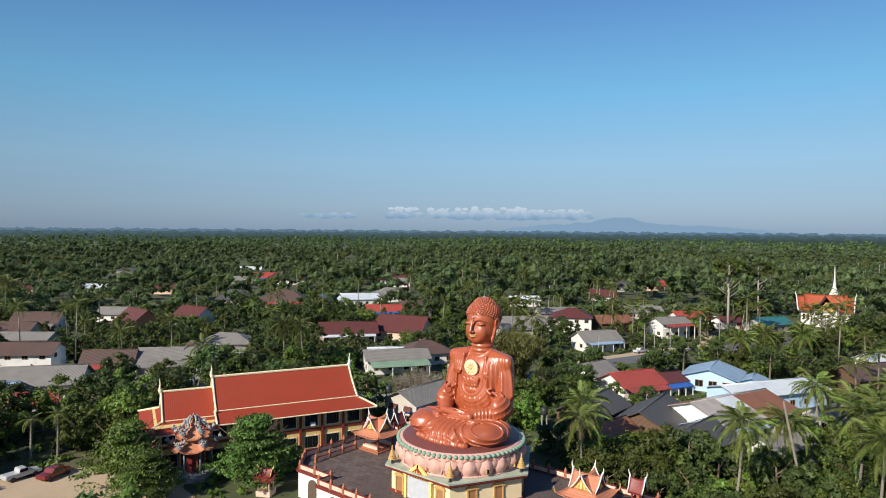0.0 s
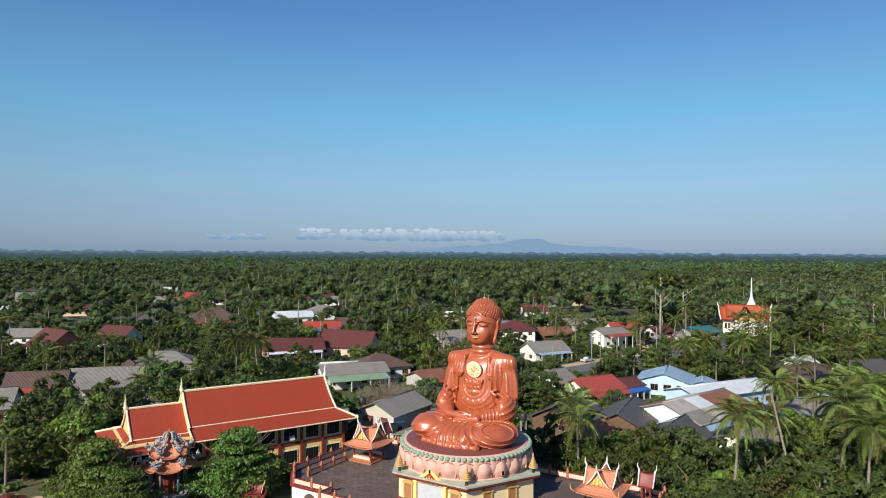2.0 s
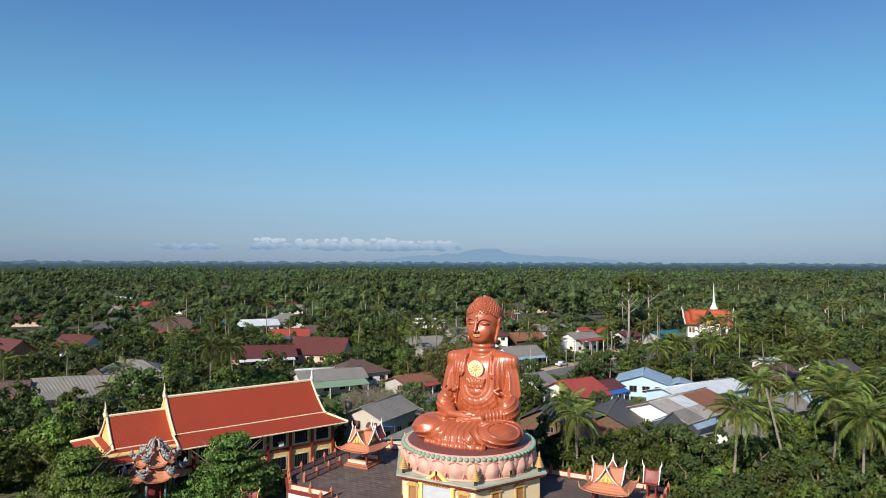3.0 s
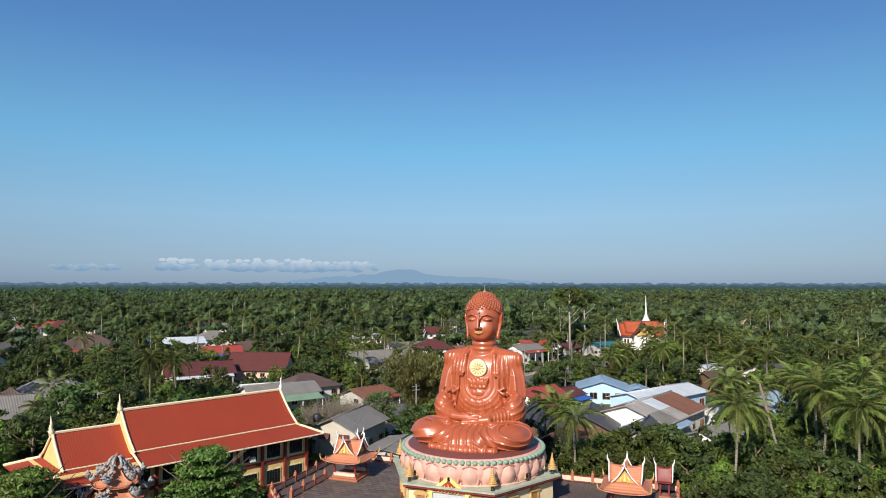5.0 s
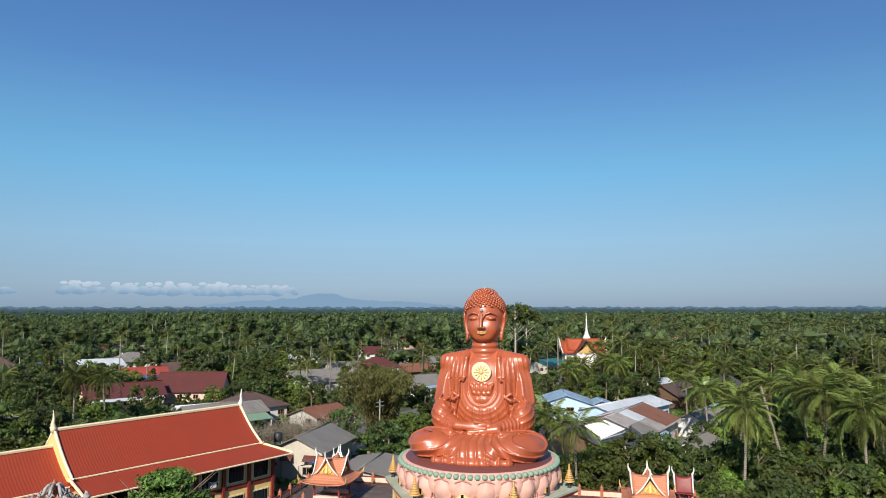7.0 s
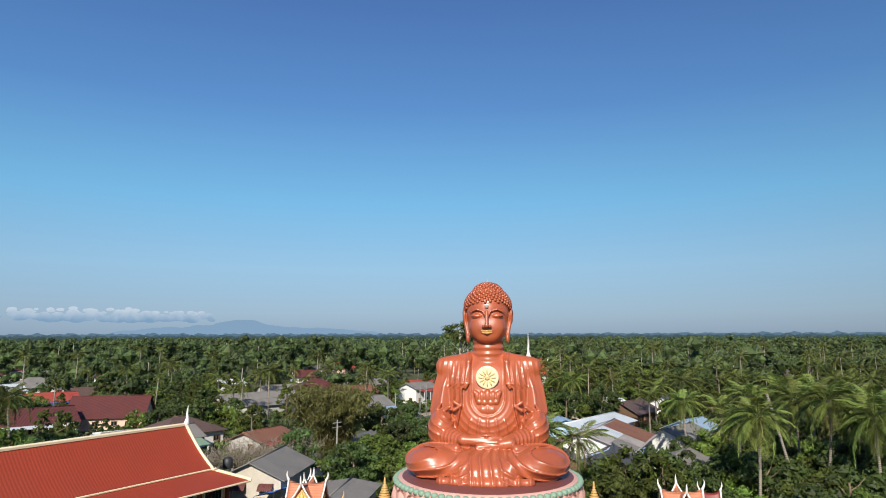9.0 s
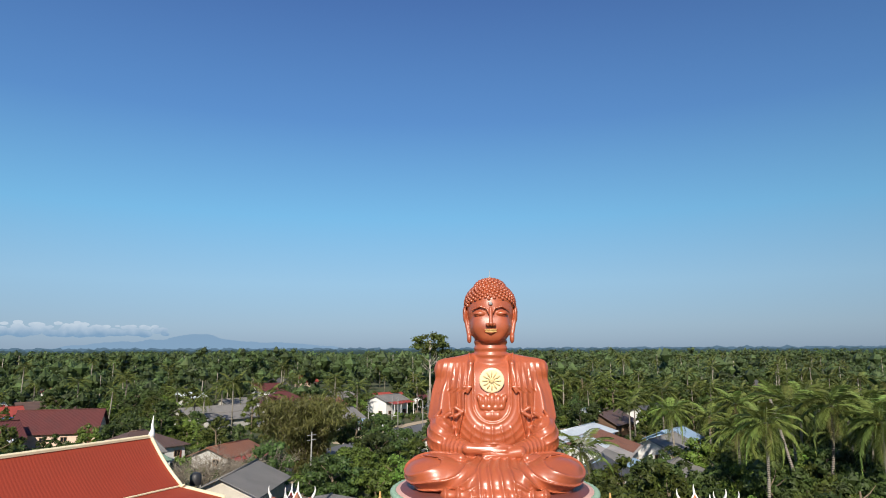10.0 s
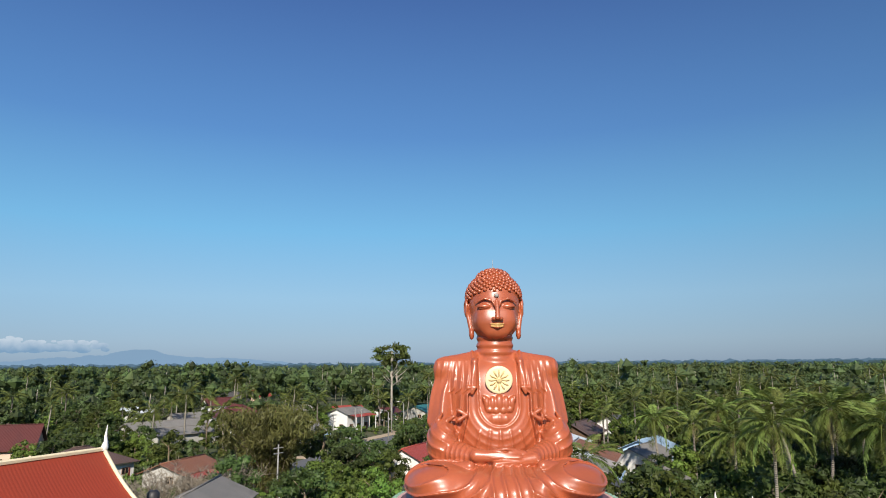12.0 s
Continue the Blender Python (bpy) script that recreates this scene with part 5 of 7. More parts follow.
house(27, 214, 12, 16, 7, 3.0, 1.2, R_GREY, W_GREY, "low grey-roofed shed by the road", category="shed", windows=False)
house(45, 224, -10, 13, 10, 5.8, 2.4, R_MAROON, W_WHITE, "white two-storey house with red hip roof and balcony", "hip")
house(46, 192, 20, 12, 8, 3.2, 2.2, R_GREY, W_WHITE, "white house with arched porch and grey roof", lean=(2.5, 0.5, R_BLUE))
house(60, 228, 15, 12, 8, 3.4, 2.0, R_RUST, W_WOOD, "red-brown roofed timber house")
house(76, 216, 22, 11, 7, 5.0, 1.4, R_GREY, W_WHITE, "long white two-storey house with grey roof", lean=(3, 0.6, R_RED))
house(93, 244, 10, 12, 8, 3, 2, R_RED, W_WHITE, "red-roofed house behind the road")
house(104, 236, 20, 9, 6, 2.8, 1.4, R_MAROON, W_WHITE, "small red-roofed house among garden trees")
house(116, 230, 24, 14, 9, 3.0, 1.8, R_TEAL, W_GREY, "teal metal-roofed house among garden trees")
house(45, 256, 12, 15, 9, 3.0, 1.6, R_GREY, W_GREY, "low grey-roofed house behind the row")
house(80, 324, 0, 12, 8, 3, 2.6, R_MAROON, W_WHITE, "maroon-roofed far house among garden trees")
house(104, 380, 0, 16, 9, 3.2, 2.8, R_DARK, W_WHITE, "dark-roofed far house by a wall")
house(126, 385, 0, 10, 8, 3.2, 2.8, R_RED, W_PINK, "red gabled far house")
house(78, 262, 0, 20, 9, 3, 1.8, R_GREY, W_GREY, "grey-roofed far house in the field")
# below the statue, to the east
house(41, 139, 27, 11, 8, 3.0, 2.0, R_RED, W_WHITE, "white house with bright red roof", lean=(2.6, 0.7, R_RED))
house(49, 142, 27, 7, 6, 2.8, 1.2, R_MAROON, W_WHITE, "small red and blue roofed annexe", lean=(2.5, 0.6, R_STRONG_BLUE))
house(35, 148, 40, 8, 7, 3.0, 2.0, R_GREY, W_WHITE, "grey gabled house beside the road")
blue = house(61.5, 146, 58, 11, 11, 3.2, 1.8, R_BLUE, W_BLUE, "pale blue house with blue metal roof and brown shutters", windows=False)
for q in (-3.6, -0.8, 2.0):
    house_window(blue, pose(-5.52, q, 1.0, 0, 0, -90), 1.7, 1.5)
for q in (-3, 0.5, 3.5):
    house_window(blue, pose(q, -5.52, 1.0), 1.4, 1.4)
house(68.5, 142, 58, 6, 5, 2.6, 0.9, R_BLUE, W_BLUE, "pale blue annexe with metal roof")
store = house(51, 114, 30, 19, 13, 4.0, 2.2, R_PALE, W_WHITE, "white warehouse with pale, grey and rusty roof sheets")
for side, x0, x1, v0, v1, mat in ((-1, 0.5, 10.0, 0.04, 0.96, R_RUST), (-1, -4.2, 0.3, 0.03, 0.5, R_WHITE), (-1, -9.9, -4.4, 0.5, 0.98, R_GREY), (-1, -4.2, 0.3, 0.55, 0.98, R_PALE), (1, -9.8, -2.0, 0.05, 0.95, R_RUST), (1, -1.6, 5.0, 0.05, 0.6, R_WHITE)):
    half, eave = 6.5 + 0.7, 4.0 - 0.7 * 2.2 / 6.5
    rows = [[(x, side * half * v, 6.2 + 0.16 + (eave - 6.2) * v) for x in (x0, x1)] for v in (v0, v1)]
    bm = bmesh.new()
    sheet(bm, [r[::-1] for r in rows] if side > 0 else rows, 0.04)
    part("roof_sheet", bm, mat, store)
house(66, 131, 20, 22, 9, 3.6, 1.2, R_WHITE, W_BLUE, "long pale blue building with white metal roof")
house(47, 107, 30, 11, 7, 3.2, 1.4, R_BLUE, W_WHITE, "shed with pale blue metal roof", category="shed", windows=False)
house(37, 112, 55, 14, 9, 3.2, 2.2, R_DARK, W_WOOD, "dark weathered gabled house")
house(40, 101, 45, 12, 8, 3.0, 2.0, R_DARK, W_GREY, "dark grey-roofed house in the shade")
house(28, 118, 50, 12, 8, 3.0, 2.0, R_DARK, W_WOOD, "dark-roofed timber house behind the shrine")
house(27, 104, 40, 9, 6, 2.8, 1.6, R_RUST, W_WOOD, "low rusty-roofed shed near the terrace", category="shed", windows=False)
house(53, 100, 25, 9, 6, 2.6, 1.2, R_GREY, W_WHITE, "low grey shed roof", category="shed", windows=False)
house(72, 115, 15, 12, 7, 3.0, 1.5, R_GREY, W_WHITE, "grey-roofed white house by palms")
house(84, 121, 10, 9, 7, 2.8, 1.5, R_BLUE, W_BLUE, "pale blue house under palms")
house(96, 147, 20, 13, 8, 3.0, 2.2, R_BROWN, W_WOOD, "brown timber house with dark roof")
house(118, 152, 15, 12, 9, 3.0, 2.2, R_DARK, W_WHITE, "white house with dark gabled roof", lean=(2.5, 0.5, R_MAROON))
house(112, 168, 10, 6, 5, 2.4, 1.2, R_WHITE, W_WHITE, "small white-roofed hut among garden trees")
house(150, 205, 30, 5, 4, 4.5, 1.2, R_RUST, W_WOOD, "small timber hut on the slope", windows=False)
house(260, 300, 10, 12, 9, 6.5, 2.0, R_ORANGE, W_PINK, "pink two-storey house in the woods")
house(330, 420, 10, 14, 10, 6.0, 1.0, R_GREY, W_PINK, "pink flat-roofed building in the woods", "hip")
house(300, 430, 10, 18, 10, 5.0, 3.5, R_ORANGE, W_WHITE, "white far house with orange roof", "hip")
house(230, 190, -30, 14, 9, 5.0, 3.5, R_DARK, W_WHITE, "white house with steep dark gables")


# ---- white temple with red and gold roof, and its spire ----
def far_temple():
    ob = thing("temple", pose(146, 247, 0, 0, 0, -28), "white temple with orange tiled roof and gilded gables", "temple")
    PLACES.append((146, 247, 17))
    PLACES.append((138, 232, 11))
    PLACES.append((129, 220, 7))
    bm = bmesh.new()
    box(bm, -8, 8, -4, 4, 0, 6)
    box(bm, -4, 4, -8.5, 4, 0, 6)
    part("wall", bm, WHITE, ob)
    for s, (len_, half, z0, z1, mat) in enumerate(((9.0, 5.4, 5.4, 10.5, R_ORANGE), (6.8, 4.2, 6.6, 11.4, R_ORANGE))):
        bm = bmesh.new()
        gable_roof(bm, len_, half, z0, z1, 0.1)
        part("roof", bm, mat, ob)
    bm = bmesh.new()
    gable_roof(bm, 5.2, 4.8, 5.6, 11.0, 0.1, x0=-4.6)
    part("porch_roof", bm, R_MAROON, ob).matrix_local = pose(0, 0, 0, 0, 0, 90)
    bm = bmesh.new()
    pediment(bm, 3.0, 3.8, -9.3, 5.7)
    part("gable_panel", bm, GOLD_DULL, ob)
    for x in (-3.6, -1.3, 1.3, 3.6):
        bm = bmesh.new()
        box(bm, x - 0.3, x + 0.3, -9.4, -8.8, 0, 5.7)
        part("column", bm, WHITE, ob)
    for s in (-1, 1):
        bm = bmesh.new()
        for q in (-1, 1):
            tube(bm, [(s * 9, q * 5.4, 5.5), (s * 9.3, q * 2.6, 7.4), (s * 9.7, 0, 10.9)], [0.22, 0.22, 0.25], 6)
        horn(bm, s * 9.6, 0, 10.6, s, 0, 1.8, 0.25)
        part("barge_board", bm, WHITE, ob)
    for i in range(4):
        house_window(ob, pose(-7 + 1.2 * i if i < 2 else 4.5 + 1.4 * (i - 2), -4.02, 2), 0.9, 2.2)


def spire():
    ob = thing("stupa", pose(152.6, 252.3, 0), "slender white bell-shaped stupa with a tall spire", "stupa")
    PLACES.append((152.6, 252.3, 6))
    bm = bmesh.new()
    lathe(bm, [(3.4, 0), (3.4, 7.5), (2.6, 8), (2.5, 9), (1.9, 9.4), (1.8, 11), (1.2, 12.2), (0.8, 13), (0.9, 13.3), (0.5, 14), (0.55, 14.5), (0.35, 16), (0.22, 18.5), (0.05, 22.3)], 16)
    part("spire", bm, WHITE, ob)


far_temple()
spire()


# ---- trees ----
def leaves(rnd, centres, size, per, spread, squash=1.0, three=False):
    """Leaf cards scattered round clump centres (x, y, z, r): vertices and faces."""
    n = len(centres) * per
    c = np.repeat(np.array(centres), per, 0)
    d = rnd.normal(size=(n, 3))
    d /= np.linalg.norm(d, axis=1, keepdims=True) + 1e-9
    d[:, 2] = (np.abs(d[:, 2]) * 0.9 - 0.25) * squash
    p = c[:, :3] + d * c[:, 3:4] * rnd.uniform(0.55, 1.0, (n, 1)) * spread
    normal = d + rnd.normal(size=(n, 3)) * 0.6 + np.array([0, 0, 0.35])
    normal /= np.linalg.norm(normal, axis=1, keepdims=True) + 1e-9
    a = np.cross(normal, rnd.normal(size=(n, 3)))
    a /= np.linalg.norm(a, axis=1, keepdims=True) + 1e-9
    b = np.cross(normal, a)
    s = size * rnd.uniform(0.6, 1.35, (n, 1))
    if three:
        return np.stack([p - a * s, p + a * s * 0.7 - b * s * 0.5, p + a * s * 0.6 + b * s * 0.6], 1).reshape(-1, 3), np.arange(3 * n).reshape(-1, 3)
    quad = np.stack([p - a * s, p - b * s * 0.45, p + a * s, p + b * s * 0.45], 1).reshape(-1, 3)
    return quad, np.arange(4 * n).reshape(-1, 4)


def core(rnd, centres, shrink, squash=1.0):
    """Solid lumps inside the clumps, so that the crown is not seen through."""
    t = (1 + 5 ** 0.5) / 2
    iv = np.array([(-1, t, 0), (1, t, 0), (-1, -t, 0), (1, -t, 0), (0, -1, t), (0, 1, t), (0, -1, -t), (0, 1, -t), (t, 0, -1), (t, 0, 1), (-t, 0, -1), (-t, 0, 1)]) / math.sqrt(1 + t * t)
    jf = np.array([(0, 11, 5), (0, 5, 1), (0, 1, 7), (0, 7, 10), (0, 10, 11), (1, 5, 9), (5, 11, 4), (11, 10, 2), (10, 7, 6), (7, 1, 8), (3, 9, 4), (3, 4, 2), (3, 2, 6), (3, 6, 8), (3, 8, 9), (4, 9, 5), (2, 4, 11), (6, 2, 10), (8, 6, 7), (9, 8, 1)])
    v, f = [], []
    for i, c in enumerate(centres):
        v.append(np.array(c[:3]) + iv * (1, 1, squash) * c[3] * shrink * rnd.uniform(0.8, 1.1, (12, 1)))
        f.append(jf + 12 * i)
    return np.concatenate(v), np.concatenate(f)


def small_core(rnd, c, shrink):
    """Eight-sided lumps inside far clumps."""
    oct_v = np.array([(1, 0, 0), (-1, 0, 0), (0, 1, 0), (0, -1, 0), (0, 0, 1), (0, 0, -1)], float)
    oct_f = np.array([(0, 2, 4), (2, 1, 4), (1, 3, 4), (3, 0, 4), (2, 0, 5), (1, 2, 5), (3, 1, 5), (0, 3, 5)])
    v = (c[:, None, :3] + oct_v[None] * c[:, None, 3:4] * shrink * rnd.uniform(0.7, 1.2, (len(c), 6, 1))).reshape(-1, 3)
    return v, (oct_f[None] + 6 * np.arange(len(c))[:, None, None]).reshape(-1, 3)


def crown_mesh(name, centres, size, per, mat, seed, shrink=0.62, spread=1.0, squash=1.0, three=False):
    rnd = np.random.default_rng(seed)
    v0, f0 = small_core(rnd, np.array(centres), shrink) if three else core(rnd, centres, shrink, squash)
    v1, f1 = leaves(rnd, centres, size, per, spread, squash, three)
    return mesh_of(name, [*v0.tolist(), *v1.tolist()], [*f0.tolist(), *(f1 + len(v0)).tolist()], mat)


def clumps(seed, n, rx, rz, z, style):
    """Clump centres for a crown: style round, flat (tiers), tall, open."""
    rnd = random.Random(seed)
    out = []
    for i in range(n):
        h = rnd.random()
        a = rnd.uniform(0, 2 * math.pi)
        if style == "flat":
            tier = rnd.randrange(6)
            q = rx * (1 - 0.15 * tier) * rnd.random() ** 0.4 * (0.8 + 0.25 * math.sin(3 * a + tier))
            out.append((q * math.cos(a), q * math.sin(a), z + rz * (tier / 4 - 0.55) + rnd.uniform(-0.07, 0.07) * rz + 0.05 * q, rx * rnd.uniform(0.13, 0.24)))
        else:
            zz = -1 + 2 * h
            q = rx * math.sqrt(max(0.05, 1 - zz * zz)) * rnd.uniform(0.55, 1.05)
            if style == "tall":
                q *= 0.6 + 0.4 * (1 - h)
            out.append((q * math.cos(a) * rnd.uniform(0.8, 1.2), q * math.sin(a), z + rz * zz * rnd.uniform(0.75, 1.1), rx * rnd.uniform(0.26, 0.46) * (0.8 if style == "open" else 1)))
    return out


def trunk_mesh(name, seed, h, r, reach, limbs, mat):
    rnd = random.Random(seed)
    bm = bmesh.new()
    top = (rnd.uniform(-0.4, 0.4), rnd.uniform(-0.4, 0.4), h)
    tube(bm, [(0, 0, -0.2), (top[0] * 0.3, top[1] * 0.5, h * 0.4), (top[0], top[1], h)], [r * 1.4, r, r * 0.6], 7)
    for i in range(limbs):
        a = 2 * math.pi * i / limbs + rnd.uniform(-0.4, 0.4)
        z = h * rnd.uniform(0.5, 0.95)
        e = reach * rnd.uniform(0.6, 1)
        tube(bm, [(top[0] * 0.5, top[1] * 0.5, z), (e * 0.5 * math.cos(a), e * 0.5 * math.sin(a), z + e * 0.35), (e * math.cos(a), e * math.sin(a), z + e * 0.8)], [r * 0.5, r * 0.34, r * 0.12], 5)
    me = bpy.data.meshes.new(name)
    bm.to_mesh(me)
    bm.free()
    me.materials.append(mat)
    return me


TREES = {}
PALE_BARK = material("pale_bark", (0.36, 0.32, 0.26), rough=0.9, vary=0.3, scale=2)


def tree_kind(key, seed, h, rx, rz, style, mat, n=26, size=0.3, per=52, limbs=5, shrink=0.52, three=False):
    TREES[key] = (trunk_mesh("trunk", seed, h - rz * 0.55, 0.14 + 0.009 * h, rx * 0.7, limbs, PALE_BARK if style == "open" else BARK), crown_mesh("crown", clumps(seed, n, rx, rz, h - rz * 0.9, style), size, per, mat, seed, shrink, spread=1.12, squash=0.3 if style == "flat" else 1.0, three=three))


for i in range(5):
    tree_kind(("round", i), 100 + i, 7.5 + 0.7 * i, 3.7 + 0.35 * (i % 3), 3.5 + 0.3 * (i % 2), "round", (LEAF, LEAF_BRIGHT, LEAF_DARK, LEAF, LEAF_DARK)[i], n=34, per=56)
for i in range(3):
    tree_kind(("tall", i), 200 + i, 12 + 1.5 * i, 2.8 + 0.3 * i, 5.0 + 0.6 * i, "tall", (LEAF, LEAF_DARK, LEAF)[i], n=34, per=52)
for i in range(2):
    tree_kind(("flat", i), 300 + i, 9.6 + 0.6 * i, 7.2, 5.4, "flat", LEAF_FLAT, n=270, size=0.25, per=46, limbs=11, shrink=0.12)
for i in range(3):
    tree_kind(("bush", i), 400 + i, 3.2 + 0.6 * i, 1.9 + 0.2 * i, 1.5 + 0.3 * i, "round", (LEAF_BRIGHT, LEAF, LEAF_DARK)[i], n=14, size=0.24, per=56, limbs=3)
for i in range(5):
    tree_kind(("roundfar", i), 150 + i, 7.5 + 0.7 * i, 3.8 + 0.35 * (i % 3), 3.5 + 0.3 * (i % 2), "round", (LEAF, LEAF_BRIGHT, LEAF_DARK, LEAF, LEAF_DARK)[i], size=0.42, per=48, limbs=3, three=True, shrink=0.6)
for i in range(3):
    tree_kind(("tallfar", i), 250 + i, 12 + 1.5 * i, 2.8 + 0.3 * i, 5.0 + 0.6 * i, "tall", (LEAF, LEAF_DARK, LEAF)[i], n=30, size=0.46, per=40, limbs=3, three=True)
    tree_kind(("bushfar", i), 450 + i, 3.2 + 0.6 * i, 1.9 + 0.2 * i, 1.5 + 0.3 * i, "round", (LEAF_BRIGHT, LEAF, LEAF_DARK)[i], n=12, size=0.4, per=40, limbs=3, three=True)
tree_kind(("open", 0), 500, 25, 7.0, 3.2, "open", LEAF, n=34, size=0.5, per=40, limbs=9, shrink=0.4)


def bamboo_kind(key, seed, h, reach, culms):
    """A clump of arching culms with sprays of slim hanging leaves."""
    rng = np.random.default_rng(seed)
    bm = bmesh.new()
    spots = []
    for i in range(culms):
        a, lean, top = rng.uniform(0, 6.28), rng.uniform(0.15, 1.0), h * rng.uniform(0.62, 1.0)
        foot = 2.6 * math.sqrt(rng.uniform(0, 1))
        line = []
        for v in (0, 0.25, 0.5, 0.75, 0.92, 1.0):
            q = foot + (reach * lean - foot) * v ** 2.2
            line.append((q * math.cos(a), q * math.sin(a), top * (v * (1.22 - 0.22 * lean) - 0.22 * (1 - lean) * v - 0.2 * lean * v ** 5)))
        tube(bm, line, [0.06, 0.055, 0.045, 0.03, 0.02, 0.01], 4)
        line = np.array(line)
        for v in rng.uniform(0.12, 1.0, 15):
            k = min(4, int(v * 5))
            spots.append(line[k] + (line[k + 1] - line[k]) * (v * 5 - k) + rng.normal(0, 0.3, 3))
    trunk = bpy.data.meshes.new("trunk")
    bm.to_mesh(trunk)
    bm.free()
    trunk.materials.append(BARK)
    per = 16
    p = np.repeat(np.array(spots), per, 0)
    n = len(p)
    p = p + rng.normal(0, 0.42, (n, 3)) * (1, 1, 0.8)
    a = rng.normal(size=(n, 3)) * (1, 1, 0.5) + (0, 0, -1.1)
    a /= np.linalg.norm(a, axis=1, keepdims=True)
    b = np.cross(a, rng.normal(size=(n, 3)))
    b /= np.linalg.norm(b, axis=1, keepdims=True)
    l = rng.uniform(0.28, 0.55, (n, 1))
    quad = np.stack([p - a * l, p - b * l * 0.2, p + a * l, p + b * l * 0.2], 1).reshape(-1, 3)
    TREES[key] = (trunk, mesh_of("crown", quad, np.arange(4 * n).reshape(-1, 4), LEAF_BAMBOO))


bamboo_kind(("bamboo", 0), 510, 13.6, 8.2, 130)


def tree(key, x, y, turn=0.0, s=1.0, label="", group="garden trees", category="tree"):
    far = (key[0] + "far", key[1])
    trunk, crown = TREES[far] if far in TREES and y > 135 else TREES[key]
    words = {"round": "leafy green garden tree with a rounded uneven crown", "tall": "tall leafy tree with a narrow uneven crown", "flat": "bright green tree with flat spreading tiers", "bush": "dense green leafy garden bush", "open": "tall tree with bare limbs and a high open crown", "bamboo": "large yellow-green bamboo clump"}
    ob = thing("bush" if key[0] == "bush" else "tree", pose(x, y, 0, 0, 0, turn) @ Matrix.Scale(s, 4), label or words[key[0]], "bush" if key[0] == "bush" else category, group)
    part("trunk", trunk, None, ob)
    part("crown", crown, None, ob)
    return ob


def frond_mesh(name, seed, length, droop, leaflets, mat, broad=1.0):
    """One palm frond: an arching rib with leaflets hanging to both sides."""
    rnd = random.Random(seed)
    verts, faces = [], []

    def rib(v):
        return Vector((length * (v - 0.12 * v * v), 0, length * (0.34 * v - droop * v * v)))

    for i in range(8):
        a, b, w = rib(i / 8), rib((i + 1) / 8), 0.07 * (1 - i / 8.5)
        k = len(verts)
        verts += [(a.x, -w, a.z), (a.x, w, a.z), (b.x, w * 0.85, b.z), (b.x, -w * 0.85, b.z)]
        faces.append((k, k + 1, k + 2, k + 3))
    for i in range(leaflets):
        v = 0.14 + 0.86 * (i + 0.5) / leaflets
        q = rib(v)
        l = length * 0.27 * math.sin(math.pi * min(1, 0.18 + 0.8 * v)) ** 0.6 * rnd.uniform(0.85, 1.15)
        for s in (-1, 1):
            w = length * 0.02 * broad
            tip = q + Vector((l * 0.55, s * l * 0.75, -l * rnd.uniform(0.25, 0.6)))
            m = (q + tip) / 2 + Vector((0, 0, l * 0.1))
            k = len(verts)
            verts += [tuple(q), tuple(m + Vector((w, 0, 0))), tuple(tip), tuple(m - Vector((w, 0, 0)))]
            faces.append((k, k + 1, k + 2, k + 3))
    return mesh_of(name, verts, faces, mat)


FRONDS = [frond_mesh("frond", i, 4.3 + 0.25 * i, 0.5 + 0.16 * i, 34, PALM_LEAF, 0.8) for i in range(4)]
FROND_OLD = frond_mesh("frond", 9, 3.6, 0.95, 22, leaf_material("dry_palm_leaf", (0.2, 0.17, 0.07)))
bm = bmesh.new()
bmesh.ops.create_icosphere(bm, subdivisions=1, radius=0.17)
NUT = bpy.data.meshes.new("coconut")
bm.to_mesh(NUT)
bm.free()
NUT.materials.append(material("coconut", (0.2, 0.17, 0.05), rough=0.6))


def palm_trunk(seed, h, bend):
    rnd = random.Random(seed)
    a = rnd.uniform(0, 6.28)
    bm = bmesh.new()
    pts = [(bend * math.cos(a) * (v - 1) ** 2 * 1.0 - bend * math.cos(a), bend * math.sin(a) * (v - 1) ** 2 - bend * math.sin(a), h * v - 0.2 * (v == 0)) for v in (0, 0.04, 0.15, 0.35, 0.55, 0.75, 0.92, 1)]
    pts = [(p[0] - pts[0][0], p[1] - pts[0][1], p[2]) for p in pts]
    tube(bm, pts, [0.32, 0.24, 0.19, 0.17, 0.16, 0.15, 0.16, 0.2], 8)
    me = bpy.data.meshes.new("trunk")
    bm.to_mesh(me)
    bm.free()
    me.materials.append(PALM_BARK)
    return me, pts[-1]


PALM_STEM = palm_trunk(0, 1.0, 0.0)[0]


def palm(x, y, h, seed, s=1.0, bend=1.2, label="tall coconut palm with drooping feathery fronds", count=28):
    rnd = random.Random(seed)
    ob = thing("palm_tree", pose(x, y, 0, 0, 0, rnd.uniform(0, 360)), label, "palm tree", "coconut palms")
    trunk, top = palm_trunk(seed, h, bend)
    part("trunk", trunk, None, ob)
    for i in range(count):
        up = 1 - i / count
        f = FROND_OLD if i >= count - 2 else FRONDS[min(3, int((1 - up) * 4))]
        part("frond", f, None, ob).matrix_local = pose(*top, 0, 0, 137.5 * i + rnd.uniform(-12, 12)) @ pose(0, 0, 0, 0, 46 - 96 * up + rnd.uniform(-8, 8), 0) @ Matrix.Scale(s * rnd.uniform(0.85, 1.1), 4)
    for i in range(4):
        a = rnd.uniform(0, 6.28)
        part("coconut", NUT, None, ob).matrix_local = pose(top[0] + 0.3 * math.cos(a), top[1] + 0.3 * math.sin(a), top[2] - 0.3)
    return ob


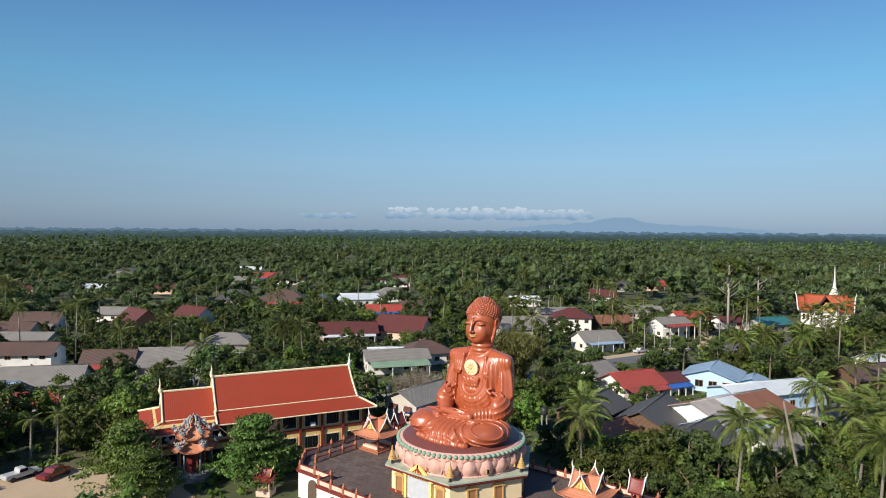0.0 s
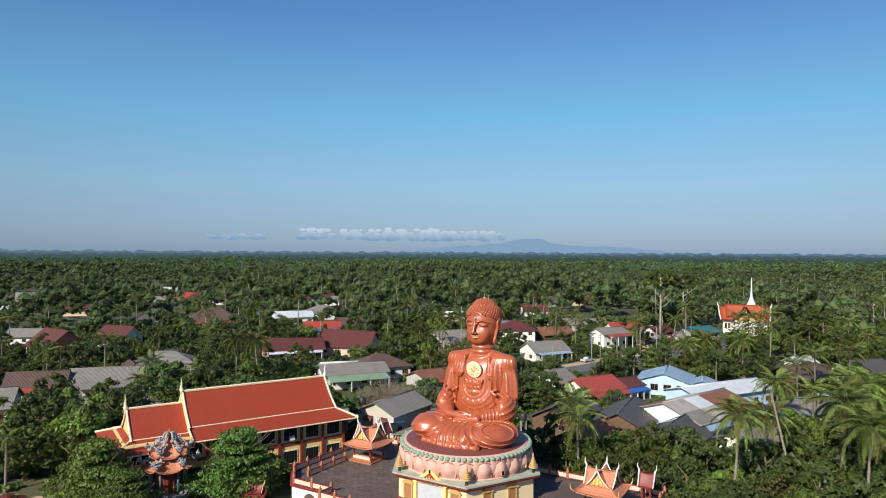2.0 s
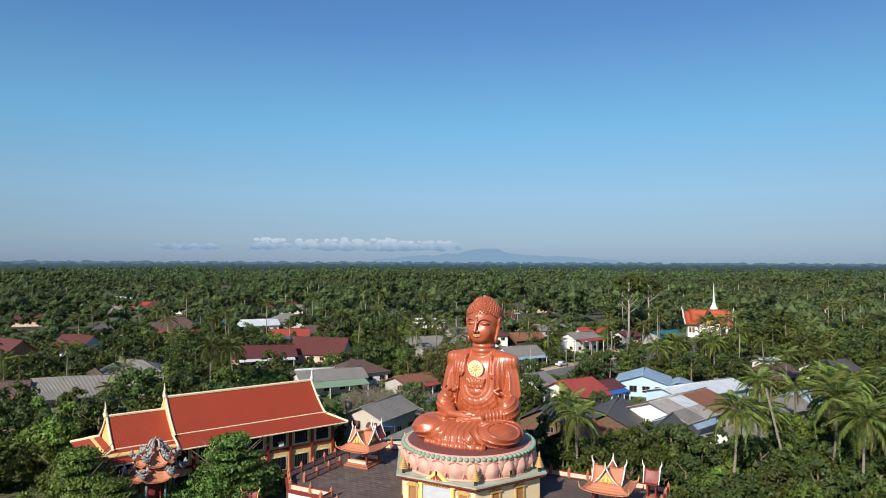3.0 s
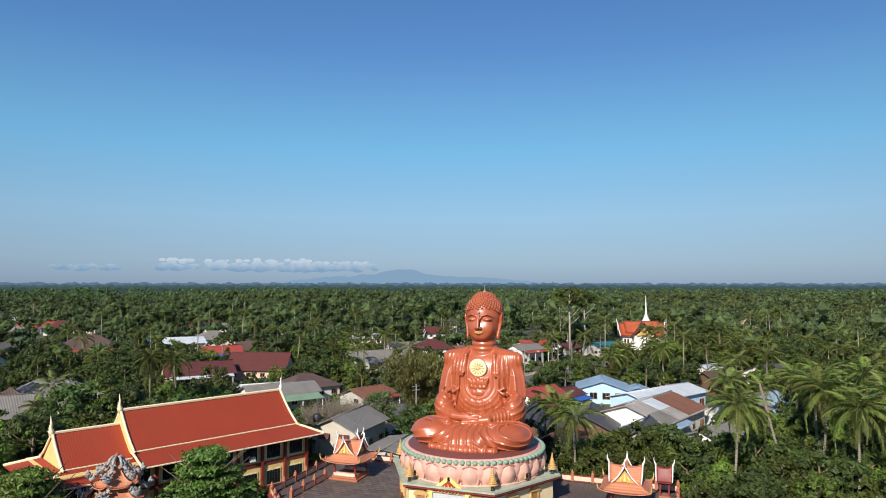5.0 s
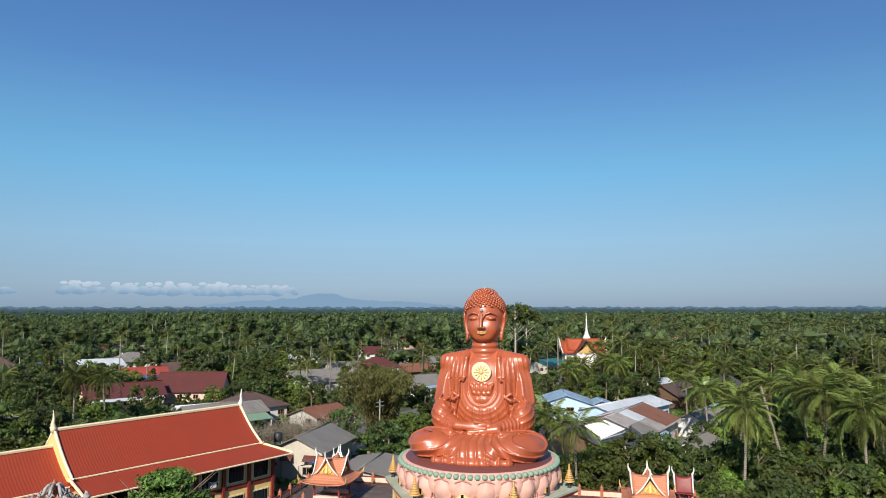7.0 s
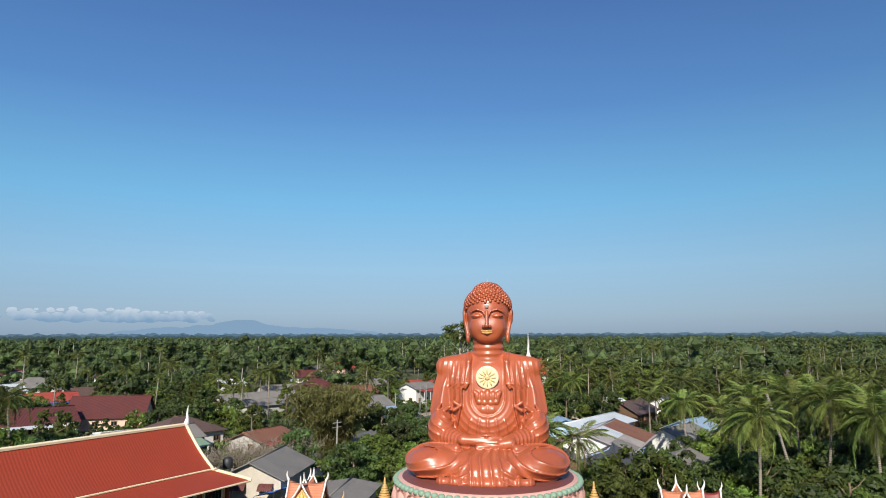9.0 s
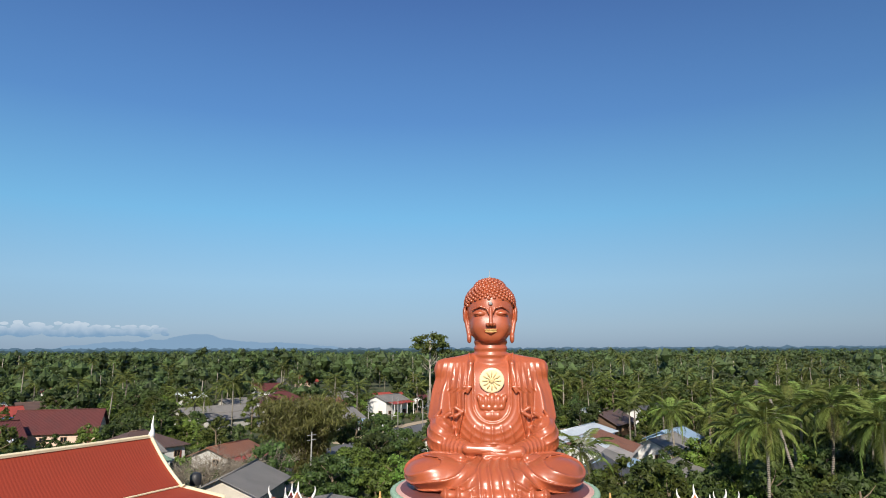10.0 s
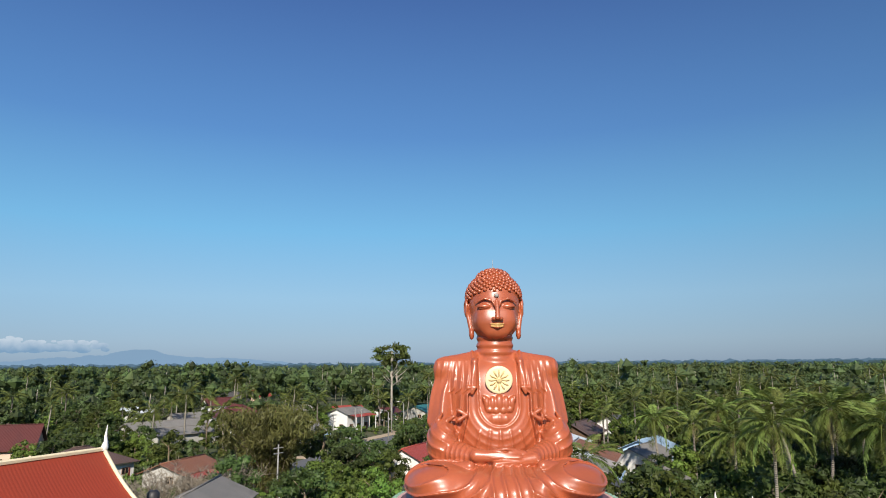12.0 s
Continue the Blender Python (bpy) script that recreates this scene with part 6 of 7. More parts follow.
def near_road(x, y, gap=6.5):
    pts = [(-8, 133), (8, 146), (25, 157.5), (49, 174.5), (68, 186), (86, 195), (128, 220), (200, 262)]
    for (a, b), (c, d) in zip(pts, pts[1:]):
        t = max(0, min(1, ((x - a) * (c - a) + (y - b) * (d - b)) / ((c - a) ** 2 + (d - b) ** 2)))
        if math.hypot(x - a - t * (c - a), y - b - t * (d - b)) < gap:
            return True
    return False


def shrine_near(x, y, extra=1.5):
    q = SHRINE.inverted() @ Vector((x, y, 0))
    p = HALL.inverted() @ Vector((x, y, 0))
    return abs(q.x) < 23 + extra and -14 - extra < q.y < 11 + extra or -22 - extra < p.x < 14 + extra and -8.5 - extra < p.y < 8.5 + extra


# trees round the temple
tree(("flat", 0), -25.0, 89.5, 20, 0.98, "broad bright green tree with flat tiers beside the hall")
tree(("flat", 1), -41.5, 87.5, 80, 0.9, "broad bright green tree with flat tiers by the car park")
tree(("flat", 0), -36.5, 82.5, 140, 0.72)
tree(("flat", 1), -66, 88.5, 10, 0.75)
tree(("round", 1), -52, 107, 30, 0.95)
tree(("round", 0), -56, 101, 30, 0.9)
tree(("tall", 0), -55, 113, 60, 0.8)
tree(("round", 2), -49, 116, 60, 0.7)
tree(("bamboo", 0), 16, 143.5, 0, 1.0)
tree(("open", 0), 101.5, 229.5, 0, 1.0, "very tall tree with pale limbs and a high crown", "tall forest trees")
tree(("open", 0), 128, 262, 80, 0.9, "", "tall forest trees")
palm(-36.4, 152.4, 12.8, 1, 0.8, 1.0)
palm(-29.8, 148.6, 12.6, 2, 0.8, 2.6)
palm(20.5, 95.5, 9.8, 3, 1.0, 1.0)
palm(35, 77, 12.5, 4, 0.85, 1.0)
palm(50, 78, 13.5, 5, 1.0, 1.6)
palm(47, 70, 12.2, 6, 1.0, 2.0)
palm(57, 84, 12.6, 7, 1.0, 1.0)
palm(62, 78, 12.0, 8, 1.0, 1.4)
palm(66, 90, 12.8, 9, 0.95, 0.8)
palm(46, 86, 10.2, 10, 0.9, 0.8)
palm(55, 72, 10.8, 11, 1.0, 0.8)
palm(74, 84, 11.8, 12, 1.0, 1.0)
palm(70, 100, 11.2, 13, 0.95, 1.0)
palm(80, 95, 12.0, 14, 1.0, 1.0)
palm(62, 105, 10.2, 15, 0.9, 1.0)
palm(90, 160, 9.5, 16, 1.0, 1.0)
palm(97, 172, 9.0, 17, 1.0, 1.0)
palm(84, 170, 8.5, 18, 1.0, 0.6)
palm(76, 165, 8.0, 19, 1.0, 0.6)
palm(-52, 138, 6.5, 20, 0.8, 0.5)
palm(-46, 146, 6.0, 21, 0.7, 0.4)
palm(-72, 92, 7.0, 22, 0.5, 0.2, "slim young areca palm by the car park", 12)
palm(-67, 93, 7.5, 23, 0.5, 0.2, "slim young areca palm by the car park", 12)
palm(-60, 96, 6.5, 24, 0.5, 0.2, "slim young areca palm by the car park", 12)
palm(-56, 96, 7.2, 25, 0.5, 0.2, "slim young areca palm by the car park", 12)

# garden trees between the houses
rnd = random.Random(7)
spots = []
tries = 0
while len(spots) < 1250 and tries < 60000:
    tries += 1
    a, r = radians(rnd.uniform(-46, 76)), 62 + 205 * math.sqrt(rnd.random())
    x, y = r * math.sin(a), r * math.cos(a)
    if y < 40 or shrine_near(x, y) or near_road(x, y):
        continue
    east = x > 22 and y < 100
    if any((x - q[0]) ** 2 + (y - q[1]) ** 2 < (q[2] + 1.6) ** 2 for q in PLACES):
        continue
    if -64 < x < -20 and 70 < y < 100 or -80 < x < -52 and 144 < y < 158 or 90 < x < 112 and 150 < y < 166 or -8 < x < 12 and 128 < y < 138:
        continue
    gap = 2.3 if east else 2.7
    if any((x - q[0]) ** 2 + (y - q[1]) ** 2 < gap * gap for q in spots):
        continue
    spots.append((x, y))
MASS = {}


def mass(mesh, m):
    """Add a posed copy of a mesh to the joined growth of its material."""
    v, f = MASS.setdefault(mesh.materials[0].name, ([], []))
    q = np.empty(len(mesh.vertices) * 3)
    mesh.vertices.foreach_get("co", q)
    a = np.array(m)
    base = sum(len(k) for k in v)
    v.append(q.reshape(-1, 3) @ a[:3, :3].T + a[:3, 3])
    f += [tuple(base + i for i in p.vertices) for p in mesh.polygons]


spots.sort(key=lambda q: math.hypot(q[0] + 10, q[1] - 50))
for n, (x, y) in enumerate(spots):
    pick = rnd.random()
    turn, s = rnd.uniform(0, 360), rnd.uniform(0.7, 1.1)
    near = n < 190
    if y > 150 and -150 < x < 105 and y < 262 - 0.2 * abs(x):
        s *= 0.74
    if near and (pick < 0.03 or (x > 60 and pick < 0.12)):
        palm(x, y, rnd.uniform(6.5, 11.0), rnd.randrange(10 ** 6), rnd.uniform(0.75, 0.95), rnd.uniform(0.3, 1.6), "coconut palm among the village gardens", 16)
        continue
    d = math.hypot(x + 12, y - 8)
    ux, uy = (x + 12) / d, (y - 8) / d
    low = near_road(x, y, 15) or any((x + 6 * ux - q[0]) ** 2 + (y + 6 * uy - q[1]) ** 2 < (q[2] + 0.5) ** 2 for q in PLACES)
    if low:
        key, s = ("bush", rnd.randrange(3)), s * 0.85
    elif pick < 0.36:
        key, s = ("bush", rnd.randrange(3)), s * 1.15
    elif pick < 0.88 or y < 150:
        key, s = ("round", rnd.randrange(5)), s * (0.75 if y < 140 and x > -20 else 0.95)
    else:
        key, s = ("tall", rnd.randrange(3)), s * 0.9
    if near:
        tree(key, x, y, turn, s)
    elif pick < 0.045 or (x > 95 and pick < 0.12):
        h = rnd.uniform(7, 12)
        for i in range(14):
            mass(FRONDS[i % 4], pose(x, y, h, 0, 0, 137.5 * i) @ pose(0, 0, 0, 0, 25 - 70 * (1 - i / 14), 0) @ Matrix.Scale(0.9, 4))
        mass(PALM_STEM, pose(x, y, 0) @ Matrix.Diagonal((1, 1, h, 1)))
    else:
        for mesh in TREES[(key[0] + "far", key[1])]:
            mass(mesh, pose(x, y, 0, 0, 0, turn) @ Matrix.Scale(s, 4))


# ---- the woods beyond, out to the horizon ----
def woods(name, seed, r0, r1, count, lumps, cards, size, mat, label, thin=0.0):
    rng = np.random.default_rng(seed)
    a = np.radians(rng.uniform(-52, 88, count))
    r = np.sqrt(rng.uniform(r0 ** 2, r1 ** 2, count))
    x, y = r * np.sin(a), r * np.cos(a)
    keep = np.ones(count, bool)
    for q in PLACES:
        # open ground round each house
        keep &= (x - q[0]) ** 2 + (y - q[1]) ** 2 > (q[2] + 4) ** 2
        back = np.hypot(q[0] + 12, q[1] - 8)
        px, py = q[0] - 9 * (q[0] + 12) / back, q[1] - 9 * (q[1] - 8) / back
        keep &= (x - px) ** 2 + (y - py) ** 2 > (q[2] * 0.8 + 2) ** 2
    keep &= ~((x > 60) & (x < 140) & (y > 283) & (y < 312))
    if thin:
        keep &= rng.random(count) > thin * (r < 430)
    x, y = x[keep], y[keep]
    n = len(x)
    stand = 1.0 + 0.22 * np.sin(x * 0.013 + 0.6 * np.sin(y * 0.02)) + 0.2 * np.sin(y * 0.017 + 1.0) + 0.12 * np.sin(x * 0.06 + y * 0.045)
    h = (6.0 + 10.5 * rng.random(n) ** 1.4) * stand
    tall = rng.random(n) < 0.13
    h = h * np.where(tall, rng.uniform(1.2, 1.5, n), 1.0)
    h = np.minimum(h, 23 - 3 * rng.random(n))
    w = np.minimum(h, 14) * rng.uniform(0.34, 0.54, n)
    c = []
    for k in range(lumps):
        c.append(np.stack([x + rng.normal(0, 0.5, n) * w, y + rng.normal(0, 0.5, n) * w, h - w * 0.5 - rng.uniform(0, 1.5, n) * w * (k / lumps + 0.25), w * rng.uniform(0.34, 0.66, n)], 1))
    c = np.concatenate(c)
    v0, f0 = small_core(rng, c, 0.72)
    v1, f1 = leaves(rng, c, size, cards, 1.25, three=True)
    me = mesh_of(name, np.concatenate([v0, v1]), np.concatenate([f0, f1 + len(v0)]), mat)
    tagged(part(name, me, mat), label, "woods", kind="stuff")
    # bare stems under the tallest crowns of the nearer woods
    if r0 < 400:
        bm = bmesh.new()
        for q in np.argwhere(tall)[:, 0]:
            tube(bm, [(x[q], y[q], 0), (x[q] + rng.normal(0, 0.4), y[q], h[q] * 0.85)], [0.24, 0.1], 4)
        tagged(part("far_stems", bm, PALE_BARK), "pale bare stems of tall trees in the woods", "trees", kind="stuff")


woods("far_woods", 1, 245, 480, 2100, 7, 34, 0.54, LEAF_FAR, "mixed green woods behind the village", 0.2)
woods("far_woods", 2, 480, 1000, 4300, 5, 13, 1.0, LEAF_FAR, "dense green woods of the plain")
woods("far_woods", 3, 1000, 2000, 5600, 3, 7, 1.9, LEAF_FAR, "dense distant woods of the plain")


def far_palms(seed, count):
    rng = random.Random(seed)
    bm = bmesh.new()
    low = [frond_mesh("frond", 40 + i, 4.0 + 0.25 * i, 0.42 + 0.16 * i, 11, PALM_LEAF, 1.9) for i in range(4)]
    base = [np.array([v.co[:] for v in f.vertices]) for f in low]
    polys = [np.array([p.vertices[:] for p in f.polygons]) for f in low]
    verts, faces, total, made = [], [], 0, 0
    while made < count:
        a, r = radians(rng.uniform(-45, 80)), 190 + 480 * rng.random() ** 1.3
        x, y = r * math.sin(a), r * math.cos(a)
        if noise.noise((x * 0.012, y * 0.012, 2)) < -0.12 and x < 60:
            continue
        made += 1
        h, grow = rng.uniform(7, 17), rng.uniform(0.65, 1.15)
        if near_road(x, y) or any((x - q[0]) ** 2 + (y - q[1]) ** 2 < (q[2] + 3) ** 2 for q in PLACES):
            continue
        for i in range(12):
            k = min(3, i * 4 // 12)
            m = np.array(pose(x, y, h, 0, 0, 137.5 * i) @ pose(0, 0, 0, 0, -48 + 92 * i / 12, 0) @ Matrix.Scale(grow, 4))
            verts.append(base[k] @ m[:3, :3].T + m[:3, 3])
            faces.append(polys[k] + total)
            total += len(base[k])
        tube(bm, [(x + rng.uniform(-1, 1), y, 0), (x, y, h)], [0.2, 0.14], 4)
    tagged(part("far_palms", mesh_of("far_palms", np.concatenate(verts), np.concatenate(faces), PALM_LEAF), None), "feathery palm crowns rising from the woods", "palms", kind="stuff")
    tagged(part("far_palm_trunks", bm, PALM_BARK), "thin pale palm trunks in the woods", "palms", kind="stuff")


far_palms(5, 330)


# dense growth below the terrace
rnd = random.Random(21)
thick = []
tries = 0
while len(thick) < 230 and tries < 8000:
    tries += 1
    x, y = rnd.uniform(18, 92), rnd.uniform(46, 104)
    if shrine_near(x, y, 0.5) or any((x - q[0]) ** 2 + (y - q[1]) ** 2 < (q[2] + 0.5) ** 2 for q in PLACES) or any((x - q[0]) ** 2 + (y - q[1]) ** 2 < 7.5 for q in thick):
        continue
    thick.append((x, y))
    if rnd.random() < 0.35:
        key, s, label = ("bush", rnd.randrange(3)), rnd.uniform(1.0, 1.4), "dense green bush below the terrace"
    else:
        key, s, label = ("round", rnd.randrange(5)), rnd.uniform(0.5, 0.78), "leafy green tree below the terrace"
    if len(thick) < 90:
        tree(key, x, y, rnd.uniform(0, 360), s, label)
    else:
        turn = rnd.uniform(0, 360)
        for mesh in TREES[(key[0] + "far", key[1])]:
            mass(mesh, pose(x, y, 0, 0, 0, turn) @ Matrix.Scale(s, 4))
for key, (v, f) in MASS.items():
    me = mesh_of("garden_growth", np.concatenate(v), f, bpy.data.materials[key])
    tagged(part("garden_growth", me, None), "mixed trees and bushes filling the village gardens", "trees", kind="stuff")


# ---- small things round the temple ----
def dragon_pagoda(x, y):
    ob = thing("pagoda", pose(x, y, 0, 0, 0, 15), "small two-tiered pagoda with red tiles and grey carved dragons", "pagoda")
    PLACES.append((x, y, 4))
    bm = bmesh.new()
    lathe(bm, [(3.3, 0), (3.3, 0.5), (2.9, 0.55), (2.9, 0.9)], 6, smooth=False)
    part("base", bm, STONE, ob)
    for k in range(6):
        a = k * math.pi / 3
        bm = bmesh.new()
        lathe(bm, [(0.16, 0.9), (0.14, 4.3)], 8, 2.1 * math.cos(a), 2.1 * math.sin(a))
        part("post", bm, material("blue_grey_post", (0.12, 0.2, 0.24), rough=0.6), ob)
    bm = bmesh.new()
    lathe(bm, [(1.2, 0.9), (1.2, 4.2)], 6, smooth=False)
    part("core", bm, MAROON, ob)
    for tier, (r, z, top) in enumerate(((3.3, 4.1, 5.9), (2.5, 5.7, 8.2))):
        for k in range(6):
            bm = bmesh.new()
            a0, a1 = k * math.pi / 3, (k + 1) * math.pi / 3
            rows = []
            for j in range(7):
                v = j / 6
                rr = r * (1 - v) + 0.12 * v + (1.1 * v if tier == 0 else 0)
                zz = z + (top - z) * (v - 0.2 * math.sin(math.pi * v))
                rows.append([(rr * (math.cos(a0) * (1 - u) + math.cos(a1) * u), rr * (math.sin(a0) * (1 - u) + math.sin(a1) * u), zz + 0.5 * (1 - v) ** 2 * abs(2 * u - 1) ** 3) for u in (0, 0.17, 0.33, 0.5, 0.67, 0.83, 1)])
            sheet(bm, rows, 0.1, smooth=True)
            part("roof_side", bm, TERRACOTTA, ob)
            bm = bmesh.new()
            pts, rad = [], []
            for j in range(16):
                v = j / 15
                rr = (r + 0.35) * (1 - v) + 0.3 * v + (1.0 * v if tier == 0 else 0)
                zz = z + 0.75 + (top - z - 0.3) * (v - 0.2 * math.sin(math.pi * v)) + 0.16 * math.sin(j * 1.5) + 0.45 * (v < 0.12)
                aa = a0 + 0.09 * math.sin(j * 1.1 + k)
                pts.append((rr * math.cos(aa), rr * math.sin(aa), zz))
                rad.append(0.24 * (1 - 0.6 * v) + 0.05 * (j % 2))
            tube(bm, pts, rad, 6)
            ridge = part("dragon_ridge", bm, STONE, ob, "grey carved dragon on the roof ridge")
            for j in (1, 2, 4, 6, 8, 10):
                q = Vector(pts[j])
                for s2 in (-1, 1):
                    bm = bmesh.new()
                    tube(bm, [q, q + Vector((0.25 * s2 * math.sin(a0), -0.25 * s2 * math.cos(a0), 0.3)), q + Vector((0.42 * s2 * math.sin(a0), -0.42 * s2 * math.cos(a0), 0.12))], [0.11, 0.09, 0.02], 5)
                    part("fin", bm, STONE, ridge)
    bm = bmesh.new()
    lathe(bm, [(0.28, 8.1), (0.34, 8.25), (0.16, 8.4), (0.24, 8.6), (0.04, 9.0)], 10)
    part("finial", bm, TERRACOTTA_PAINT, ob)


def spirit_shrine(x, y, turn):
    ob = thing("small_shrine", pose(x, y, 0, 0, 0, turn), "small cream open shrine with red tiled roof", "shrine")
    bm = bmesh.new()
    box(bm, -1.0, 1.0, -0.9, 0.9, 0, 0.7, 0.04)
    part("base", bm, CREAM_PINK, ob)
    for a in (-0.75, 0.75):
        for b in (-0.65, 0.65):
            bm = bmesh.new()
            lathe(bm, [(0.12, 0.7), (0.1, 0.8), (0.1, 2.1), (0.14, 2.2)], 8, a, b)
            part("post", bm, CREAM, ob)
    for z0, z1, l, w in ((2.15, 2.75, 1.3, 1.25), (2.65, 3.5, 0.9, 0.8)):
        bm = bmesh.new()
        gable_roof(bm, l, w, z0, z1, 0.12, flare=0.15)
        part("roof", bm, MAROON, ob)
    bm = bmesh.new()
    for s2 in (-1, 1):
        horn(bm, s2 * 0.98, 0, 3.5, s2, 0, 0.55, 0.07)
        tube(bm, [(s2 * 0.93, -0.8, 2.68), (s2 * 0.95, 0, 3.6), (s2 * 0.93, 0.8, 2.68)], [0.05, 0.06, 0.05], 6)
    part("trim", bm, GOLD, ob)
    bm = bmesh.new()
    lathe(bm, [(0.3, 0.7), (0.25, 0.9), (0.18, 1.2), (0.1, 1.5)], 10)
    part("figure", bm, GOLD, ob)


def car(x, y, turn, paint, label, kind):
    ob = thing("pickup_truck" if kind == "pickup" else "car", pose(x, y, 0.0, 0, 0, turn), label, "truck" if kind == "pickup" else "car")
    def hull(name, outline, w, mat, parent, inset=0.0):
        bm = bmesh.new()
        a, b = [bm.verts.new((px, -w, pz)) for px, pz in outline], [bm.verts.new((px, w, pz)) for px, pz in outline]
        bm.faces.new(a)
        bm.faces.new(b[::-1])
        for i in range(len(outline)):
            j = (i + 1) % len(outline)
            bm.faces.new((a[j], a[i], b[i], b[j]))
        bmesh.ops.recalc_face_normals(bm, faces=bm.faces)
        bmesh.ops.bevel(bm, geom=bm.edges[:], offset=0.06, segments=2, affect="EDGES")
        return part(name, bm, mat, parent)
    hull("body", [(-2.3, 0.4), (2.3, 0.4), (2.35, 0.75), (1.1, 0.98), (-2.3, 1.0)], 0.86, paint, ob)
    hull("cabin", [(-1.2 if kind != "pickup" else -0.6, 0.95), (1.1, 0.95), (0.5, 1.5), (-0.8 if kind != "pickup" else -0.45, 1.52)], 0.74, paint, ob)
    hull("windscreen", [(0.98, 1.0), (1.13, 1.0), (0.58, 1.46), (0.48, 1.46)], 0.68, GLASS_DARK, ob)
    for s2 in (-1, 1):
        bm = bmesh.new()
        box(bm, -0.5, 0.55, s2 * 0.75 - 0.012, s2 * 0.75 + 0.012, 1.05, 1.42)
        part("side_window", bm, GLASS_DARK, ob)
        for xx in (-1.45, 1.45):
            bm = bmesh.new()
            lathe(bm, [(0.2, -0.12), (0.33, -0.11), (0.34, 0.0), (0.33, 0.11), (0.2, 0.12)], 14)
            w = part("wheel", bm, DARK, ob)
            w.matrix_local = pose(xx, s2 * 0.8, 0.34, 90, 0, 0)
        bm = bmesh.new()
        box(bm, 2.28, 2.36, s2 * 0.6 - 0.15, s2 * 0.6 + 0.15, 0.62, 0.76)
        part("headlight", bm, WHITE, ob)


def utility_pole(x, y, h, turn, label="grey concrete utility pole with cross-arms", lamp=False):
    ob = thing("street_lamp" if lamp else "utility_pole", pose(x, y, 0, 0, 0, turn), label, "street lamp" if lamp else "utility pole", "poles along the road")
    bm = bmesh.new()
    tube(bm, [(0, 0, -0.2), (0, 0, h)], [0.15, 0.09], 8)
    part("pole", bm, CONCRETE, ob)
    if lamp:
        bm = bmesh.new()
        tube(bm, [(0, 0, h - 0.1), (0.5, 0, h + 0.4), (1.6, 0, h + 0.55)], [0.06, 0.05, 0.05], 6)
        part("arm", bm, CONCRETE, ob)
        bm = bmesh.new()
        box(bm, 1.4, 2.1, -0.12, 0.12, h + 0.45, h + 0.6, 0.03)
        part("lamp_head", bm, WHITE, ob)
    else:
        for z in (h - 0.5, h - 1.2):
            bm = bmesh.new()
            box(bm, -0.9, 0.9, -0.06, 0.06, z, z + 0.1)
            part("cross_arm", bm, CONCRETE, ob)


dragon_pagoda(-34.1, 91.4)
spirit_shrine(-22.3, 85.2, -10)
car(-57.6, 90.2, 60, material("white_car_paint", (0.5, 0.51, 0.52), rough=0.25, vary=0.05, coat=0.5), "white pickup truck parked under trees", "pickup")
car(-53.2, 90.6, 75, material("red_car_paint", (0.16, 0.015, 0.015), rough=0.25, vary=0.05, coat=0.5), "dark red parked car under trees", "saloon")
car(57.5, 186.5, 32, bpy.data.materials["white_car_paint"], "white car standing on the village road", "saloon")
car(46, 133.5, 30, material("grey_car_paint", (0.1, 0.1, 0.11), rough=0.3, vary=0.05), "dark grey car parked by the red roofed house", "saloon")
for x, y, h, turn in ((40.5, 165.9, 8.5, 30), (58, 184.5, 8.5, 30), (62, 188, 8.0, 30), (80, 200, 8.5, 30), (20, 150, 8.5, 35), (12, 133, 8.0, 20), (-70, 105, 8.5, 0), (-44, 143, 8.0, 10)):
    utility_pole(x, y, h, turn)
for x, y, h, turn in ((63, 178, 7.5, 120), (88, 205, 7.5, 120), (-18, 131, 7.5, 90)):
    utility_pole(x, y, h, turn, "curved grey street lamp beside the road", True)
bm = bmesh.new()
tube(bm, [(44, 76.5, -0.2), (43.2, 77.8, 6), (42, 79.3, 14.4)], [0.2, 0.17, 0.13], 8)
stub = thing("dead_palm", pose(0, 0, 0), "bare pale trunk of a dead palm", "tree")
part("trunk", bm, PALM_BARK, stub)


# ---- terrace paving, stone by stone ----
rnd = random.Random(3)
bm = bmesh.new()
box(bm, -0.48, 0.48, -0.31, 0.31, 0, 0.022, 0.0)
for v in bm.verts:
    if v.co.z > 0.01:
        v.co.x *= 0.985
        v.co.y *= 0.98
SLAB = bpy.data.meshes.new("paving_slab")
bm.to_mesh(SLAB)
bm.free()
SLAB.materials.append(PAVING)
terrace = bpy.data.objects["terrace"]
rest_v, rest_f, made = [], [], 0
base = np.array([v.co[:] for v in SLAB.vertices])
quads = np.array([f.vertices[:] for f in SLAB.polygons])
for j in range(33):
    for i in range(43):
        x, y = -20.9 + i + 0.5 * (j % 2), -11.7 + 0.65 * j
        if abs(x) > 21.0 or y > 9.0 or (abs(x) > 12.2 and y < -9.9) or (abs(x) > 18 and abs(x) - 21.2 > y + 7.0) or math.hypot(x, y) < 7.6:
            continue
        if -18.5 < x < -8.5 and -10.5 < y < 6 and made < 298:
            made += 1
            part("paving_slab", SLAB, None, terrace).matrix_local = pose(x, y, 3.575 + rnd.uniform(0, 0.006), rnd.uniform(-0.2, 0.2), rnd.uniform(-0.2, 0.2), 0)
        else:
            rest_f += (quads + len(rest_v)).tolist()
            rest_v += (base + np.array((x, y, 3.575 + rnd.uniform(0, 0.006)))).tolist()
tagged(part("paving_rest", mesh_of("paving_rest", rest_v, rest_f, PAVING), None, terrace), kind="stuff")


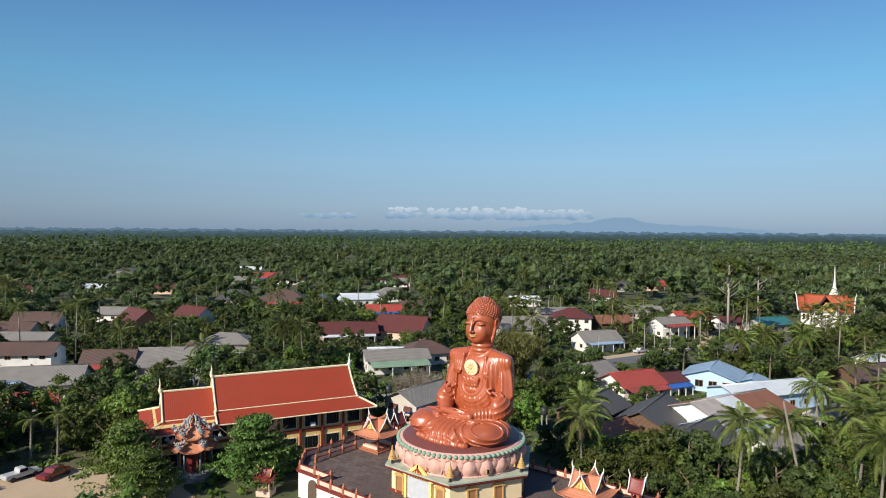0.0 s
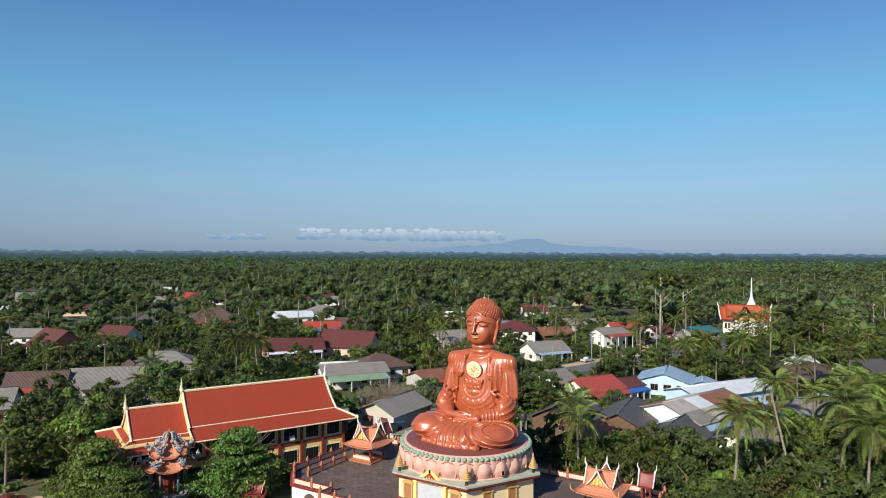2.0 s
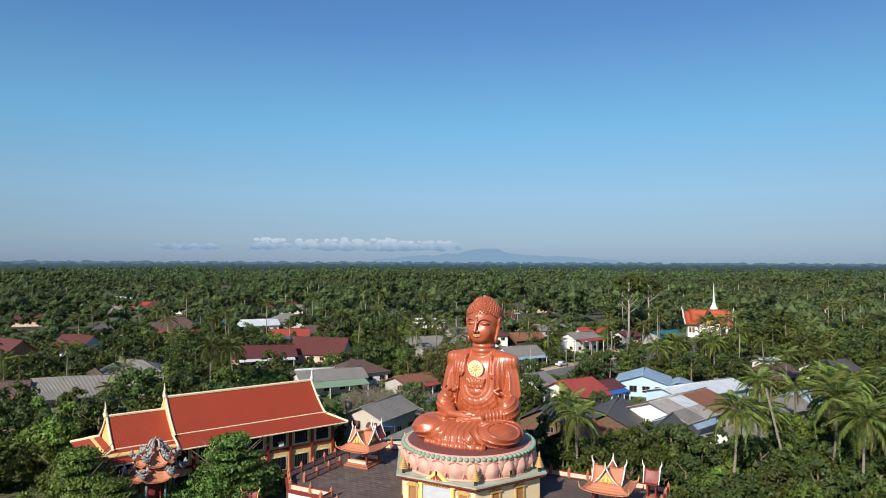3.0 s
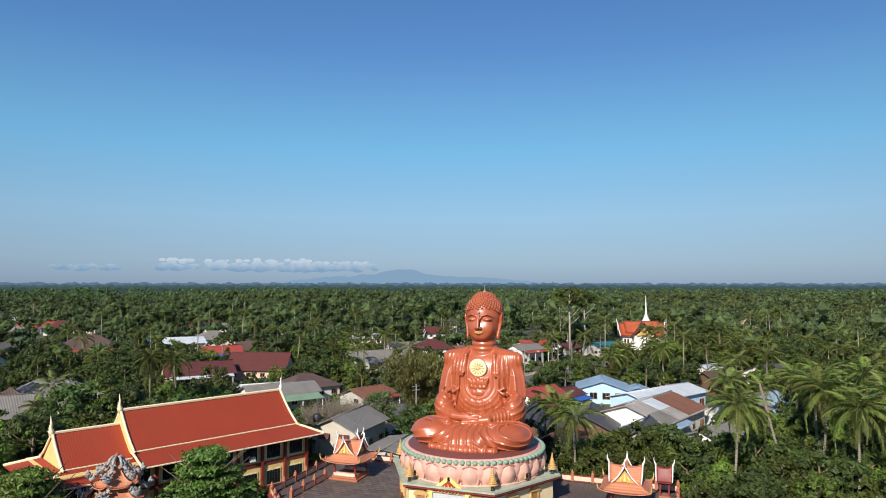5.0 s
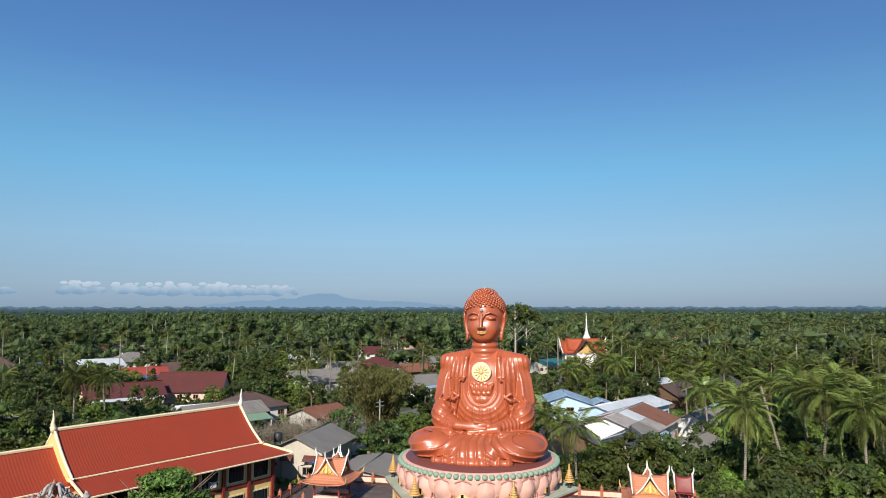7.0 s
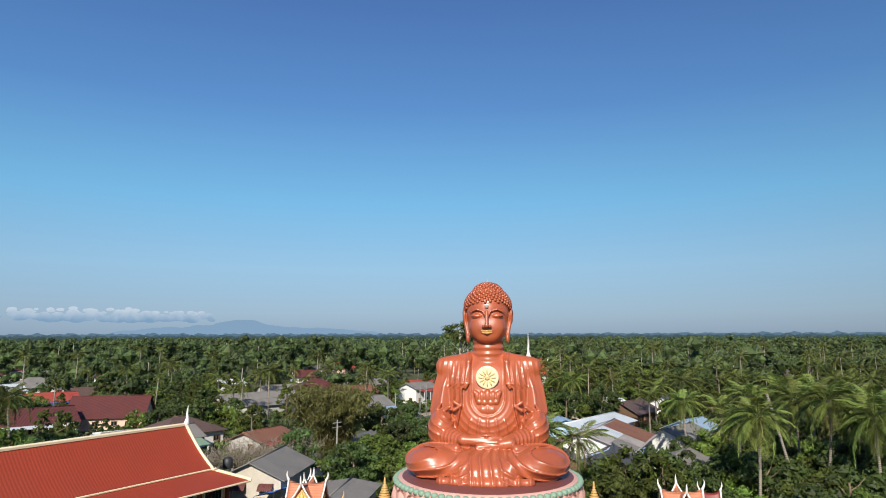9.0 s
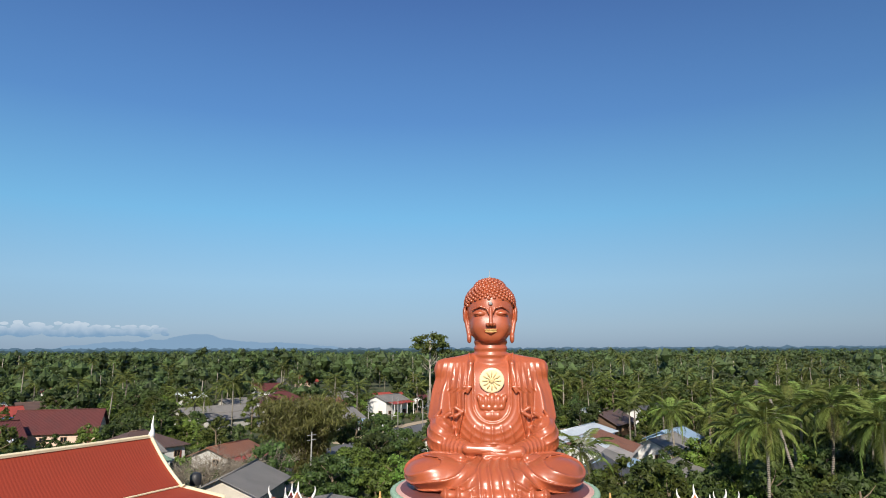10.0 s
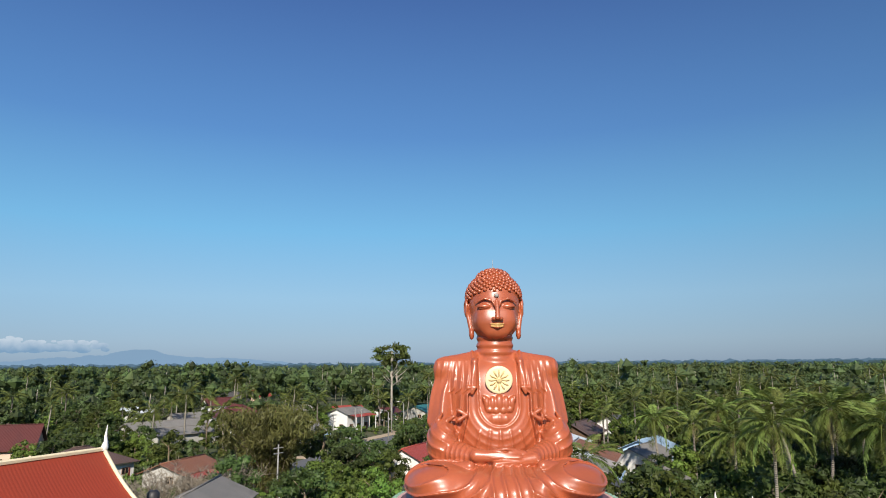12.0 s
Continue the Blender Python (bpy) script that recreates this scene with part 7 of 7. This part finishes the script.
# ---- undergrowth: low scrub and grass tufts over the open ground ----
def undergrowth(name, seed, count, r0, r1, size, mat, label):
    rng = np.random.default_rng(seed)
    a, r = np.radians(rng.uniform(-50, 82, count)), np.sqrt(rng.uniform(r0 ** 2, r1 ** 2, count))
    x, y = r * np.sin(a), r * np.cos(a)
    keep = np.array([not (shrine_near(p, q, 0.3) or near_road(p, q) or -62 < p < -32 and 70 < q < 92 or -78 < p < -54 and 146 < q < 157) for p, q in zip(x, y)])
    for q in PLACES:
        keep &= (x - q[0]) ** 2 + (y - q[1]) ** 2 > (q[2] * 0.75) ** 2
    x, y = x[keep], y[keep]
    n = len(x)
    h = size * rng.uniform(0.35, 1.0, n)
    c = np.concatenate([np.stack([x + rng.normal(0, 0.8, n) * size, y + rng.normal(0, 0.8, n) * size, h * 0.45, h], 1) for _ in range(2)])
    v0, f0 = small_core(rng, c, 0.65)
    v1, f1 = leaves(rng, c, 0.32 * size + 0.1, 14, 1.1, three=True)
    me = mesh_of(name, [*v0.tolist(), *v1.tolist()], [*f0.tolist(), *(f1 + len(v0)).tolist()], mat)
    return tagged(part(name, me, None), label, "scrub", kind="stuff")


undergrowth("scrub", 11, 2600, 60, 170, 0.95, LEAF, "low green scrub between the gardens")
undergrowth("scrub", 12, 4200, 170, 330, 1.5, LEAF_FAR, "low green scrub between far gardens")


def bare_shrub(x, y, h, seed):
    rng = random.Random(seed)
    ob = thing("bare_tree", pose(x, y, 0), "dry grey leafless tree with fine twigs", "tree")
    bm = bmesh.new()
    tube(bm, [(0, 0, -0.2), (0.1, 0, h * 0.3)], [0.2, 0.14], 6)
    part("trunk", bm, TWIG, ob)
    for _ in range(26):
        a, lean = rng.uniform(0, 6.28), rng.uniform(0.3, 1.0)
        d = Vector((math.cos(a) * lean, math.sin(a) * lean, 1)).normalized()
        start = Vector((0.05, 0, h * rng.uniform(0.12, 0.3)))
        length = h * rng.uniform(0.55, 0.85)
        bm = bmesh.new()
        tube(bm, [start, start + d * length * 0.5, start + d * length + Vector((0, 0, 0.3))], [0.08, 0.05, 0.015], 5)
        for _ in range(26):
            q = start + d * length * rng.uniform(0.35, 1.0)
            e = Vector((rng.uniform(-1, 1), rng.uniform(-1, 1), rng.uniform(0, 1))).normalized()
            tube(bm, [q, q + e * rng.uniform(0.7, 1.7)], [0.028, 0.01], 3)
        part("branch", bm, TWIG, ob)


bare_shrub(-4, 130.5, 7.2, 1)
bare_shrub(1.5, 133, 6.0, 2)
bare_shrub(-8, 132, 5.4, 3)
bare_shrub(3.5, 128.5, 7.0, 4)
bare_shrub(-0.5, 127.8, 6.2, 5)
for x, y, k, s in ((4, 128, 4, 0.7), (12, 124, 1, 0.75), (17, 127, 0, 0.7), (22, 131, 2, 0.75), (26, 126, 3, 0.65), (14, 116, 1, 0.6), (30, 136, 2, 0.7), (27, 147, 4, 0.8), (36, 154, 2, 0.75)):
    tree(("round", k), x, y, 40 * k, s, "rounded green garden tree behind the shrine")


def tarpaulin(x, y, z, turn, mat, label, w=3.2, d=2.4):
    ob = thing("awning", pose(x, y, 0, 0, 0, turn), label, "awning")
    bm = bmesh.new()
    sheet(bm, [[(w * (u - 0.5), d * (v - 0.5), z - 0.8 * v + 0.12 * math.sin(5 * u + 3 * v)) for u in (0, 0.25, 0.5, 0.75, 1)] for v in (0, 0.33, 0.67, 1)][::-1], 0.03, smooth=True)
    part("cloth", bm, mat, ob)
    for a in (-0.5, 0.5):
        for b in (-0.5, 0.5):
            bm = bmesh.new()
            tube(bm, [(a * w, b * d, 0), (a * w, b * d, z - 0.8 * (b + 0.5))], [0.04, 0.04], 6)
            part("pole", bm, DARK, ob)


tarpaulin(-4.5, 112.5, 3.6, 30, R_STRONG_BLUE, "bright blue cloth awning behind the terrace", 4.5, 3.0)
for y in (-2.0, 1.4):
    ob = thing("awning", pose(-3.3, 119.8, 0, 0, 0, 50.6) @ pose(-5.47, y, 3.0, 0, 0, -90), "small dark red sheet awning on the grey house", "awning")
    bm = bmesh.new()
    sheet(bm, [[(-0.9, 0.0, 0.7), (0.9, 0.0, 0.7)], [(-0.9, -0.45, 0.45), (0.9, -0.45, 0.45)], [(-0.9, -0.8, 0.0), (0.9, -0.8, 0.0)]], 0.03)
    part("sheet", bm, R_MAROON, ob)
for x, y, z in ((18, 110.5, 3.6), (-9, 117.5, 5.4)):
    ob = thing("water_tank", pose(x, y, 0), "black plastic water tank on a stand", "water tank")
    bm = bmesh.new()
    lathe(bm, [(0.55, z), (0.6, z + 0.1), (0.6, z + 1.0), (0.4, z + 1.25), (0.18, z + 1.3)], 16)
    part("tank", bm, DARK, ob)
    for a in (-0.4, 0.4):
        for b in (-0.4, 0.4):
            bm = bmesh.new()
            box(bm, a - 0.06, a + 0.06, b - 0.06, b + 0.06, 0, z)
            part("leg", bm, CONCRETE, ob)


def bell_tower(x, y):
    ob = thing("tower", pose(x, y, 0, 0, 0, 12), "small white square tower with brown pyramid roof", "tower")
    PLACES.append((x, y, 3))
    bm = bmesh.new()
    box(bm, -1.3, 1.3, -1.3, 1.3, 0, 3.6)
    part("wall", bm, WHITE, ob)
    for a in (-1.05, 1.05):
        for b in (-1.05, 1.05):
            bm = bmesh.new()
            box(bm, a - 0.15, a + 0.15, b - 0.15, b + 0.15, 3.6, 5.2)
            part("pillar", bm, WHITE, ob)
    bm = bmesh.new()
    curved_roof(bm, 1.8, 5.1, 6.6, 0.1, 0.05)
    part("roof", bm, R_BROWN, ob)
    house_window(ob, pose(0, -1.32, 1.2), 0.8, 1.2)


bell_tower(-62.8, 164)
